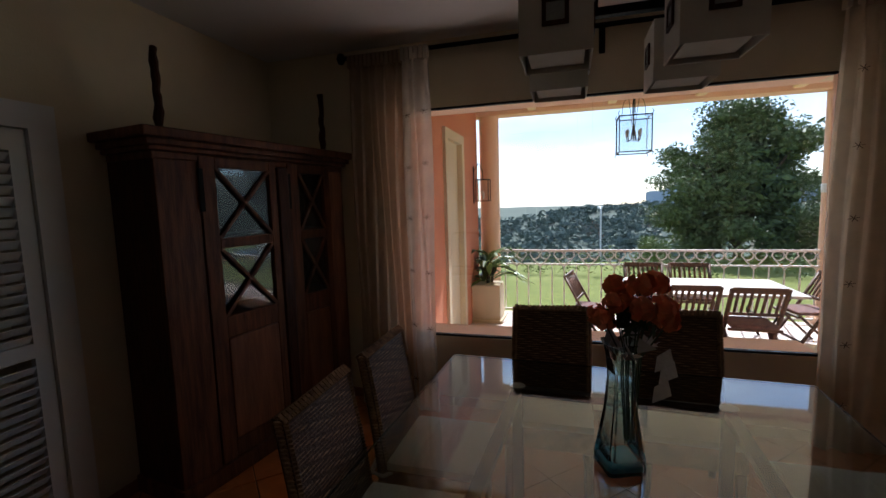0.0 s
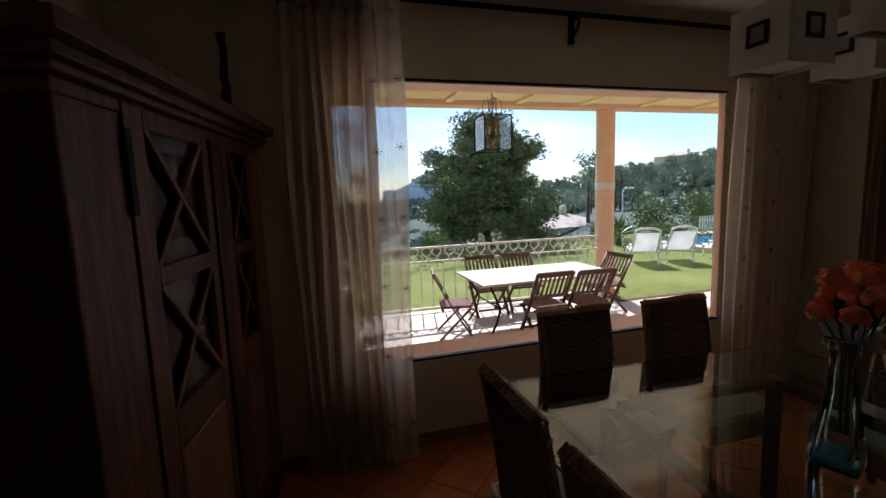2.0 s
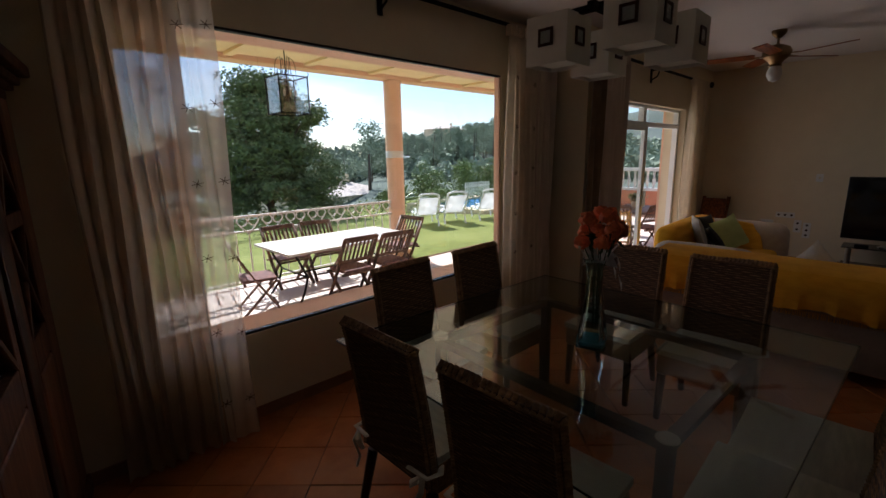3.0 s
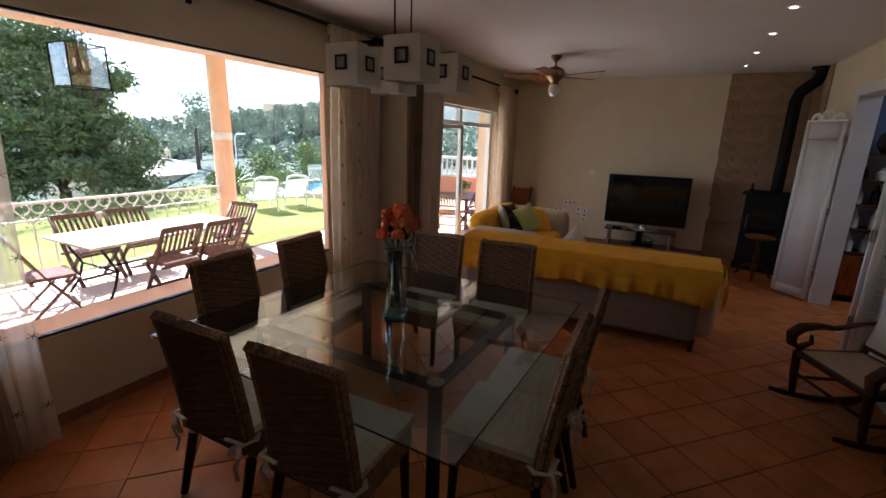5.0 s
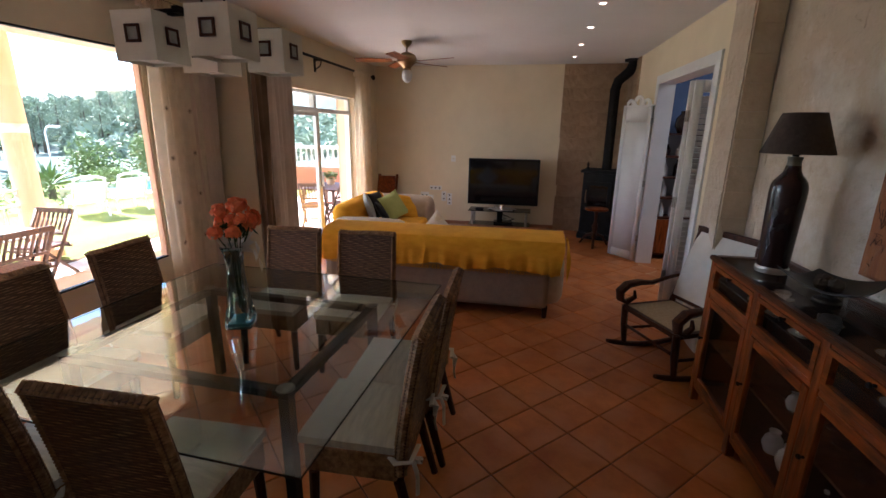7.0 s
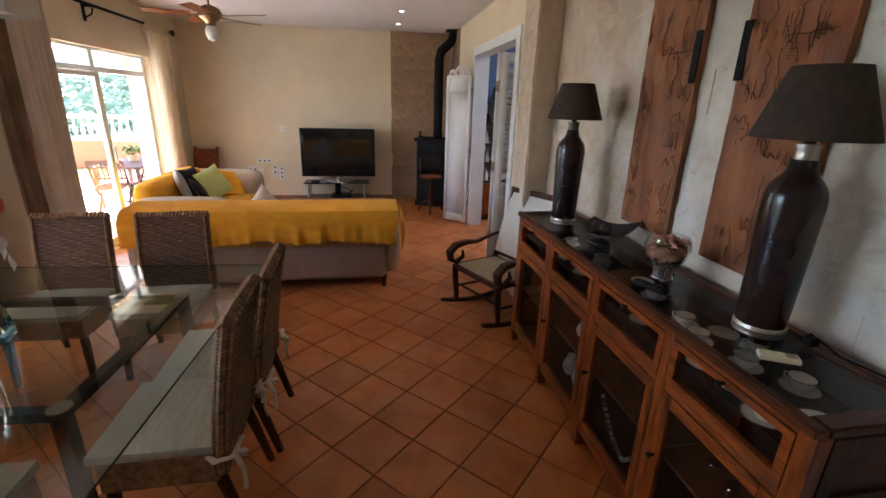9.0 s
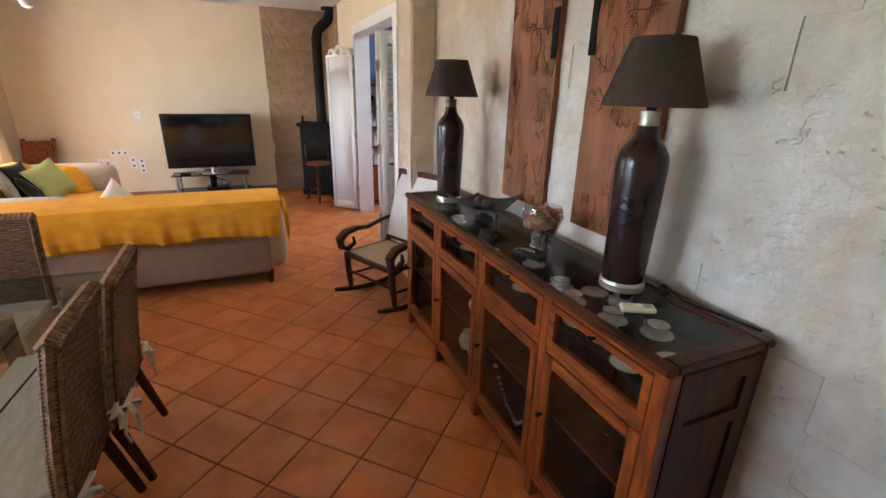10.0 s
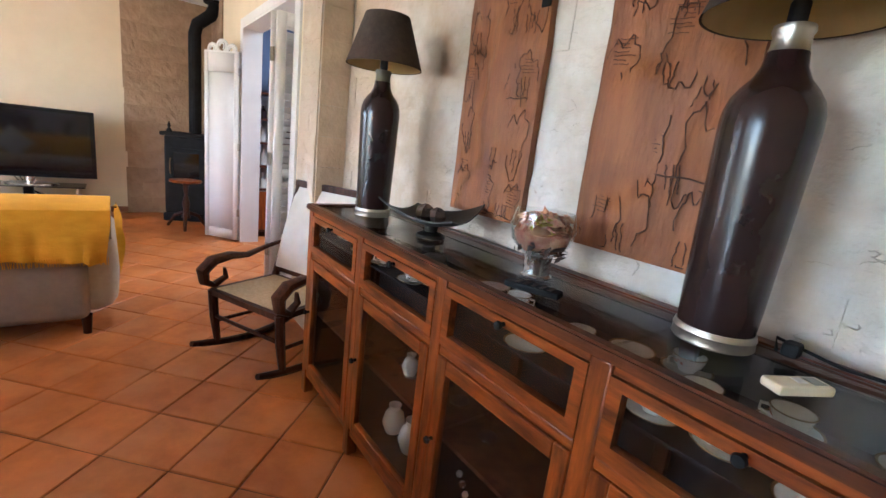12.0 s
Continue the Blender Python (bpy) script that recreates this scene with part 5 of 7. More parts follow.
kn = thing("iron_ornament", "small dark metal ornament on the stove top", "ornament", at=(6.08, -0.24, 1.15))
part("body", lathe([(0, 0), (0.035, 0), (0.03, 0.03), (0.012, 0.05), (0.02, 0.08), (0.008, 0.12), (0, 0.13)], 12), IRON, kn)
st = thing("side_table", "small round dark wooden pedestal table before the stove", "table", at=(5.55, -0.36, 0))
part("tabletop", lathe([(0, 0.58), (0.17, 0.58), (0.18, 0.595), (0.17, 0.61), (0, 0.61)], 28), WOOD_CHERRY, st)
part("pedestal", lathe([(0.05, 0.14), (0.03, 0.22), (0.045, 0.32), (0.022, 0.42), (0.03, 0.54), (0.06, 0.58)], 16), WOOD_DARK, st)
for k in range(3):
    a = radians(120 * k + 170)
    bm = bmesh.new()
    tube([(0.03 * math.cos(a), 0.03 * math.sin(a), 0.2), (0.14 * math.cos(a), 0.14 * math.sin(a), 0.16), (0.24 * math.cos(a), 0.24 * math.sin(a), 0.02)], [0.026, 0.022, 0.018], 8, bm)
    part("leg", bm, WOOD_DARK, st)

# dark shelves in the side room
BX, BY = 5.36, -1.82
book = thing("bookcase", "tall dark wooden shelves with bottles and jars in the side room", "bookcase", at=(BX, BY, 0))
bm = bmesh.new()
box(bm, 0, -0.75, 0, 0.025, 0.75, 1.72)
part("back_panel", bm, WHITE_PAINT, book)
for y in (-0.75, -0.25, 0.25, 0.73):
    part("upright", rbox(-0.32, y, 0, 0, y + 0.025, 1.72, 0.003), WOOD_DARK, book)
for z in (0.06, 0.58, 0.86, 1.14, 1.42, 1.72):
    part("shelf", rbox(-0.33, -0.75, z, 0, 0.76, z + 0.025, 0.003), WOOD_DARK, book)
for y0, y1 in ((-0.73, -0.25), (-0.24, 0.24), (0.25, 0.74)):
    dr = part("door", rbox(-0.35, y0, 0.09, -0.33, y1, 0.575, 0.006), WOOD_CHERRY_V, book)
    part("handle", lathe([(0, 0), (0.008, 0), (0.008, 0.02), (0.014, 0.03), (0, 0.035)], 10), PEWTER, dr).matrix_basis = Matrix.Translation((-0.35, (y0 + y1) / 2, 0.40)) @ Matrix.Rotation(radians(-90), 4, "Y")
rng = random.Random(6)
for z in (0.606, 0.886, 1.166, 1.446):
    for k in range(9):
        y = -0.66 + k * 0.165 + rng.uniform(-0.03, 0.03)
        h = rng.uniform(0.12, 0.23)
        r = rng.uniform(0.03, 0.05)
        bt = thing("bottle", "small glazed jar or bottle on the dark shelves", "bottle", "bottles on the shelves", at=(BX - rng.uniform(0.12, 0.24), BY + y, z))
        part("body", lathe([(0, 0), (r, 0), (r, h * 0.6), (r * 0.4, h * 0.8), (r * 0.4, h), (0, h)], 12), rng.choice((PORCELAIN, GREY_BOWL, CERAMIC_BROWN, PORCELAIN)), bt)
for y, q, zz in ((0.50, 1.0, 0), (0.18, 0.8, 0)):
    jar = thing("large_jar", "big dark rounded jar on top of the shelves", "jar", at=(BX - 0.17, BY + y, 1.745))
    jar.scale = (q * 0.8, q * 0.8, q * 0.8)
    part("body", lathe([(0, 0), (0.09, 0), (0.15, 0.12), (0.14, 0.24), (0.07, 0.32), (0.08, 0.36), (0, 0.36)], 20), CERAMIC_BROWN, jar)


# ---- glazed sideboard ----
SX0, SX1, SY0, SY1, SZ = -0.79, 1.44, -0.86, -0.42, 1.01
side = thing("sideboard", "long reddish wooden sideboard with a glass top and glazed doors", "sideboard")
dz = 0.042
bm = bmesh.new()
for a in ((SX0, SY1 - 0.038, SX1, SY1), (SX0, SY0, SX1, SY0 + 0.05), (SX0, SY0 + 0.05, SX0 + 0.06, SY1 - 0.038), (SX1 - 0.06, SY0 + 0.05, SX1, SY1 - 0.038)):
    box(bm, a[0], a[1], SZ - 0.030, a[2], a[3], SZ)
bmesh.ops.bevel(bm, geom=bm.edges[:], offset=0.006, segments=2, affect="EDGES")
part("top_frame", bm, WOOD_TOP, side, "dark polished top frame")
units = (SX0 + 0.03, -0.235, 0.31, 0.86, SX1 - 0.03)
for a, b in zip(units, units[1:]):
    bm = bmesh.new()
    box(bm, max(a, SX0 + 0.06) + 0.001, SY0 + 0.051, SZ - 0.016, min(b, SX1 - 0.06) - 0.001, SY1 - 0.039, SZ - 0.006)
    part("top_pane", bm, CAB_GLASS, side, smooth=False).visible_shadow = False
FR = SY1 - 0.02
for x in units:
    part("post", rbox(x - 0.026, FR - 0.045, 0.0, x + 0.026, FR + 0.004, SZ - 0.031, 0.006), WOOD_CHERRY_V, side)
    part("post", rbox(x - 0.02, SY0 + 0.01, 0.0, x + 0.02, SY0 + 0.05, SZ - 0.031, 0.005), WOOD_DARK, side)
for a, b in zip(units, units[1:]):
    a, b = a + 0.026, b - 0.026
    part("rail", rbox(a, FR - 0.035, SZ - 0.055, b, FR, SZ - 0.031, 0.004), WOOD_CHERRY, side)
    part("rail", rbox(a, FR - 0.035, 0.745, b, FR + 0.002, 0.775, 0.005), WOOD_CHERRY, side)
    part("rail", rbox(a, FR - 0.035, 0.10, b, FR, 0.14, 0.005), WOOD_CHERRY, side)
    # glazed drawer front
    bm = bmesh.new()
    for q in ((a, 0.777, b, 0.812), (a, 0.930, b, 0.954), (a, 0.812, a + 0.03, 0.930), (b - 0.03, 0.812, b, 0.930)):
        box(bm, q[0], FR - 0.020, q[1], q[2], FR + 0.005, q[3])
    dw = part("drawer", bm, WOOD_CHERRY, side)
    bm = bmesh.new()
    box(bm, a + 0.03, FR - 0.010, 0.812, b - 0.03, FR - 0.007, 0.930)
    part("pane", bm, CAB_GLASS, dw, smooth=False).visible_shadow = False
    part("knob", lathe([(0, 0), (0.006, 0), (0.006, 0.012), (0.012, 0.018), (0.010, 0.026), (0, 0.028)], 12), IRON, dw).matrix_basis = Matrix.Translation(((a + b) / 2, FR + 0.005, 0.94)) @ Matrix.Rotation(radians(-90), 4, "X")
    # glazed door
    dr = thing("door", "", "")
    dr.parent = side
    for nm, q in (("stile", (a, 0.142, a + 0.045, 0.743)), ("stile", (b - 0.045, 0.142, b, 0.743)), ("door_rail", (a + 0.045, 0.142, b - 0.045, 0.19)), ("door_rail", (a + 0.045, 0.695, b - 0.045, 0.743))):
        part(nm, rbox(q[0], FR - 0.020, q[1], q[2], FR + 0.006, q[3], 0.003, 1), WOOD_CHERRY_V if nm == "stile" else WOOD_CHERRY, dr)
    bm = bmesh.new()
    box(bm, a + 0.045, FR - 0.010, 0.19, b - 0.045, FR - 0.007, 0.695)
    part("pane", bm, CAB_GLASS, dr, smooth=False).visible_shadow = False
    part("knob", lathe([(0, 0), (0.006, 0), (0.006, 0.012), (0.012, 0.018), (0.010, 0.026), (0, 0.028)], 12), IRON, dr).matrix_basis = Matrix.Translation((b - 0.022, FR + 0.006, 0.47)) @ Matrix.Rotation(radians(-90), 4, "X")
    part("shelf", rbox(a - 0.02, SY0 + 0.03, 0.43, b + 0.02, FR - 0.05, 0.445, 0.002), WOOD_ARM, side)
part("tray_floor", rbox(SX0 + 0.03, SY0 + 0.03, 0.858, SX1 - 0.03, FR - 0.03, 0.868, 0.002), INSIDE_SHADE, side)
part("bottom", rbox(SX0 + 0.03, SY0 + 0.03, 0.12, SX1 - 0.03, FR - 0.03, 0.135, 0.002), INSIDE_SHADE, side)
part("back_panel", rbox(SX0 + 0.03, SY0 + 0.012, 0.12, SX1 - 0.03, SY0 + 0.026, SZ - 0.04, 0.002), INSIDE_SHADE, side)
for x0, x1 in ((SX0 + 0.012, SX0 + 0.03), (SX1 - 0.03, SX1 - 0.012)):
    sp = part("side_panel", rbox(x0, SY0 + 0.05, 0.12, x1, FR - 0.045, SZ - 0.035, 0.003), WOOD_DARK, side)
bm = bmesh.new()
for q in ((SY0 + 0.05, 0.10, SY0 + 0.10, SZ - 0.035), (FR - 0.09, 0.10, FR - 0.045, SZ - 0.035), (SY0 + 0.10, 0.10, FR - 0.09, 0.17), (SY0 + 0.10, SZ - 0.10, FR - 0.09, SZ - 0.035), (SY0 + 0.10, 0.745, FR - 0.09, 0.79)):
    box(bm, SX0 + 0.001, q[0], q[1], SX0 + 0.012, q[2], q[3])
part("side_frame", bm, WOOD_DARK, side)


NECK_OLIVE = mat("neck_olive", (0.12, 0.10, 0.055), (0.06, 0.05, 0.03), 20, 0.3, 0.1, 60)


def table_lamp(x, y, neck):
    la = thing("table_lamp", "tall glossy dark brown bottle lamp with a brown cloth shade", "table lamp", "lamps on the sideboard", at=(x, y, SZ))
    part("base_ring", lathe([(0, 0), (0.084, 0), (0.087, 0.004), (0.085, 0.020), (0.087, 0.024), (0.083, 0.036), (0, 0.036)], 40), PEWTER, la)
    part("body", lathe([(0.080, 0.034), (0.083, 0.10), (0.087, 0.25), (0.091, 0.40), (0.0925, 0.46), (0.090, 0.49), (0.083, 0.513), (0.070, 0.533), (0.052, 0.553), (0.041, 0.575), (0.037, 0.602)], 44), CERAMIC_BROWN, la)
    part("neck", lathe([(0.037, 0.602), (0.034, 0.612), (0.034, 0.632), (0.038, 0.640), (0.036, 0.650), (0.0, 0.650)], 24), neck, la)
    bm = lathe([(0.014, 0.645), (0.018, 0.66), (0.018, 0.69), (0.013, 0.70)], 12)
    tube([(0, 0, 0.69), (0, 0, 0.80)], 0.012, 8, bm)
    part("bulb_holder", bm, IRON, la)
    sh = part("shade", lathe([(0.176, 0.665), (0.102, 0.875), (0.099, 0.875), (0.173, 0.665)], 40), SHADE_BROWN, la, "brown cloth cone shade")
    part("lining", lathe([(0.171, 0.667), (0.098, 0.873)], 40), SHADE_IN, sh, "warm pale lining")
    bm = bmesh.new()
    for a in (0, 2.09, 4.19):
        tube([(0, 0, 0.86), (0.098 * math.cos(a), 0.098 * math.sin(a), 0.865)], 0.002, 4, bm)
    part("shade_ring", bm, IRON, sh)
    la.scale = (0.92, 0.92, 0.965)
    return la


table_lamp(-0.32, -0.70, PEWTER)
table_lamp(1.13, -0.62, NECK_OLIVE)
cord = thing("lamp_cord", "thin black lamp cord looping behind the lamp", "cord")
bm = bmesh.new()
tube([(-0.42, -0.76, 1.02), (-0.40, -0.82, 1.03), (-0.52, -0.80, 1.018), (-0.66, -0.83, 1.018), (-0.74, -0.865, 1.01)], 0.004, 6, bm)
part("cable", bm, IRON, cord)
part("plug", rbox(-0.455, -0.80, 1.012, -0.425, -0.76, 1.042, 0.006), IRON, cord)
cord2 = thing("lamp_cord", "black lamp cord hanging down the stone wall to the floor", "cord")
bm = bmesh.new()
tube([(-0.83, -0.855, 0.22), (-0.85, -0.855, 0.18), (-0.87, -0.85, 0.12), (-0.92, -0.84, 0.06), (-1.0, -0.83, 0.01)], 0.004, 6, bm)
part("cable", bm, IRON, cord2)

# dark boat-shaped bowl with pods
bowl = thing("boat_bowl", "dark curved square bowl on a small foot", "bowl", at=(0.68, -0.64, SZ), turn=28)
bowl.scale = (1.15, 1.15, 1.05)
bm = bmesh.new()
n = 14
up, lowr = [], []
for i in range(n + 1):
    ru, rl = [], []
    for j in range(n + 1):
        u, v = i / n * 2 - 1, j / n * 2 - 1
        z = 0.045 + 0.072 * (abs((u + v) / 2) ** 1.9) * 1.15 + 0.045 * (abs((u - v) / 2) ** 2)
        ru.append(bm.verts.new((u * 0.13, v * 0.13, z + 0.006)))
        rl.append(bm.verts.new((u * 0.13, v * 0.13, z)))
    up.append(ru)
    lowr.append(rl)
for i in range(n):
    for j in range(n):
        bm.faces.new((up[i][j], up[i + 1][j], up[i + 1][j + 1], up[i][j + 1]))
        bm.faces.new((lowr[i][j], lowr[i][j + 1], lowr[i + 1][j + 1], lowr[i + 1][j]))
for k in range(n):
    for a, b in ((lambda q: (up[0][q], lowr[0][q]), k), (lambda q: (up[n][q], lowr[n][q]), k), (lambda q: (up[q][0], lowr[q][0]), k), (lambda q: (up[q][n], lowr[q][n]), k)):
        p, q = a(b), a(b + 1)
        bm.faces.new((p[0], q[0], q[1], p[1]))
part("dish", bm, DARK_METAL_BOWL, bowl)
part("foot", lathe([(0, 0), (0.05, 0), (0.045, 0.01), (0.02, 0.02), (0.025, 0.05), (0, 0.05)], 16), DARK_METAL_BOWL, bowl)
for k, (x, y, r) in enumerate(((-0.035, 0.0, 0.034), (0.03, 0.012, 0.036), (0.0, -0.03, 0.028), (0.0, 0.04, 0.030), (0.055, -0.02, 0.024))):
    sp = thing("seed_pod", "dark dried seed ball in the curved bowl", "dried pod", "pods in the bowl", at=(0.68 + x, -0.64 + y, SZ + 0.052))
    bm = lathe([(0, 0), (r * 0.6, r * 0.2), (r, r), (r * 0.75, r * 1.6), (r * 0.2, r * 1.9), (0, r * 1.95)], 14)
    for v in bm.verts:
        v.co += v.co.normalized() * 0.003 * math.sin(9 * math.atan2(v.co.y, v.co.x))
    part("shell", bm, SEEDPOD, sp)

# glass bowl of potpourri
gb = thing("glass_bowl", "round clear glass bowl of dried petals on a silver foot", "bowl", at=(0.155, -0.66, SZ))
part("glass", lathe([(0.0, 0.065), (0.05, 0.07), (0.085, 0.105), (0.095, 0.15), (0.085, 0.195), (0.083, 0.195), (0.092, 0.15), (0.082, 0.108), (0.048, 0.073), (0.0, 0.069)], 32), CLEAR_GLASS, gb)
part("foot", lathe([(0, 0), (0.045, 0), (0.047, 0.006), (0.040, 0.012), (0.038, 0.05), (0.042, 0.062), (0.02, 0.066), (0, 0.066)], 24), SILVER, gb)
rng = random.Random(17)
pp = thing("potpourri", "dried pink and brown petals filling the glass bowl", "potpourri", kind="stuff")
bm = lathe([(0, 0.075), (0.045, 0.078), (0.078, 0.11), (0.082, 0.135), (0.06, 0.155), (0.03, 0.165), (0, 0.17)], 18, (0.155, -0.66, SZ))
for v in bm.verts:
    v.co += Vector((0, 0, 0.008)) * noise.noise(v.co * 60)
part("petal_heap", bm, POTPOURRI, pp)
for mt, n, zz in ((SEEDPOD, 70, (0.08, 0.11)), (POTPOURRI, 220, (0.13, 0.19)), (POTPOURRI_Y, 26, (0.135, 0.185))):
    bm = bmesh.new()
    for k in range(n):
        a, r = rng.uniform(0, 6.28), 0.075 * math.sqrt(rng.random())
        if mt is POTPOURRI_Y:
            a, r = rng.uniform(1.8, 2.8), rng.uniform(0.03, 0.075)
        leaves(bm, (0.155 + r * math.cos(a), -0.66 + r * math.sin(a), SZ + rng.uniform(*zz) - r * 0.1), (0.005, 0.005, 0.005), 1, 0.046, rng)
    tagged(part("petals", bm, mt, pp), kind="stuff")

rem = thing("remote_control", "black remote control lying on the glass top", "remote control", at=(0.05, -0.535, SZ + 0.001), turn=20)
part("case", rbox(-0.075, -0.022, 0, 0.075, 0.022, 0.018, 0.006), IRON, rem)
for k in range(5):
    for q in (-1, 0, 1):
        part("button", rbox(-0.055 + k * 0.022, q * 0.012 - 0.004, 0.018, -0.043 + k * 0.022, q * 0.012 + 0.004, 0.021, 0.001), SHADE_BROWN, rem)
rc = thing("remote_control", "cream plastic air-conditioner remote with a small grey screen", "remote control", at=(-0.50, -0.60, SZ + 0.001), turn=62)
rc.scale = (0.78, 0.78, 0.85)
part("case", rbox(-0.070, -0.028, 0, 0.070, 0.028, 0.022, 0.007), PLASTIC_CREAM, rc)
part("screen", rbox(-0.055, -0.018, 0.022, -0.022, 0.018, 0.0235, 0.001), CREAM_FRAME, rc)
part("button", rbox(-0.012, -0.012, 0.022, 0.012, 0.012, 0.025, 0.002), WHITE_PAINT, rc)


def cup(x, y, turn, with_cup=True, z=0.87):
    sc = thing("saucer", "white porcelain saucer with a fine rim inside the sideboard", "saucer", "saucers in the sideboard", at=(x, y, z))
    part("dish", lathe([(0, 0.002), (0.026, 0.0), (0.031, 0.004), (0.058, 0.014), (0.031, 0.008), (0, 0.005)], 28), PORCELAIN, sc)
    part("rim", lathe([(0.056, 0.0132), (0.0600, 0.0158), (0.0592, 0.0172), (0.055, 0.0150)], 28), BRASS, sc, "thin gilt rim")
    if with_cup:
        cp = thing("cup", "small white porcelain cup with a handle on its saucer", "cup", "cups in the sideboard", at=(x, y, z + 0.009), turn=turn)
        part("body", lathe([(0, 0), (0.018, 0), (0.021, 0.006), (0.033, 0.020), (0.040, 0.042), (0.038, 0.042), (0.030, 0.020), (0.018, 0.008), (0, 0.006)], 22), PORCELAIN, cp)
        bm = bmesh.new()
        tube([(0.036, 0, 0.036), (0.053, 0, 0.035), (0.053, 0, 0.020), (0.029, 0, 0.014)], 0.0035, 6, bm)
        part("handle", bm, PORCELAIN, cp)
        part("cup_rim", lathe([(0.0402, 0.041), (0.0408, 0.043), (0.038, 0.043)], 22), BRASS, cp, "thin gilt rim")
        bm = bmesh.new()
        for k in range(5):
            a = 1.2 + k * 0.22
            box(bm, -0.003, -0.0005, -0.004, 0.003, 0.0005, 0.004, Matrix.Rotation(a, 4, "Z") @ Matrix.Translation((0, -0.0355, 0.026 + 0.004 * (k % 2))) @ Matrix.Rotation(radians(30), 4, "X"))
        tagged(part("flower_pattern", bm, POTPOURRI, cp, "small pink flower pattern"), kind="stuff")


for x, y, t, w in ((-0.31, -0.53, 30, True), (-0.44, -0.545, 80, True), (-0.585, -0.505, 140, True), (-0.48, -0.74, 10, True), (-0.25, -0.80, 60, True), (-0.12, -0.77, 0, False), (-0.03, -0.66, 20, True),
                   (-0.16, -0.62, 20, True), (0.02, -0.51, 190, False), (0.57, -0.51, 120, True), (0.80, -0.52, 100, True), (0.40, -0.55, 60, True), (-0.34, -0.665, 0, True), (0.24, -0.70, 200, True), (-0.63, -0.65, 30, False),
                   (0.72, -0.70, 30, True), (0.98, -0.52, 30, False), (1.05, -0.66, 70, True), (1.22, -0.56, 50, False), (-0.66, -0.79, 50, False), (0.42, -0.76, 50, False)):
    cup(x, y, t, w)
for x, y in ((0.55, -0.58), (0.66, -0.66)):
    cn = thing("canister", "small grey glazed pot under the glass top", "pot", "pots in the sideboard", at=(x, y, 0.868))
    part("body", lathe([(0, 0), (0.04, 0), (0.045, 0.02), (0.045, 0.06), (0.035, 0.075), (0, 0.08)], 20), GREY_BOWL, cn)


def goblet(x, y, z, s, label="clear stemmed glass on the sideboard shelf"):
    g = thing("goblet", label, "glass", "glasses in the sideboard", at=(x, y, z))
    part("bowl", lathe([(0, 0.06 * s), (0.025 * s, 0.07 * s), (0.036 * s, 0.10 * s), (0.034 * s, 0.14 * s)], 16), CRYSTAL, g)
    part("stem", lathe([(0, 0), (0.032 * s, 0), (0.030 * s, 0.004), (0.004, 0.008), (0.004, 0.06 * s), (0, 0.062 * s)], 14), CRYSTAL, g)


rng = random.Random(23)
for x0, x1 in ((-0.72, -0.28), (-0.18, 0.26), (0.36, 0.82), (0.92, 1.36)):
    for k in range(4):
        goblet(x0 + (x1 - x0) * (k + 0.5) / 4, rng.uniform(-0.78, -0.56), 0.447, rng.uniform(0.9, 1.35))
for x, y, s in ((-0.66, -0.54, 1.5), (-0.55, -0.62, 1.2), (-0.38, -0.66, 1.0), (0.0, -0.7, 1.2)):
    goblet(x, y, 0.137, s)
for k, (x, y, z) in enumerate(((-0.58, -0.60, 0.28), (-0.70, -0.62, 0.137))):
    b = thing("glass_dish", "cut clear-glass dish in the sideboard", "dish", "dishes in the sideboard", at=(x, y, 0.137 if k else 0.447))
    part("dish", lathe([(0, 0.01), (0.03, 0.0), (0.032, 0.02), (0.07, 0.05), (0.078, 0.08), (0.074, 0.08), (0.064, 0.05), (0, 0.02)], 20), CLEAR_GLASS, b)
for x, z, r in ((0.60, 0.137, 0.055), (0.74, 0.137, 0.05), (0.66, 0.447, 0.035)):
    jg = thing("white_jug", "round white porcelain jug on the sideboard shelf", "jug", "jugs in the sideboard", at=(x, -0.60, z))
    part("body", lathe([(0, 0), (r * 0.7, 0), (r, r * 0.9), (r * 0.8, r * 1.7), (r * 0.45, r * 2.1), (r * 0.55, r * 2.5), (r * 0.5, r * 2.5), (0, r * 1.9)], 20), PORCELAIN, jg)
br = thing("bead_chain", "string of silver beads hanging inside the sideboard door", "beads", at=(0.02, -0.475, 0))
bm = bmesh.new()
for k in range(16):
    t = k / 15
    x, z = 0.14 - 0.28 * t, 0.40 - 0.10 * math.sin(t * 2.4) - 0.10 * t + (0.06 if t > 0.8 else 0) * (t - 0.8) * 5
    lathe([(0, -0.011), (0.008, -0.007), (0.011, 0), (0.008, 0.007), (0, 0.011)], 8, (x, 0, z), bm)
tagged(part("beads", bm, SILVER, br), kind="stuff")


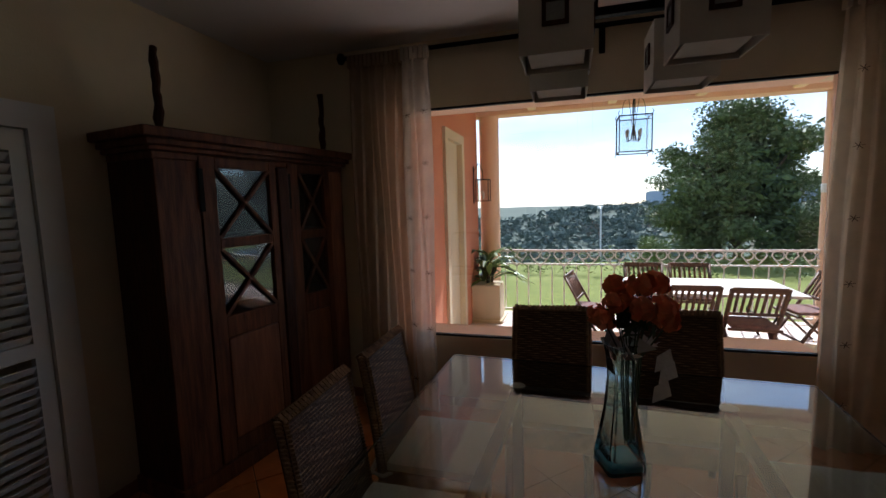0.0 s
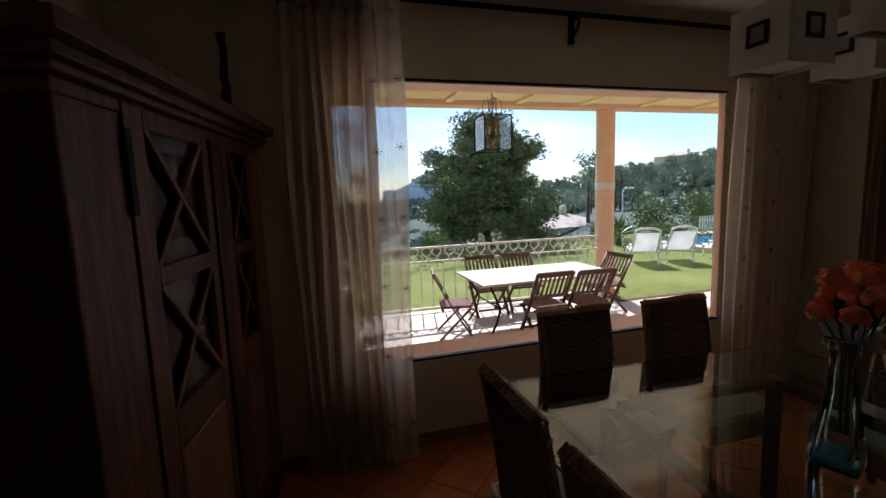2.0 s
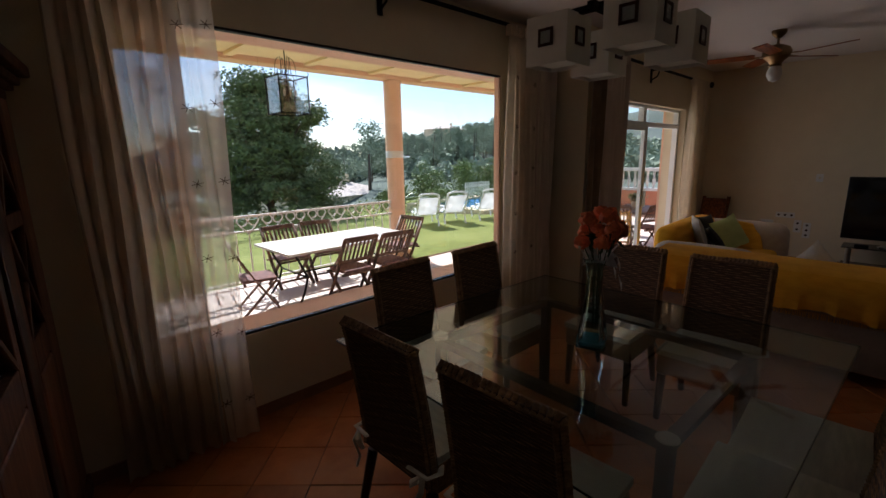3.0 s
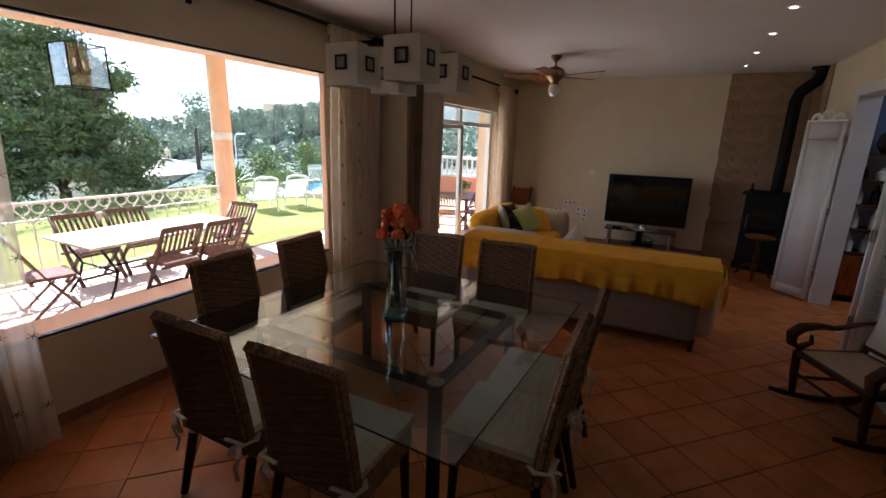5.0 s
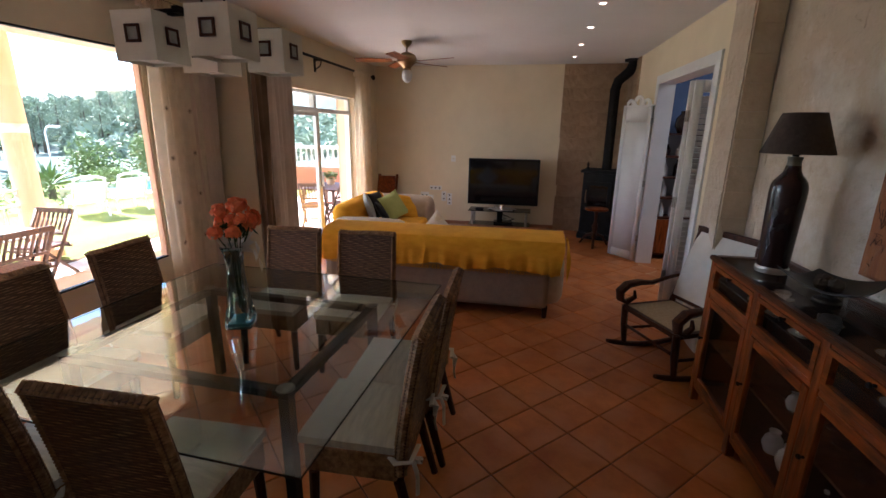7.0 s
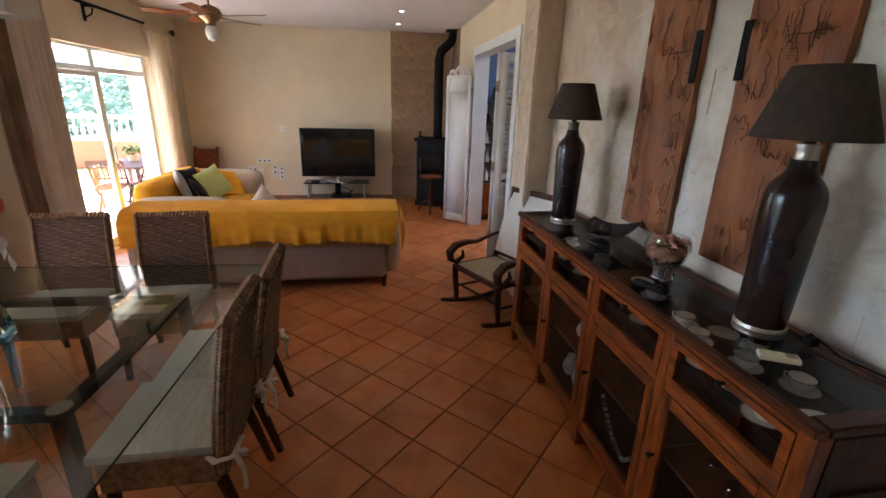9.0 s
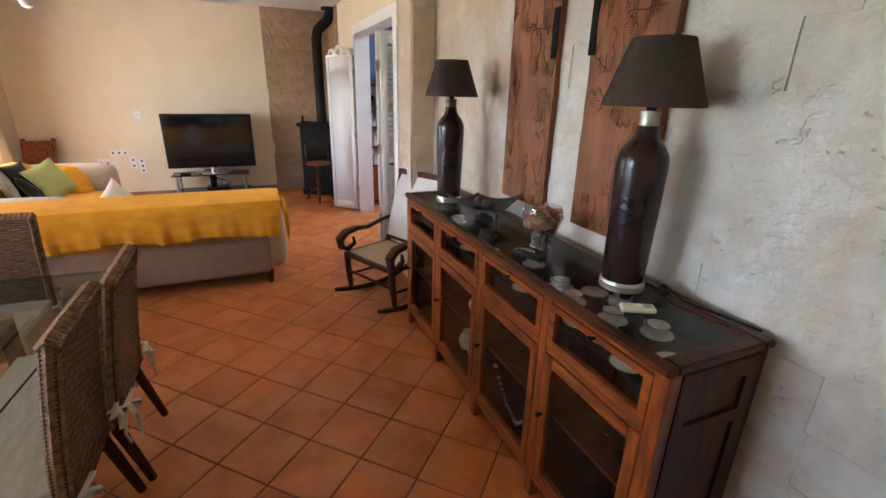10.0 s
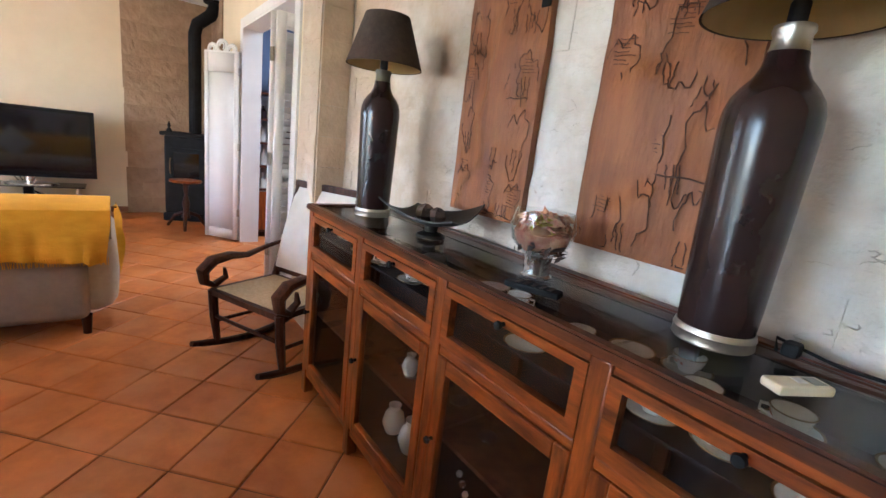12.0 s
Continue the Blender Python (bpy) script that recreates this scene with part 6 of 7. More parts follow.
# ---- carved wooden panels on the stone wall ----
def carved_panel(x0, x1, z0, z1, seed):
    pn = thing("wall_carving", "tall reddish carved wooden panel hanging on the stone wall", "carved panel", "carved panels on the wall")
    y0 = YS + 0.003
    bm = bmesh.new()
    nx, nz = 26, int((z1 - z0) / 0.016)
    fr = []

    def relief(u, v):
        p = Vector((u * 3.1 + seed, v * 7.5, seed * 1.7))
        a = noise.noise(p + Vector((noise.noise(p * 1.3), noise.noise(p * 1.3 + Vector((5, 2, 1))), 0)) * 0.6)
        return max(-1, min(1, a * 4.0)) * 0.0085

    for i in range(nx + 1):
        row = []
        for j in range(nz + 1):
            u, v = i / nx, j / nz
            wob = 0.006 * noise.noise(Vector((v * 11, seed, 0)))
            inner = 0 if i in (0, nx) or j in (0, nz) else relief(u, v)
            row.append(bm.verts.new((x0 + (x1 - x0) * u + wob * (1 if i in (0, nx) else 0), y0 + 0.030 + inner, z0 + (z1 - z0) * v)))
        fr.append(row)
    for i in range(nx):
        for j in range(nz):
            bm.faces.new((fr[i][j], fr[i + 1][j], fr[i + 1][j + 1], fr[i][j + 1]))
    rim = [r[0] for r in fr] + fr[nx][1:] + [r[nz] for r in fr[::-1]][1:] + fr[0][::-1][1:-1]
    back = [bm.verts.new((v.co.x, y0, v.co.z)) for v in rim]
    for k in range(len(rim)):
        bm.faces.new((rim[k], rim[(k + 1) % len(rim)], back[(k + 1) % len(rim)], back[k]))
    bm.faces.new(back[::-1])
    part("board", bm, WOOD_PANEL, pn)
    rng = random.Random(seed)
    bm = bmesh.new()
    yf = y0 + 0.0335
    w = x1 - x0

    def line(pts, r=0.0020):
        clean = [(min(x1 - 0.012, max(x0 + 0.012, x)), yf, min(z1 - 0.012, max(z0 + 0.012, z))) for x, z in pts]
        tube(clean, [r * (0.55 + 0.6 * abs(math.sin(i * 1.7 + clean[0][0] * 40))) for i in range(len(clean))], 4, bm)

    def wobble(a, b, n, amount):
        return [(a[0] + (b[0] - a[0]) * i / n + rng.uniform(-amount, amount), a[1] + (b[1] - a[1]) * i / n + rng.uniform(-amount, amount)) for i in range(n + 1)]

    # closed outlines of uneven shapes, drawn tall, in loose tiers; the dark bars paint groove shade
    tiers = int((z1 - z0) / 0.20)
    for k in range(tiers):
        for side in range(3 if w > 0.3 else 2):
            cx = x0 + w * (side + 0.5) / (3 if w > 0.3 else 2) + rng.uniform(-0.03, 0.03)
            cz = z0 + (z1 - z0) * (k + 0.5) / tiers + rng.uniform(-0.04, 0.04)
            ra, rb, ph = rng.uniform(0.030, 0.055), rng.uniform(0.06, 0.12), rng.uniform(0, 6)
            pts = []
            for i in range(34):
                t = ph + rng.uniform(5.0, 5.4) * i / 33
                q = 1 + 0.22 * math.sin(3 * t + ph) + 0.13 * math.sin(7 * t + 2 * ph) + 0.07 * math.sin(13 * t)
                pts.append((cx + ra * q * math.cos(t), cz + rb * q * math.sin(t)))
            line(pts, 0.0021)
            xa, za = cx + rng.uniform(-0.03, 0.03), cz - rb * 0.2
            for leg in range(rng.randint(2, 4)):
                line(wobble((xa + leg * 0.018, za), (xa + leg * 0.018 + rng.uniform(-0.012, 0.012), za - rng.uniform(0.05, 0.11)), 7, 0.0035), 0.0020)
            if rng.random() < 0.6:
                zh, n = cz + rng.uniform(-0.02, 0.05), rng.randint(4, 8)
                for h in range(n):
                    line(wobble((cx - ra * rng.uniform(0.2, 0.9), zh + h * 0.011), (cx + ra * rng.uniform(0.2, 0.9), zh + h * 0.011 + 0.004), 5, 0.0018), 0.0011)
        if rng.random() < 0.7:
            zg = z0 + (z1 - z0) * k / tiers + 0.015
            xs0 = x0 + w * rng.uniform(0.02, 0.3)
            line(wobble((xs0, zg), (xs0 + w * rng.uniform(0.3, 0.65), zg + rng.uniform(-0.01, 0.02)), 9, 0.004), 0.0022)
    for k in range(22):
        xa, za = rng.uniform(x0 + 0.03, x1 - 0.03), rng.uniform(z0 + 0.08, z1 - 0.08)
        line(wobble((xa, za), (xa + rng.uniform(-0.02, 0.02), za + rng.uniform(0.03, 0.09)), 6, 0.004), 0.0017)
    tagged(part("carving", bm, GROOVE_SHADE, pn), kind="stuff")
    return pn


p1 = carved_panel(0.44, 0.86, 1.10, 2.62, 4)
p2 = carved_panel(-0.22, 0.20, 1.10, 2.62, 9)
for pn, x, z in ((p1, 0.46, 1.96), (p2, 0.19, 1.96)):
    part("iron_hinge", rbox(x - 0.02, YS + 0.036, z - 0.12, x + 0.02, YS + 0.044, z + 0.10, 0.003), IRON, pn, "black iron hinge plate")


# ---- rocking chairs ----
def rocking_chair(m, label):
    """Facing -y in its own axes before it is turned."""
    rk = thing("rocking_chair", label, "rocking chair", "rocking chairs")
    w = 0.27
    for s in (-1, 1):
        bm = bmesh.new()
        pts = []
        for k in range(13):
            t = k / 12 * 2 - 1
            pts.append((s * w, 0.08 + t * 0.46, 0.02 + 0.10 * t * t * (1.0 if t > 0 else 0.75)))
        tube(pts, [0.017] + [0.022] * 11 + [0.016], 8, bm)
        part("rocker", bm, WOOD_DARK, rk)
        bm = bmesh.new()
        tube([(s * w, -0.22, 0.07), (s * w, -0.24, 0.24), (s * w, -0.25, 0.41)], [0.020, 0.026, 0.026], 8, bm)
        part("front_leg", bm, WOOD_DARK, rk)
        bm = bmesh.new()
        tube([(s * w, 0.28, 0.07), (s * w, 0.22, 0.25), (s * w, 0.20, 0.41), (s * w * 0.97, 0.27, 0.66), (s * w * 0.92, 0.36, 1.06)], [0.020, 0.022, 0.024, 0.022, 0.018], 8, bm)
        part("back_post", bm, WOOD_DARK, rk)
        bm = bmesh.new()
        tube([(s * w, 0.30, 0.66), (s * (w + 0.02), 0.14, 0.625), (s * (w + 0.03), 0.0, 0.585), (s * (w + 0.03), -0.12, 0.60), (s * (w + 0.03), -0.23, 0.585), (s * (w + 0.03), -0.29, 0.53),
              (s * (w + 0.03), -0.28, 0.46), (s * (w + 0.03), -0.22, 0.425), (s * (w + 0.02), -0.15, 0.47), (s * (w + 0.02), -0.16, 0.53)],
             [0.016, 0.020, 0.026, 0.038, 0.044, 0.044, 0.038, 0.030, 0.022, 0.012], 8, bm, 0.7)
        part("armrest", bm, WOOD_DARK, rk, "scrolled dark armrest")
        bm = bmesh.new()
        tube([(s * w, -0.23, 0.20), (s * w, 0.24, 0.18)], 0.012, 8, bm)
        part("stretcher", bm, WOOD_DARK, rk)
    for y, z in ((-0.24, 0.24), (0.24, 0.20)):
        bm = bmesh.new()
        tube([(-w, y, z), (w, y, z)], 0.012, 8, bm)
        part("stretcher", bm, WOOD_DARK, rk)
    bm = bmesh.new()
    for a, b in (((-w, -0.25), (w, -0.25)), ((-w, 0.20), (w, 0.20)), ((-w, -0.25), (-w, 0.20)), ((w, -0.25), (w, 0.20))):
        bar(bm, (*a, 0.40), (*b, 0.40), 0.035, 0.035)
    part("seat_frame", bm, WOOD_DARK, rk)
    part("seat", rbox(-w + 0.015, -0.235, 0.405, w - 0.015, 0.185, 0.422, 0.004), CANE, rk, "pale cane seat")
    for z, y in ((0.47, 0.215), (1.06, 0.36)):
        part("back_rail", bar(bmesh.new(), (-w, y, z), (w, y, z), 0.03, 0.045), WOOD_DARK, rk)
    bm = bmesh.new()
    prev = None
    for k in range(13):
        t = k / 12
        z = 0.48 + 0.56 * t
        y = 0.205 + (0.08 * t + 0.07 * t * t)
        ww = w * (0.99 - 0.07 * t)
        cur = [bm.verts.new(v) for v in ((-ww, y - 0.008, z), (ww, y - 0.008, z), (ww, y + 0.006, z), (-ww, y + 0.006, z))]
        if prev:
            for i in range(4):
                bm.faces.new((prev[i], prev[(i + 1) % 4], cur[(i + 1) % 4], cur[i]))
        else:
            bm.faces.new(cur[::-1])
        prev = cur
    bm.faces.new(prev)
    part("backrest", bm, CANVAS, rk, "off-white canvas back")
    rk.matrix_basis = m
    return rk


rocking_chair(place(1.90, -0.45, 0, 180 + 25) @ Matrix.Diagonal((1.04, 1.0, 0.95, 1)), "dark wooden rocking chair with off-white canvas back by the sideboard")
rocking_chair(place(-1.46, -0.22, 0, 180 - 4), "dark wooden rocking chair with off-white canvas back by the stone wall")


# ---- outdoors ----
def lie(x, y):
    """Height of the ground outside."""
    if y < 8.3:
        base = -0.34
    else:
        base = -0.34 - 0.055 * (y - 8.3)
        left = min(1.0, max(0.0, (30 - x) / 22))
        if y > 19:
            base -= left * 0.16 * (min(y, 150) - 19)
    rise = min(26, max(0.0, x - 24) * 0.135 * min(1.0, max(0, (y - 20) / 40)))
    if y > 150:
        base = -24 + 31 * math.exp(-((y - 480) / 170) ** 2) * (0.55 + 0.3 * math.sin(x * 0.006 + 0.8) + 0.1 * math.sin(x * 0.021)) - 14
        rise *= max(0, 1 - (y - 150) / 200)
    return base + rise + (0.9 * noise.noise(Vector((x * 0.05, y * 0.05, 0))) if y > 20 else 0) + (5 * noise.noise(Vector((x * 0.006, y * 0.006, 3))) if y > 160 else 0)


bm = bmesh.new()
xs = sorted({*[round(-60 + 3.0 * i, 2) for i in range(60)], *[-1500 + 90 * i for i in range(17)], *[130 + 70 * i for i in range(20)]})
ys = [3.0, 5.0, 8.28] + [8.32 + 1.2 * i for i in range(28)] + [44 + 5 * i for i in range(22)] + [160 + 24 * i for i in range(30)] + [900, 1200, 1800, 2600]
grid = [[bm.verts.new((x, y, lie(x, y))) for x in xs] for y in ys]
for a, b in zip(grid, grid[1:]):
    for i in range(len(xs) - 1):
        bm.faces.new((a[i], a[i + 1], b[i + 1], b[i]))
ground = structure("ground", bm, GRASS, True)
ground.data.materials.append(LAND_HAZE)
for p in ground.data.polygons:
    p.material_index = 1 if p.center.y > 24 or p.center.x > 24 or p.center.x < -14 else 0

bm = bmesh.new()
box(bm, -2000, -1500, -3, 1500, -12, -0.6)
box(bm, -2000, -12, -3, -2.6, 3.0, -0.6)
box(bm, 9.5, -12, -3, 1500, 3.0, -0.6)
structure("ground_behind", bm, GRASS)

# terrace slab with its tiles, porch roof and columns
bm = bmesh.new()
box(bm, -1.6, YN + T + 0.03, -0.7, XSTEP + T, 8.32, -0.315)
box(bm, XSTEP + T, YN2 + T + 0.03, -0.7, 3.95, 8.32, -0.315)
box(bm, 3.95, YN2 + T + 0.03, -0.7, 16.0, 7.7, -0.315)
terrace = structure("terrace", bm, GROUT)
bm = bmesh.new()
box(bm, -1.9, YN + T, 3.12, 10.2, 8.38, 3.32)
box(bm, -1.6, 8.06, 3.03, 10.2, 8.36, 3.12)
structure("porch_roof", bm, PEACH)
bm = bmesh.new()
for k in range(9):
    box(bm, -1.5 + k * 1.2, YN + T + 0.04, 3.06, -1.38 + k * 1.2, 8.05, 3.10)
box(bm, -1.58, YN + T + 0.04, 3.10, 10.0, 8.05, 3.118)
structure("porch_ceiling", bm, PORCH_CEIL)
bm = bmesh.new()
x = -1.55
while x < 12:
    y = 3.86
    while y < 8.30:
        if (x >= XSTEP + T or y > YN + T + 0.05) and (x < 3.7 or y < 7.45):
            box(bm, x, y, -0.325, x + 0.325, min(y + 0.325, 8.315), -0.300)
        y += 0.333
    x += 0.333
tagged(put("terrace_tiles", bm, TERRACE, False), kind="stuff").parent = terrace


def column(x, y):
    col = thing("column", "peach rendered porch column with a plain base", "column", "porch columns", at=(x, y, -0.315))
    part("shaft", lathe([(0.165, 0), (0.165, 3.34)], 28), PEACH, col)
    part("base", rbox(-0.2, -0.2, 0, 0.2, 0.2, 0.12, 0.012), PEACH, col)
    return col


c0 = column(3.96, 8.22)
bm = lathe([(0.166, 1.93), (0.171, 1.94), (0.171, 2.05), (0.166, 2.06)], 28)
part("reflector_band", bm, WHITE_PAINT, c0, "white band")
column(-0.97, 8.22)
column(9.3, 7.5)

# side wing with a yellow-framed door and red wall
bm = bmesh.new()
box(bm, -1.55, 4.30, -0.6, -1.16, 5.98, 3.1)
box(bm, -1.55, 5.98, 2.56, -1.16, 6.98, 3.1)
box(bm, -1.55, 6.98, -0.6, -1.16, 8.1, 3.1)
structure("wall_wing", bm, TERRACOTTA_WALL)
wdoor = thing("door_4", "", "", kind="structure")
bm = bmesh.new()
box(bm, -1.2, 5.98, -0.3, -1.12, 6.10, 2.56)
box(bm, -1.2, 6.86, -0.3, -1.12, 6.98, 2.56)
box(bm, -1.2, 6.10, 2.44, -1.12, 6.86, 2.56)
part("door_frame", bm, FACADE, wdoor)
bm = bmesh.new()
box(bm, -1.26, 6.10, -0.3, -1.2, 6.86, 2.44)
part("door_leaf", bm, FACADE, wdoor)
bm = bmesh.new()
box(bm, -1.2, 6.3, 0.1, -1.194, 6.34, 2.1)
part("door_handle", bm, IRON, wdoor)


def heart(bm, x, y, z, s):
    for sg in (-1, 1):
        pts = []
        for k in range(15):
            a = k / 14 * 4.6
            r = 0.052 * s * (1 - 0.10 * a)
            pts.append((x + sg * (0.052 * s + r * math.cos(math.pi - a)), y, z + 0.045 * s + r * math.sin(math.pi - a) * 1.0))
        low = [(x, y, z - 0.10 * s), (x + sg * 0.07 * s, y, z - 0.02 * s)] + [(x + sg * (0.06 + 0.055 * math.cos(t)) * s, y, z + (0.04 + 0.05 * math.sin(t)) * s) for t in (0.0, 0.6, 1.2, 1.8, 2.4, 3.0, 3.7, 4.4, 5.0)]
        tube(low, 0.011, 6, bm)


railing = thing("railing", "white painted iron railing with heart scrolls along the terrace edge", "railing", at=(0, 8.2, -0.315))
bm = bmesh.new()
for z, h in ((1.08, 0.035), (0.86, 0.022), (0.08, 0.022)):
    box(bm, -0.80, -0.02, z, 3.80, 0.02, z + h)
part("rail", bm, RAIL_WHITE, railing)
x = -0.72
k = 0
while x < 3.78:
    b = bmesh.new()
    tube([(x, 0, 0.1), (x, 0, 0.3), (x, 0, 0.62), (x, 0, 0.86)], [0.008, 0.013, 0.013, 0.008], 6, b)
    part("baluster", b, RAIL_WHITE, railing)
    if k % 2 == 0 and x < 3.7:
        b = bmesh.new()
        heart(b, x + 0.195, 0, 0.968, 1.45)
        part("heart", b, RAIL_WHITE, railing)
    x += 0.195
    k += 1


# garden table and folding chairs
gtable = thing("garden_table", "long pale-topped garden table with dark iron legs outdoors", "table", at=(1.93, 7.08, -0.315))
part("tabletop", rbox(-1.05, -0.56, 0.73, 1.05, 0.56, 0.765, 0.008), TABLE_OUT, gtable)
for sx in (-1, 1):
    for sy in (-1, 1):
        bm = bmesh.new()
        tube([(sx * 0.9, sy * 0.42, 0.72), (sx * 0.82, sy * 0.42, 0.55), (sx * 0.74, sy * 0.4, 0.38), (sx * 0.80, sy * 0.4, 0.18), (sx * 0.92, sy * 0.44, 0.0)], 0.016, 8, bm)
        part("leg", bm, IRON, gtable)
bm = bmesh.new()
tube([(-0.74, 0, 0.36), (0.74, 0, 0.36)], 0.012, 8, bm)
for sx in (-1, 1):
    tube([(sx * 0.74, -0.4, 0.38), (sx * 0.74, 0.4, 0.38)], 0.012, 8, bm)
part("stretcher", bm, IRON, gtable)


def folding_chair():
    ch = thing("garden_chair", "brown slatted wooden folding chair with patterned pad on the terrace", "chair", "chairs round the garden table")
    for sx in (-1, 1):
        bm = bmesh.new()
        bar(bm, (sx * 0.21, 0.24, 0.0), (sx * 0.21, -0.20, 0.46), 0.022, 0.04, (1, 0, 0))
        part("leg", bm, WOOD_TEAK, ch)
        bm = bmesh.new()
        bar(bm, (sx * 0.235, -0.24, 0.0), (sx * 0.235, 0.02, 0.42), 0.022, 0.04, (1, 0, 0))
        bar(bm, (sx * 0.235, 0.02, 0.42), (sx * 0.235, 0.30, 0.95), 0.022, 0.04, (1, 0, 0))
        part("back_post", bm, WOOD_TEAK, ch)
    for n, w, y, z, t, h in (("back_rail", 0.235, 0.29, 0.93, 0.02, 0.07), ("back_rail", 0.235, 0.14, 0.62, 0.02, 0.04), ("seat_rail", 0.235, -0.22, 0.44, 0.03, 0.03),
                             ("seat_rail", 0.235, 0.18, 0.44, 0.03, 0.03), ("stretcher", 0.21, -0.19, 0.12, 0.02, 0.03)):
        part(n, bar(bmesh.new(), (-w, y, z), (w, y, z), t, h), WOOD_TEAK, ch)
    for i in range(7):
        bm = bmesh.new()
        x = -0.18 + 0.06 * i
        bar(bm, (x, 0.15, 0.64), (x, 0.28, 0.90), 0.026, 0.012, (0, 1, 0))
        part("slat", bm, WOOD_TEAK, ch)
    part("seat_pad", rbox(-0.21, -0.21, 0.455, 0.21, 0.2, 0.50, 0.018), CHAIR_PAD, ch, "patterned seat pad")
    return ch


first = folding_chair()
first.matrix_basis = place(1.70, 6.40, -0.315, 180) @ Matrix.Diagonal((1.06, 1, 0.98, 1))
for px, py, turn in ((2.34, 6.42, 178), (1.45, 7.80, 2), (2.08, 7.82, -3), (0.62, 6.95, 78), (3.22, 7.2, -84)):
    copy_thing(first, place(px, py, -0.315, turn) @ Matrix.Diagonal((1.06, 1, 0.98, 1)))

# square porch lantern on its rod
lantern = thing("porch_lantern", "square glass porch lantern in a dark iron frame", "lantern", at=(1.09, 6.6, 3.10))
lantern.scale = (0.9, 0.9, 0.92)
bm = bmesh.new()
tube([(0, 0, 0.0), (0, 0, -0.63)], 0.008, 8, bm)
for s in (-1, 1):
    for a in (0, 1):
        pts = [(0, 0, -0.79)] + [((s * 0.14 * math.sin(t)) * (1 - a), (s * 0.14 * math.sin(t)) * a, -0.40 + 0.12 * math.cos(t)) for t in (0.5, 1.0, 1.57)] + [(s * 0.15 * (1 - a), s * 0.15 * a, -0.55)]
        tube(pts, 0.004, 5, bm)
part("stem", bm, IRON, lantern)
bm = bmesh.new()
for z in (-0.55, -1.01):
    for a, b in (((-1, -1), (1, -1)), ((1, -1), (1, 1)), ((1, 1), (-1, 1)), ((-1, 1), (-1, -1))):
        bar(bm, (a[0] * 0.2, a[1] * 0.2, z), (b[0] * 0.2, b[1] * 0.2, z), 0.014, 0.014)
for sx in (-1, 1):
    for sy in (-1, 1):
        bar(bm, (sx * 0.2, sy * 0.2, -0.55), (sx * 0.2, sy * 0.2, -1.01), 0.014, 0.014, (1, 0, 0))
        tube([(sx * 0.2, sy * 0.2, -0.55), (sx * 0.215, sy * 0.215, -0.52), (sx * 0.2, sy * 0.2, -0.49)], 0.005, 5, bm)
        tube([(sx * 0.2, sy * 0.2, -1.01), (sx * 0.215, sy * 0.215, -1.04), (sx * 0.2, sy * 0.2, -1.06)], 0.005, 5, bm)
part("frame", bm, IRON, lantern)
bm = bmesh.new()
for sx, sy in ((-1, -1), (1, -1), (1, 1), (-1, 1)):
    tube([(0, 0, -0.63), (sx * 0.03, sy * 0.03, -0.84), (sx * 0.07, sy * 0.07, -0.86), (sx * 0.08, sy * 0.08, -0.79)], 0.007, 6, bm)
tube([(0, 0, -0.63), (0, 0, -0.86)], 0.010, 6, bm)
part("candle_arms", bm, IRON, lantern)
for sx, sy in ((-1, -1), (1, -1), (1, 1), (-1, 1)):
    part("bulb", lathe([(0.012, 0), (0.014, 0.03), (0.018, 0.06), (0.0, 0.10)], 10, (sx * 0.08, sy * 0.08, -0.79)), GLOBE, lantern)
for k, (x0, y0, x1, y1) in enumerate(((-0.19, -0.197, 0.19, -0.194), (-0.19, 0.194, 0.19, 0.197), (-0.197, -0.19, -0.194, 0.19), (0.194, -0.19, 0.197, 0.19))):
    bm = bmesh.new()
    box(bm, x0, y0, -1.00, x1, y1, -0.56)
    part("pane", bm, CLEAR_GLASS, lantern, smooth=False)

wl = thing("wall_lantern", "small dark iron wall lantern on the red outer wall", "lantern", at=(-1.16, 7.75, 2.0))
bm = bmesh.new()
for z in (-0.02, -0.36):
    for a, b in (((0.06, -0.1), (0.26, -0.1)), ((0.26, -0.1), (0.26, 0.1)), ((0.26, 0.1), (0.06, 0.1)), ((0.06, 0.1), (0.06, -0.1))):
        bar(bm, (*a, z), (*b, z), 0.012, 0.012)
for x in (0.06, 0.26):
    for y in (-0.1, 0.1):
        bar(bm, (x, y, -0.02), (x, y, -0.36), 0.012, 0.012, (1, 0, 0))
tube([(0.0, 0, 0.1), (0.09, 0, 0.24), (0.16, 0, 0.12), (0.16, 0, -0.02)], 0.007, 6, bm)
bar(bm, (0.0, 0, -0.4), (0.0, 0, 0.2), 0.02, 0.03, (1, 0, 0))
part("frame", bm, IRON, wl)
part("bulb", lathe([(0.02, 0), (0.022, 0.08), (0.012, 0.12), (0, 0.14)], 10, (0.16, 0, -0.33)), GLOBE, wl)

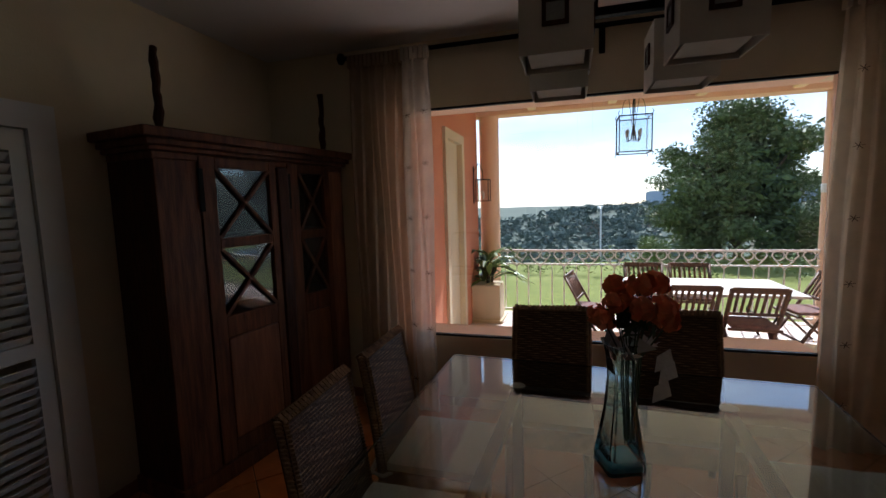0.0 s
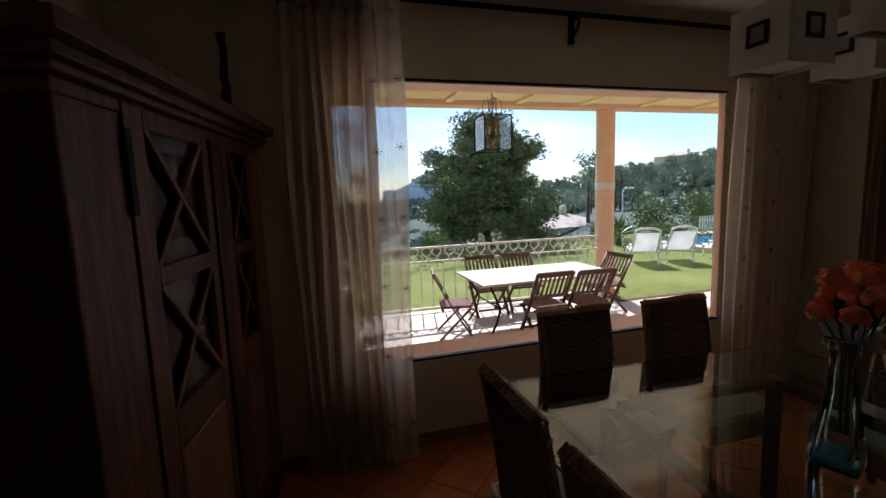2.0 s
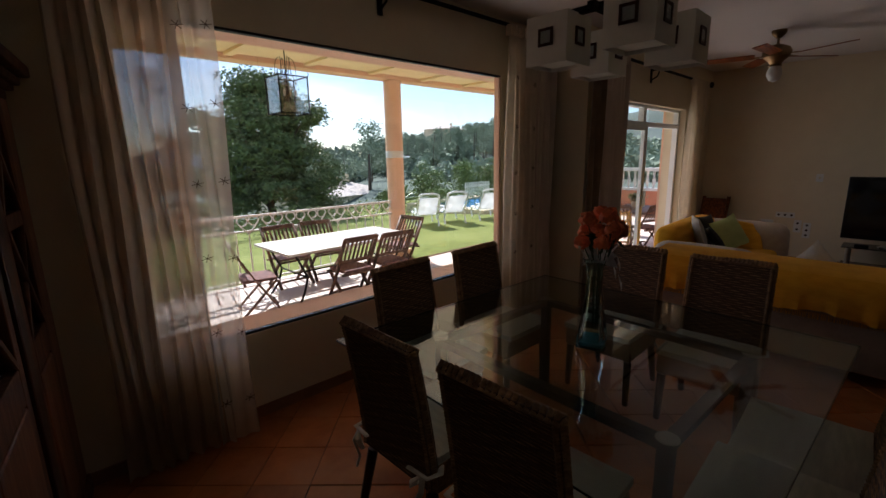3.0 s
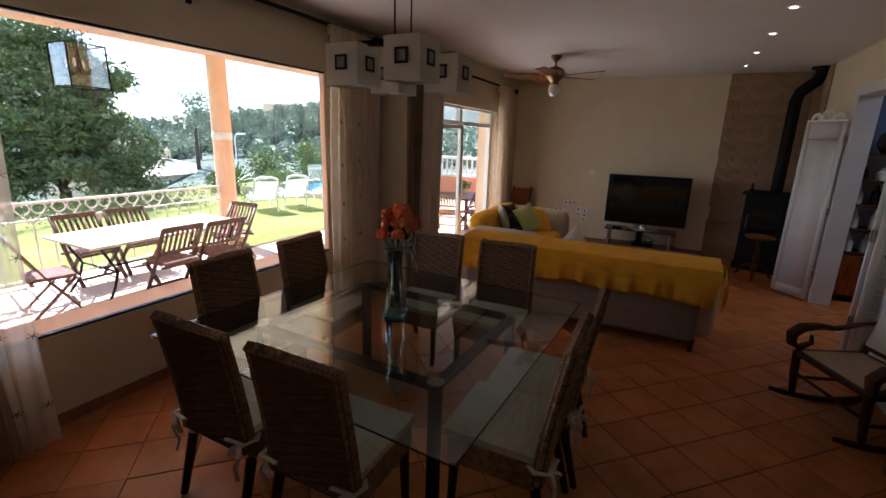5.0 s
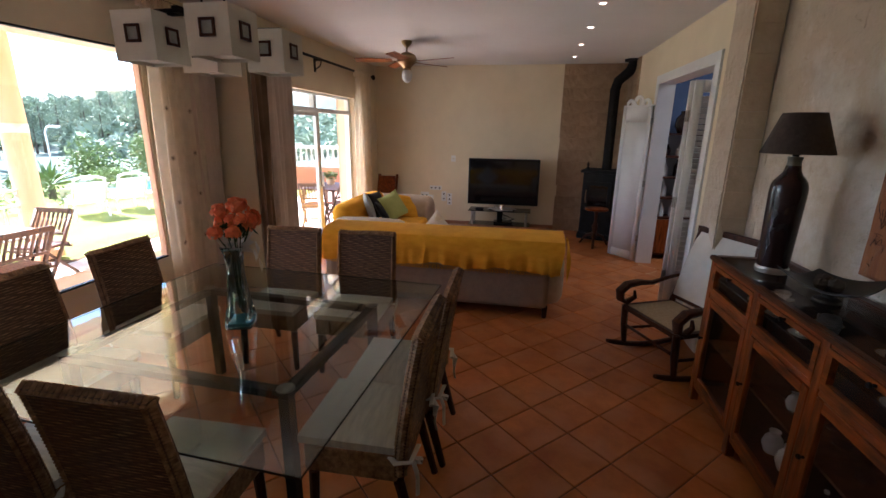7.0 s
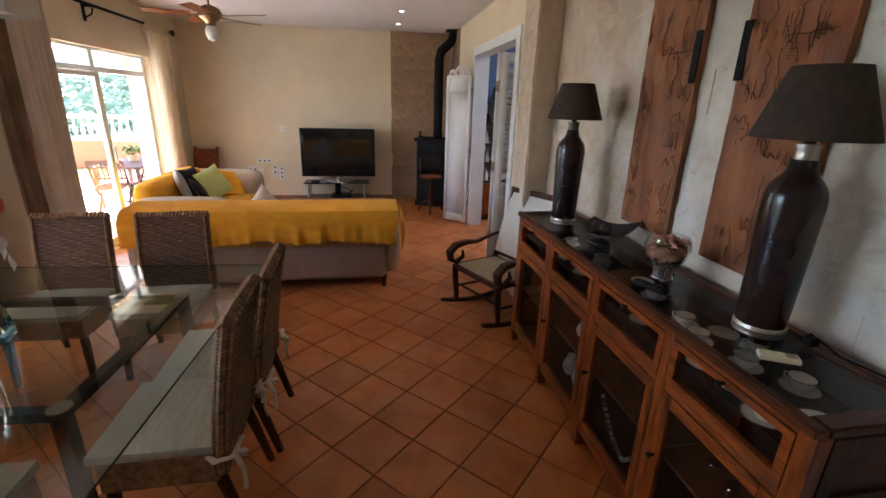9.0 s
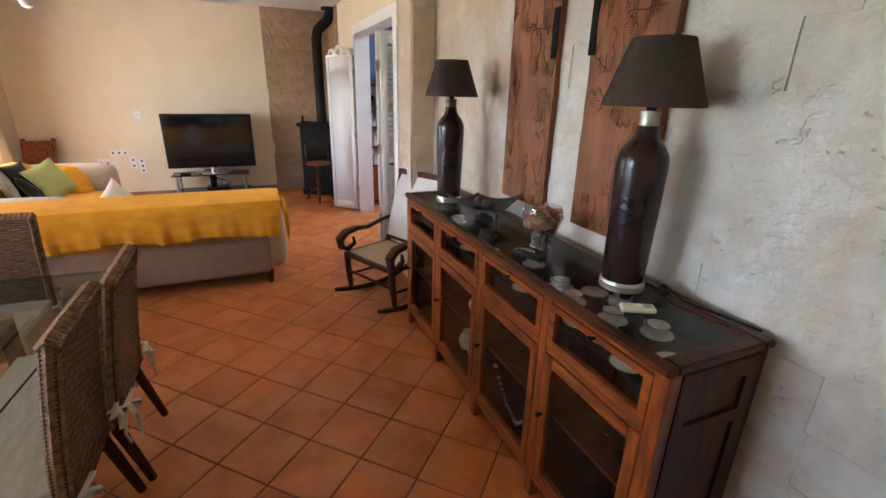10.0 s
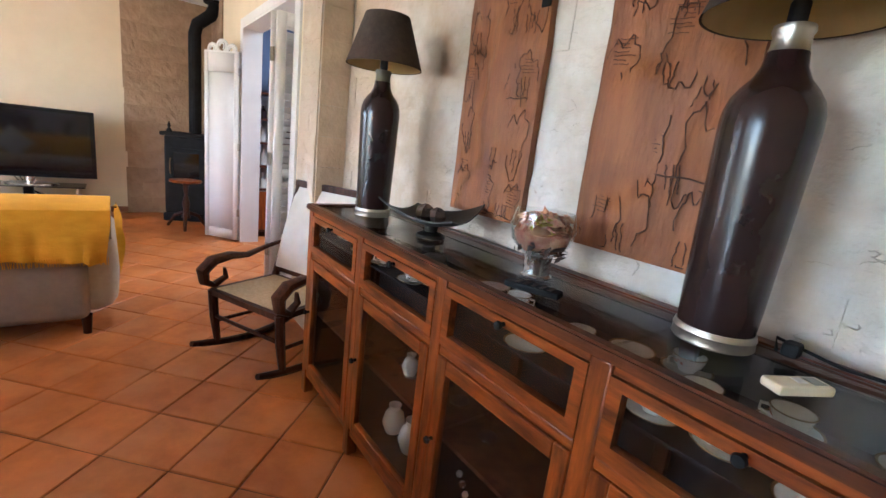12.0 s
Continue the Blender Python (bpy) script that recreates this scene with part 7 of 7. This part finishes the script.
# planter with its plant
planter = thing("planter", "square cream stone planter with a large-leaved plant by the porch column", "planter", at=(-0.95, 7.72, -0.315))
part("pot", rbox(-0.24, -0.24, 0.05, 0.24, 0.24, 0.62, 0.02), FACADE, planter)
part("rim", rbox(-0.27, -0.27, 0.0, 0.27, 0.27, 0.06, 0.01), FACADE, planter)
rng = random.Random(5)
bm = bmesh.new()
for k in range(26):
    a, el = rng.uniform(0, 6.28), rng.uniform(0.2, 1.25)
    L = rng.uniform(0.6, 1.05)
    base = Vector((rng.uniform(-0.08, 0.08), rng.uniform(-0.08, 0.08), rng.uniform(0.6, 1.0)))
    pts = [base + Vector((math.cos(a) * math.cos(el) * L * t, math.sin(a) * math.cos(el) * L * t, L * (math.sin(el) * t - 0.75 * t * t))) for t in (0, 0.3, 0.6, 1.0)]
    side = Vector((-math.sin(a), math.cos(a), 0))
    ws = (0.02, 0.065, 0.055, 0.004)
    prev = None
    for p, w in zip(pts, ws):
        cur = (bm.verts.new(p - side * w), bm.verts.new(p + Vector((0, 0, -w * 0.4))), bm.verts.new(p + side * w))
        if prev:
            bm.faces.new((prev[0], cur[0], cur[1], prev[1]))
            bm.faces.new((prev[1], cur[1], cur[2], prev[2]))
        prev = cur
part("foliage", bm, LEAF_PLANT, planter, "arching yellow-green leaves")
bm = bmesh.new()
tube([(0, 0, 0.55), (0.03, 0, 0.8), (0.0, 0.02, 1.05)], [0.035, 0.028, 0.02], 8, bm)
tube([(0.05, 0.05, 0.55), (0.1, 0.08, 0.9)], [0.025, 0.015], 8, bm)
part("stem", bm, BARK, planter)


def broad_tree(name, label, x, y, z, trunk, spread, count, leaf, material, seed, group=""):
    rng = random.Random(seed)
    tr = thing(name, label, "tree", group, at=(x, y, z))
    bm = bmesh.new()
    tube([(0, 0, -0.3), (0.05, 0, trunk * 0.5), (0.0, 0.1, trunk)], [spread[0] * 0.055, spread[0] * 0.04, spread[0] * 0.032], 10, bm)
    tips = []
    for k in range(9):
        a = k * 2.4 + rng.uniform(-0.3, 0.3)
        q = rng.uniform(0.35, 0.62)
        tip = Vector((math.cos(a) * spread[0] * q, math.sin(a) * spread[1] * q, trunk + spread[2] * rng.uniform(0.3, 1.6)))
        mid = Vector((tip.x * 0.45, tip.y * 0.45, trunk + (tip.z - trunk) * 0.6))
        tube([(0, 0, trunk * 0.75), mid, tip], [spread[0] * 0.025, spread[0] * 0.016, spread[0] * 0.006], 6, bm)
        tips.append(tip)
    part("trunk", bm, BARK, tr)
    bm = bmesh.new()
    n = count // 44
    for k in range(44):
        a, h = k * 2.4 + rng.uniform(-0.4, 0.4), (k + rng.random()) / 44
        rad = (math.sin(math.pi * min(1, 0.30 + 0.68 * h)) ** 0.75) * rng.uniform(0.35, 0.80)
        c = (math.cos(a) * spread[0] * rad, math.sin(a) * spread[1] * rad, trunk * 0.45 + h * spread[2] * 2)
        s = rng.uniform(0.24, 0.40)
        leaves(bm, c, (spread[0] * s, spread[1] * s, spread[2] * s * 0.8), n, leaf, rng, 0.45)
    part("crown", bm, material, tr, "dense leafy crown")
    return tr


broad_tree("garden_tree", "large dark-green leafy tree on the lawn beyond the railing", 7.2, 22.0, lie(7.2, 22), 0.7, (4.5, 4.0, 3.0), 44000, 0.18, LEAF, 3)
# solid inner shade of the great crown
rng = random.Random(21)
bm = bmesh.new()
for k in range(14):
    leaves(bm, (7.2 + rng.uniform(-1.6, 1.6), 22 + rng.uniform(-1.4, 1.4), lie(7.2, 22) + rng.uniform(1.0, 4.8)), (1.5, 1.5, 0.9), 300, 0.42, rng)
tagged(put("inner_foliage", bm, LEAF, True), "dense inner leaves of the large tree", "foliage", kind="stuff")

# hedge and shrubs beyond the railing
rng = random.Random(8)
bm = bmesh.new()
for k in range(46):
    x = -9 + k * 0.55
    leaves(bm, (x, 14.6 + rng.uniform(-0.3, 0.3), lie(x, 14.6) + rng.uniform(0.25, 0.65)), (0.55, 0.5, 0.5), 150, 0.10, rng)
tagged(put("hedge", bm, LEAF_HEDGE, True), "low clipped green hedge along the lawn", "hedge", kind="stuff")


def shrub(x, y, r, h, seed, label="rounded green garden shrub at the edge of the lawn"):
    rng = random.Random(seed)
    sh = thing("shrub", label, "shrub", "garden shrubs", at=(x, y, lie(x, y)))
    bm = bmesh.new()
    for k in range(12):
        leaves(bm, (rng.uniform(-0.5, 0.5) * r, rng.uniform(-0.5, 0.5) * r, rng.uniform(0.2, 0.8) * h), (r * 0.55, r * 0.55, h * 0.32), 160, 0.13 * max(1, r), rng)
    part("foliage", bm, LEAF_HEDGE, sh)
    bm = bmesh.new()
    tube([(0, 0, -0.2), (0.02, 0, h * 0.5)], [0.05, 0.02], 6, bm)
    part("stem", bm, BARK, sh)
    return sh


for x, y, r, h, sd in ((17.5, 22, 1.6, 2.6, 31), (20.0, 21.5, 1.5, 2.7, 32), (22.3, 21.0, 1.5, 2.5, 33), (12.5, 19.5, 1.0, 1.1, 34), (14.6, 18.0, 0.9, 0.9, 35), (3.2, 17.5, 0.8, 1.1, 36), (15.8, 14.5, 0.6, 0.7, 37)):
    shrub(x, y, r, h, sd)

# fan palm
palm = thing("palm", "small fan palm with spiky fronds near the hedge", "palm", at=(11.3, 17.2, lie(11.3, 17.2)))
bm = bmesh.new()
tube([(0, 0, -0.2), (0, 0, 0.5)], [0.14, 0.10], 8, bm)
part("trunk", bm, BARK, palm)
bm = bmesh.new()
rng = random.Random(77)
for k in range(46):
    a, el = rng.uniform(0, 6.28), rng.uniform(-0.1, 1.4)
    d = Vector((math.cos(a) * math.cos(el), math.sin(a) * math.cos(el), math.sin(el)))
    s = d.cross(Vector((0, 0, 1))).normalized()
    b0, tip = Vector((0, 0, 0.5)), Vector((0, 0, 0.5)) + d * rng.uniform(0.7, 1.05)
    mid = (b0 + tip) / 2 + Vector((0, 0, 0.05))
    bm.faces.new([bm.verts.new(p) for p in (b0, mid - s * 0.05, tip, mid + s * 0.05)])
part("fronds", bm, LEAF_PLANT, palm)


# sun loungers
def lounger():
    lo = thing("sun_lounger", "white plastic sun lounger with a raised mesh back on the lawn", "sun lounger", "loungers by the pool")
    bm = bmesh.new()
    for sx in (-1, 1):
        tube([(sx * 0.32, 0.35, 0.34), (sx * 0.32, 1.35, 0.34), (sx * 0.30, 1.42, 0.2)], 0.03, 8, bm)
        tube([(sx * 0.32, 0.35, 0.34), (sx * 0.33, -0.05, 0.66), (sx * 0.30, -0.22, 0.98)], 0.03, 8, bm)
    tube([(-0.30, -0.22, 0.98), (-0.15, -0.24, 1.03), (0.15, -0.24, 1.03), (0.30, -0.22, 0.98)], 0.03, 8, bm)
    part("frame", bm, LOUNGER, lo)
    bm = bmesh.new()
    m = Matrix.Translation((0, 0.33, 0.36)) @ Matrix.Rotation(radians(-42), 4, "X")
    box(bm, -0.28, -0.82, -0.01, 0.28, 0, 0.01, m)
    part("backrest", bm, LOUNGER_MESH, lo, "grey-beige mesh back")
    part("seat", rbox(-0.29, 0.35, 0.33, 0.29, 1.4, 0.36, 0.008), LOUNGER_MESH, lo)
    for sx in (-1, 1):
        for y in (0.1, 1.2):
            bm = bmesh.new()
            tube([(sx * 0.32, y, 0.36), (sx * 0.34, y + 0.08, 0.18), (sx * 0.34, y - 0.06, 0.0)], 0.026, 8, bm)
            part("leg", bm, LOUNGER, lo)
        bm = bmesh.new()
        tube([(sx * 0.36, 0.0, 0.45), (sx * 0.36, 0.15, 0.56), (sx * 0.36, 0.5, 0.52), (sx * 0.36, 0.6, 0.38)], 0.022, 8, bm)
        part("armrest", bm, LOUNGER, lo)
    return lo


first = lounger()
first.matrix_basis = place(7.5, 11.2, lie(7.5, 11.2), -32)
for px, py, turn in ((8.45, 10.95, -30), (9.5, 10.4, -34)):
    copy_thing(first, place(px, py, lie(px, py), turn))

# pool and what stands round it
bm = bmesh.new()
box(bm, 11.5, 12.5, -0.62, 17.0, 16.0, -0.50)
structure("water", bm, POOL)
bm = bmesh.new()
box(bm, 11.0, 12.0, -0.8, 17.5, 12.5, -0.40)
box(bm, 11.0, 16.0, -0.9, 17.5, 16.5, -0.40)
box(bm, 11.0, 12.5, -0.8, 11.5, 16.0, -0.40)
structure("pool_edge", bm, FACADE)

# raised terrace with red wall and white balustrade, seen through the door
bm = bmesh.new()
box(bm, 13.0, 3.0, -0.6, 13.3, 10.8, 0.42)
structure("wall_garden", bm, TERRACOTTA_WALL)
bal = thing("balustrade", "white stone balustrade on the red garden wall", "balustrade", at=(13.15, 0, 0.42))
bm = bmesh.new()
box(bm, -0.14, 3.0, 0, 0.14, 10.8, 0.08)
box(bm, -0.14, 3.0, 0.62, 0.14, 10.8, 0.72)
part("rail", bm, RAIL_WHITE, bal)
y = 3.15
while y < 10.8:
    part("baluster", lathe([(0.04, 0.08), (0.03, 0.14), (0.065, 0.26), (0.05, 0.36), (0.028, 0.46), (0.045, 0.62)], 8, (0, y, 0)), RAIL_WHITE, bal)
    y += 0.2

# terrace furniture beyond the door
t2 = thing("terrace_table", "dark wooden garden table on the far terrace", "table", at=(8.3, 5.3, -0.315))
part("tabletop", rbox(-0.7, -0.45, 0.71, 0.7, 0.45, 0.745, 0.006), WOOD_TEAK, t2)
for sx in (-1, 1):
    for sy in (-1, 1):
        part("leg", rbox(sx * 0.6 - 0.03, sy * 0.36 - 0.03, 0, sx * 0.6 + 0.03, sy * 0.36 + 0.03, 0.71, 0.004), WOOD_TEAK, t2)
copy_thing(first_chair := [o for o in scene.objects if o.name.startswith("garden_chair")][0], place(7.3, 5.2, -0.315, 105))
copy_thing(first_chair, place(7.6, 4.75, -0.315, 160))
pot = thing("potted_plant", "leafy green plant in a low pot on the terrace table", "plant", at=(8.6, 5.4, 0.43))
part("pot", lathe([(0, 0), (0.09, 0), (0.12, 0.12), (0.10, 0.12), (0, 0.1)], 14), FACADE, pot)
part("foliage", leaves(bmesh.new(), (0, 0, 0.22), (0.24, 0.24, 0.14), 160, 0.09, random.Random(4)), LEAF_PLANT, pot)


# houses and street lamp on the slope
def far_house(x, y, w, d, h, turn, base):
    ho = thing("house", "distant cream house with a low tiled roof on the slope", "house", "houses on the slope", at=(x, y, base), turn=turn)
    bm = bmesh.new()
    box(bm, -w / 2, -d / 2, -4, w / 2, d / 2, h)
    part("wall", bm, FACADE, ho)
    bm = bmesh.new()
    vs = [bm.verts.new(v) for v in ((-w / 2 - 0.5, -d / 2 - 0.5, h), (w / 2 + 0.5, -d / 2 - 0.5, h), (w / 2 + 0.5, d / 2 + 0.5, h), (-w / 2 - 0.5, d / 2 + 0.5, h), (-w / 4, 0, h + d * 0.16), (w / 4, 0, h + d * 0.16))]
    for f in ((0, 1, 5, 4), (1, 2, 5), (2, 3, 4, 5), (3, 0, 4), (3, 2, 1, 0)):
        bm.faces.new([vs[i] for i in f])
    rf = part("roof", bm, ROOF, ho, smooth=False)
    part("chimney", rbox(w / 4 - 0.3, -0.3, h, w / 4 + 0.3, 0.3, h + d * 0.16 + 0.8, 0.02), FACADE, rf)
    for k in (-0.28, 0.05, 0.32):
        bm = bmesh.new()
        box(bm, k * w - 0.5, -d / 2 - 0.03, h - 1.9, k * w + 0.5, -d / 2 + 0.01, h - 0.7)
        part("window", bm, INSIDE_SHADE, ho)
    return ho


far_house(23.5, 46, 12, 8, 2.4, 8, -4.7)
far_house(32.0, 43, 9, 8, 2.2, -10, -4.9)
far_house(92, 96, 11, 8, 3.0, 12, lie(92, 96) + 1.5)
far_house(78, 98, 9, 7, 2.8, -8, lie(78, 98) + 1)

lampp = thing("street_lamp", "white street lamp with a curved head beyond the garden", "street lamp", "street lamps", at=(24.0, 33.0, -3.0))
bm = bmesh.new()
tube([(0, 0, 0), (0, 0, 4.2), (0.12, 0, 4.5), (0.45, 0, 4.6)], 0.05, 8, bm)
part("post", bm, WHITE_PAINT, lampp)
part("head", rbox(0.3, -0.16, 4.5, 1.0, 0.16, 4.66, 0.06), WHITE_PAINT, lampp)
copy_thing(lampp, place(2.23, 30.0, -3.56, 90))

# white gate behind the pool
gate = thing("garden_fence", "low white picket fence by the shrubs", "fence", at=(18.4, 19.0, lie(18.4, 19)))
for k in range(14):
    part("slat", rbox(-0.9 + k * 0.16, -0.012, 0.0, -0.82 + k * 0.16, 0.012, 1.0, 0.004), WHITE_PAINT, gate)
bm = bmesh.new()
box(bm, -0.95, 0.014, 0.25, 1.35, 0.03, 0.32)
box(bm, -0.95, 0.014, 0.75, 1.35, 0.03, 0.82)
part("rail", bm, WHITE_PAINT, gate)


# pine on the slope, and the woods of the hillside
def pine(x, y, h, seed, group=""):
    rng = random.Random(seed)
    z = lie(x, y)
    tr = thing("pine_tree", "haze-tinted grey-green pine on the far hillside", "tree", "pines on the hillside", at=(x, y, z))
    bm = bmesh.new()
    tube([(0, 0, -0.5), (0.1, 0, h * 0.85)], [h * 0.03, h * 0.01], 6, bm)
    part("trunk", bm, BARK, tr)
    bm = bmesh.new()
    for k in range(11):
        q = rng.random()
        r = h * 0.36 * (1.15 - q * 0.7)
        leaves(bm, (rng.uniform(-0.7, 0.7) * r, rng.uniform(-0.7, 0.7) * r, h * (0.32 + 0.62 * q)), (r * 0.75, r * 0.75, h * 0.15), 95, h * 0.055, rng)
    part("crown", bm, LEAF_PINE_HAZE, tr)


rng = random.Random(12)
for k in range(140):
    y = rng.uniform(48, 98)
    x = rng.uniform(0.50, 1.4) * y
    pine(x, y, rng.uniform(3.6, 6.0), 100 + k)
pine(27.5, 43, 7.5, 900)

rng = random.Random(14)
bm = bmesh.new()
for k in range(8500):
    y = 60 + 440 * rng.random() ** 0.8
    x = rng.uniform(-0.75, 1.6) * y
    if noise.noise(Vector((x * 0.012, y * 0.012, 7))) < -0.22 or (y < 100 and x > 0.4 * y):
        continue
    z = lie(x, y)
    r = rng.uniform(2.0, 3.8) * (1 + y / 450)
    leaves(bm, (x, y, z + r * 0.5), (r, r, r * 0.8), 12, r * 0.8, rng, 0.5)
bm2 = bmesh.new()
for k in range(4200):
    y = rng.uniform(53, 112) if k % 3 else rng.uniform(12, 45)
    x = rng.uniform(0.42, 1.5) * y if k % 3 else rng.uniform(34, 95)
    r = rng.uniform(0.9, 2.1)
    leaves(bm2, (x, y, lie(x, y) + r * 0.5), (r, r, r * 0.9), 18, r * 0.62, rng, 0.5)
tagged(put("hillside_scrub", bm2, LEAF_PINE_HAZE, True), "haze-tinted grey-green scrub and young trees covering the hillside", "scrub", kind="stuff")
tagged(put("far_woods", bm, FAR_PINE_HAZE, True), "distant haze-tinted grey-green woods covering the valley and hills", "woods", kind="stuff")

# mountain backdrop, its haze painted as pale blue
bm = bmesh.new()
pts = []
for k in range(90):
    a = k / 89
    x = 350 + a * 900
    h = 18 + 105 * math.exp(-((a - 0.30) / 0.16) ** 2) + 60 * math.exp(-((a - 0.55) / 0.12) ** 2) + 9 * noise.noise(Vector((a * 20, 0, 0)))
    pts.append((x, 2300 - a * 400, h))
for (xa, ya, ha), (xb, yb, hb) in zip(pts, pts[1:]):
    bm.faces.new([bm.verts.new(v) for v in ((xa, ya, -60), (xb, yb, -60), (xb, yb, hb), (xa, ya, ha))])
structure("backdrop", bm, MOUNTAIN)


# ---- pieces of walls and floors ----
def shared(name, bm, material):
    me = bpy.data.meshes.new(name)
    bmesh.ops.recalc_face_normals(bm, faces=bm.faces[:])
    bm.to_mesh(me)
    bm.free()
    me.materials.append(material)
    return me


def piece(name, me, parent, m):
    ob = new(name, me)
    ob.parent = parent
    ob.matrix_basis = m
    return ob


# floor tiles, laid at 45 degrees
S = 0.30
bm = bmesh.new()
g = 0.0028
box(bm, -S / 2 + g, -S / 2 + g, -0.018, S / 2 - g, S / 2 - g, 0.0)
bmesh.ops.bevel(bm, geom=[e for e in bm.edges if e.verts[0].co.z > -0.001 and e.verts[1].co.z > -0.001], offset=0.004, segments=1, affect="EDGES")
tile_mesh = shared("tile", bm, TILE)
rng = random.Random(2)
near, rest = [], []
for i in range(-30, 40):
    for j in range(-30, 40):
        cx = 0.86 + S * 0.7071 * (j - i) + 0.0
        cy = 0.84 - S * 0.7071 * (i + j) - S * 0.7071
        if XW - 0.1 < cx < XE + 0.1 and (YD - 0.15 < cy < (YN if cx < XSTEP else YN2) + 0.1):
            d = math.hypot(max(0, abs(cx - 0.9) - 1.2), cy - 0.3)
            (near if True else rest).append((d, cx, cy))
        elif 2.4 < cx < 5.4 and -3.4 < cy <= YD - 0.15:
            rest.append((9, cx, cy))
near.sort()
rest += near[300:]
for d, cx, cy in near[:300]:
    piece("tile", tile_mesh, floor, Matrix.Translation((cx, cy, rng.uniform(-0.0008, 0.0008))) @ Matrix.Rotation(radians(45 + 90 * rng.randint(0, 3)), 4, "Z"))
bm = bmesh.new()
for d, cx, cy in rest:
    box(bm, -S / 2 + g, -S / 2 + g, -0.018, S / 2 - g, S / 2 - g, 0.0, Matrix.Translation((cx, cy, rng.uniform(-0.0008, 0.0008))) @ Matrix.Rotation(radians(45), 4, "Z"))
far_tiles = tagged(put("floor_tiles", bm, TILE, False), kind="stuff")
far_tiles.parent = floor


def block_mesh(w, h, d, seed, material, rough=0.004, edge_in=0.0025):
    """A rough-faced block: w long, h high; its face at +y."""
    r = random.Random(seed)
    bm = bmesh.new()
    g = 0.0001
    n, k = 5, 3
    d += r.uniform(-1.2, 1.2) * edge_in
    rows = []
    for i in range(n + 1):
        row = []
        for j in range(k + 1):
            edge = i in (0, n) or j in (0, k)
            row.append(bm.verts.new((-w / 2 + g + (w - 2 * g) * i / n, d + (-edge_in - r.uniform(0, edge_in) if edge else r.uniform(-rough, rough)), g + (h - 2 * g) * j / k)))
        rows.append(row)
    for i in range(n):
        for j in range(k):
            bm.faces.new((rows[i][j], rows[i][j + 1], rows[i + 1][j + 1], rows[i + 1][j]))
    rim = [rw[0] for rw in rows] + rows[n][1:] + [rw[k] for rw in rows[::-1]][1:] + rows[0][::-1][1:-1]
    back = [bm.verts.new((v.co.x, 0, v.co.z)) for v in rim]
    for q in range(len(rim)):
        bm.faces.new((rim[q], rim[(q + 1) % len(rim)], back[(q + 1) % len(rim)], back[q]))
    me = shared("block", bm, material)
    return me


def courses(parent, origin, turn, length, height, h, w, depth, material, seed, rough=0.004, name="stone", edge_in=0.0025):
    """Lay blocks over a wall face that starts at origin and runs along the turned x."""
    r = random.Random(seed)
    meshes = {}
    z, row = 0.0, 0
    base = Matrix.Translation(origin) @ Matrix.Rotation(radians(turn), 4, "Z")
    while z < height - 0.01:
        hh = min(h, height - z)
        x = round(-w * (0.5 if row % 2 else 0.0) - r.uniform(0, 0.1) * w, 2)
        while x < length - 0.01:
            ww = round(w * r.choice((0.8, 1.0, 1.2)), 2)
            x0, x1 = max(0, x), min(length, x + ww)
            if x1 - x0 > 0.03:
                key = (round(x1 - x0, 2), round(hh, 3), r.randint(0, 2))
                if key not in meshes:
                    meshes[key] = block_mesh(key[0], key[1], depth, len(meshes) + seed, material, rough, edge_in)
                piece(name, meshes[key], parent, base @ Matrix.Translation(((x0 + x1) / 2, 0, z)))
            x += ww
        z += hh
        row += 1


# whitewashed blocks of the long wall, which runs along x with its face towards +y
courses(wall_stone, (XW, YS - 0.02, 0.0), 0, 2.1 - XW, TOP, 0.1895, 0.44, 0.022, STONE_WHITE, 61, 0.006, edge_in=0.003)
courses(pillar_stone, (2.10, -0.70, 0.0), 0, 0.32, TOP, 0.19, 0.5, 0.012, STONE_WHITE, 71, 0.003, edge_in=0.002)
side_bm = bmesh.new()
for k in range(15):
    z0, z1 = k * 0.19 + 0.001, min(TOP, (k + 1) * 0.19 - 0.001)
    box(side_bm, 2.086, -0.885, z0, 2.10, -0.701, z1)
tagged(part("stone", side_bm, STONE_PALE, pillar_stone, smooth=False), kind="stuff")
# brown stone behind the stove
courses(wall_east, (XE, YD, 0.0), 90, 1.05, TOP, STONE_COURSE, 0.36, 0.022, STONE_BROWN, 81, 0.005)
courses(wall_south, (5.95, YD, 0.0), 0, XE - 5.95 - 0.02, TOP, STONE_COURSE, 0.36, 0.022, STONE_BROWN, 91, 0.005)
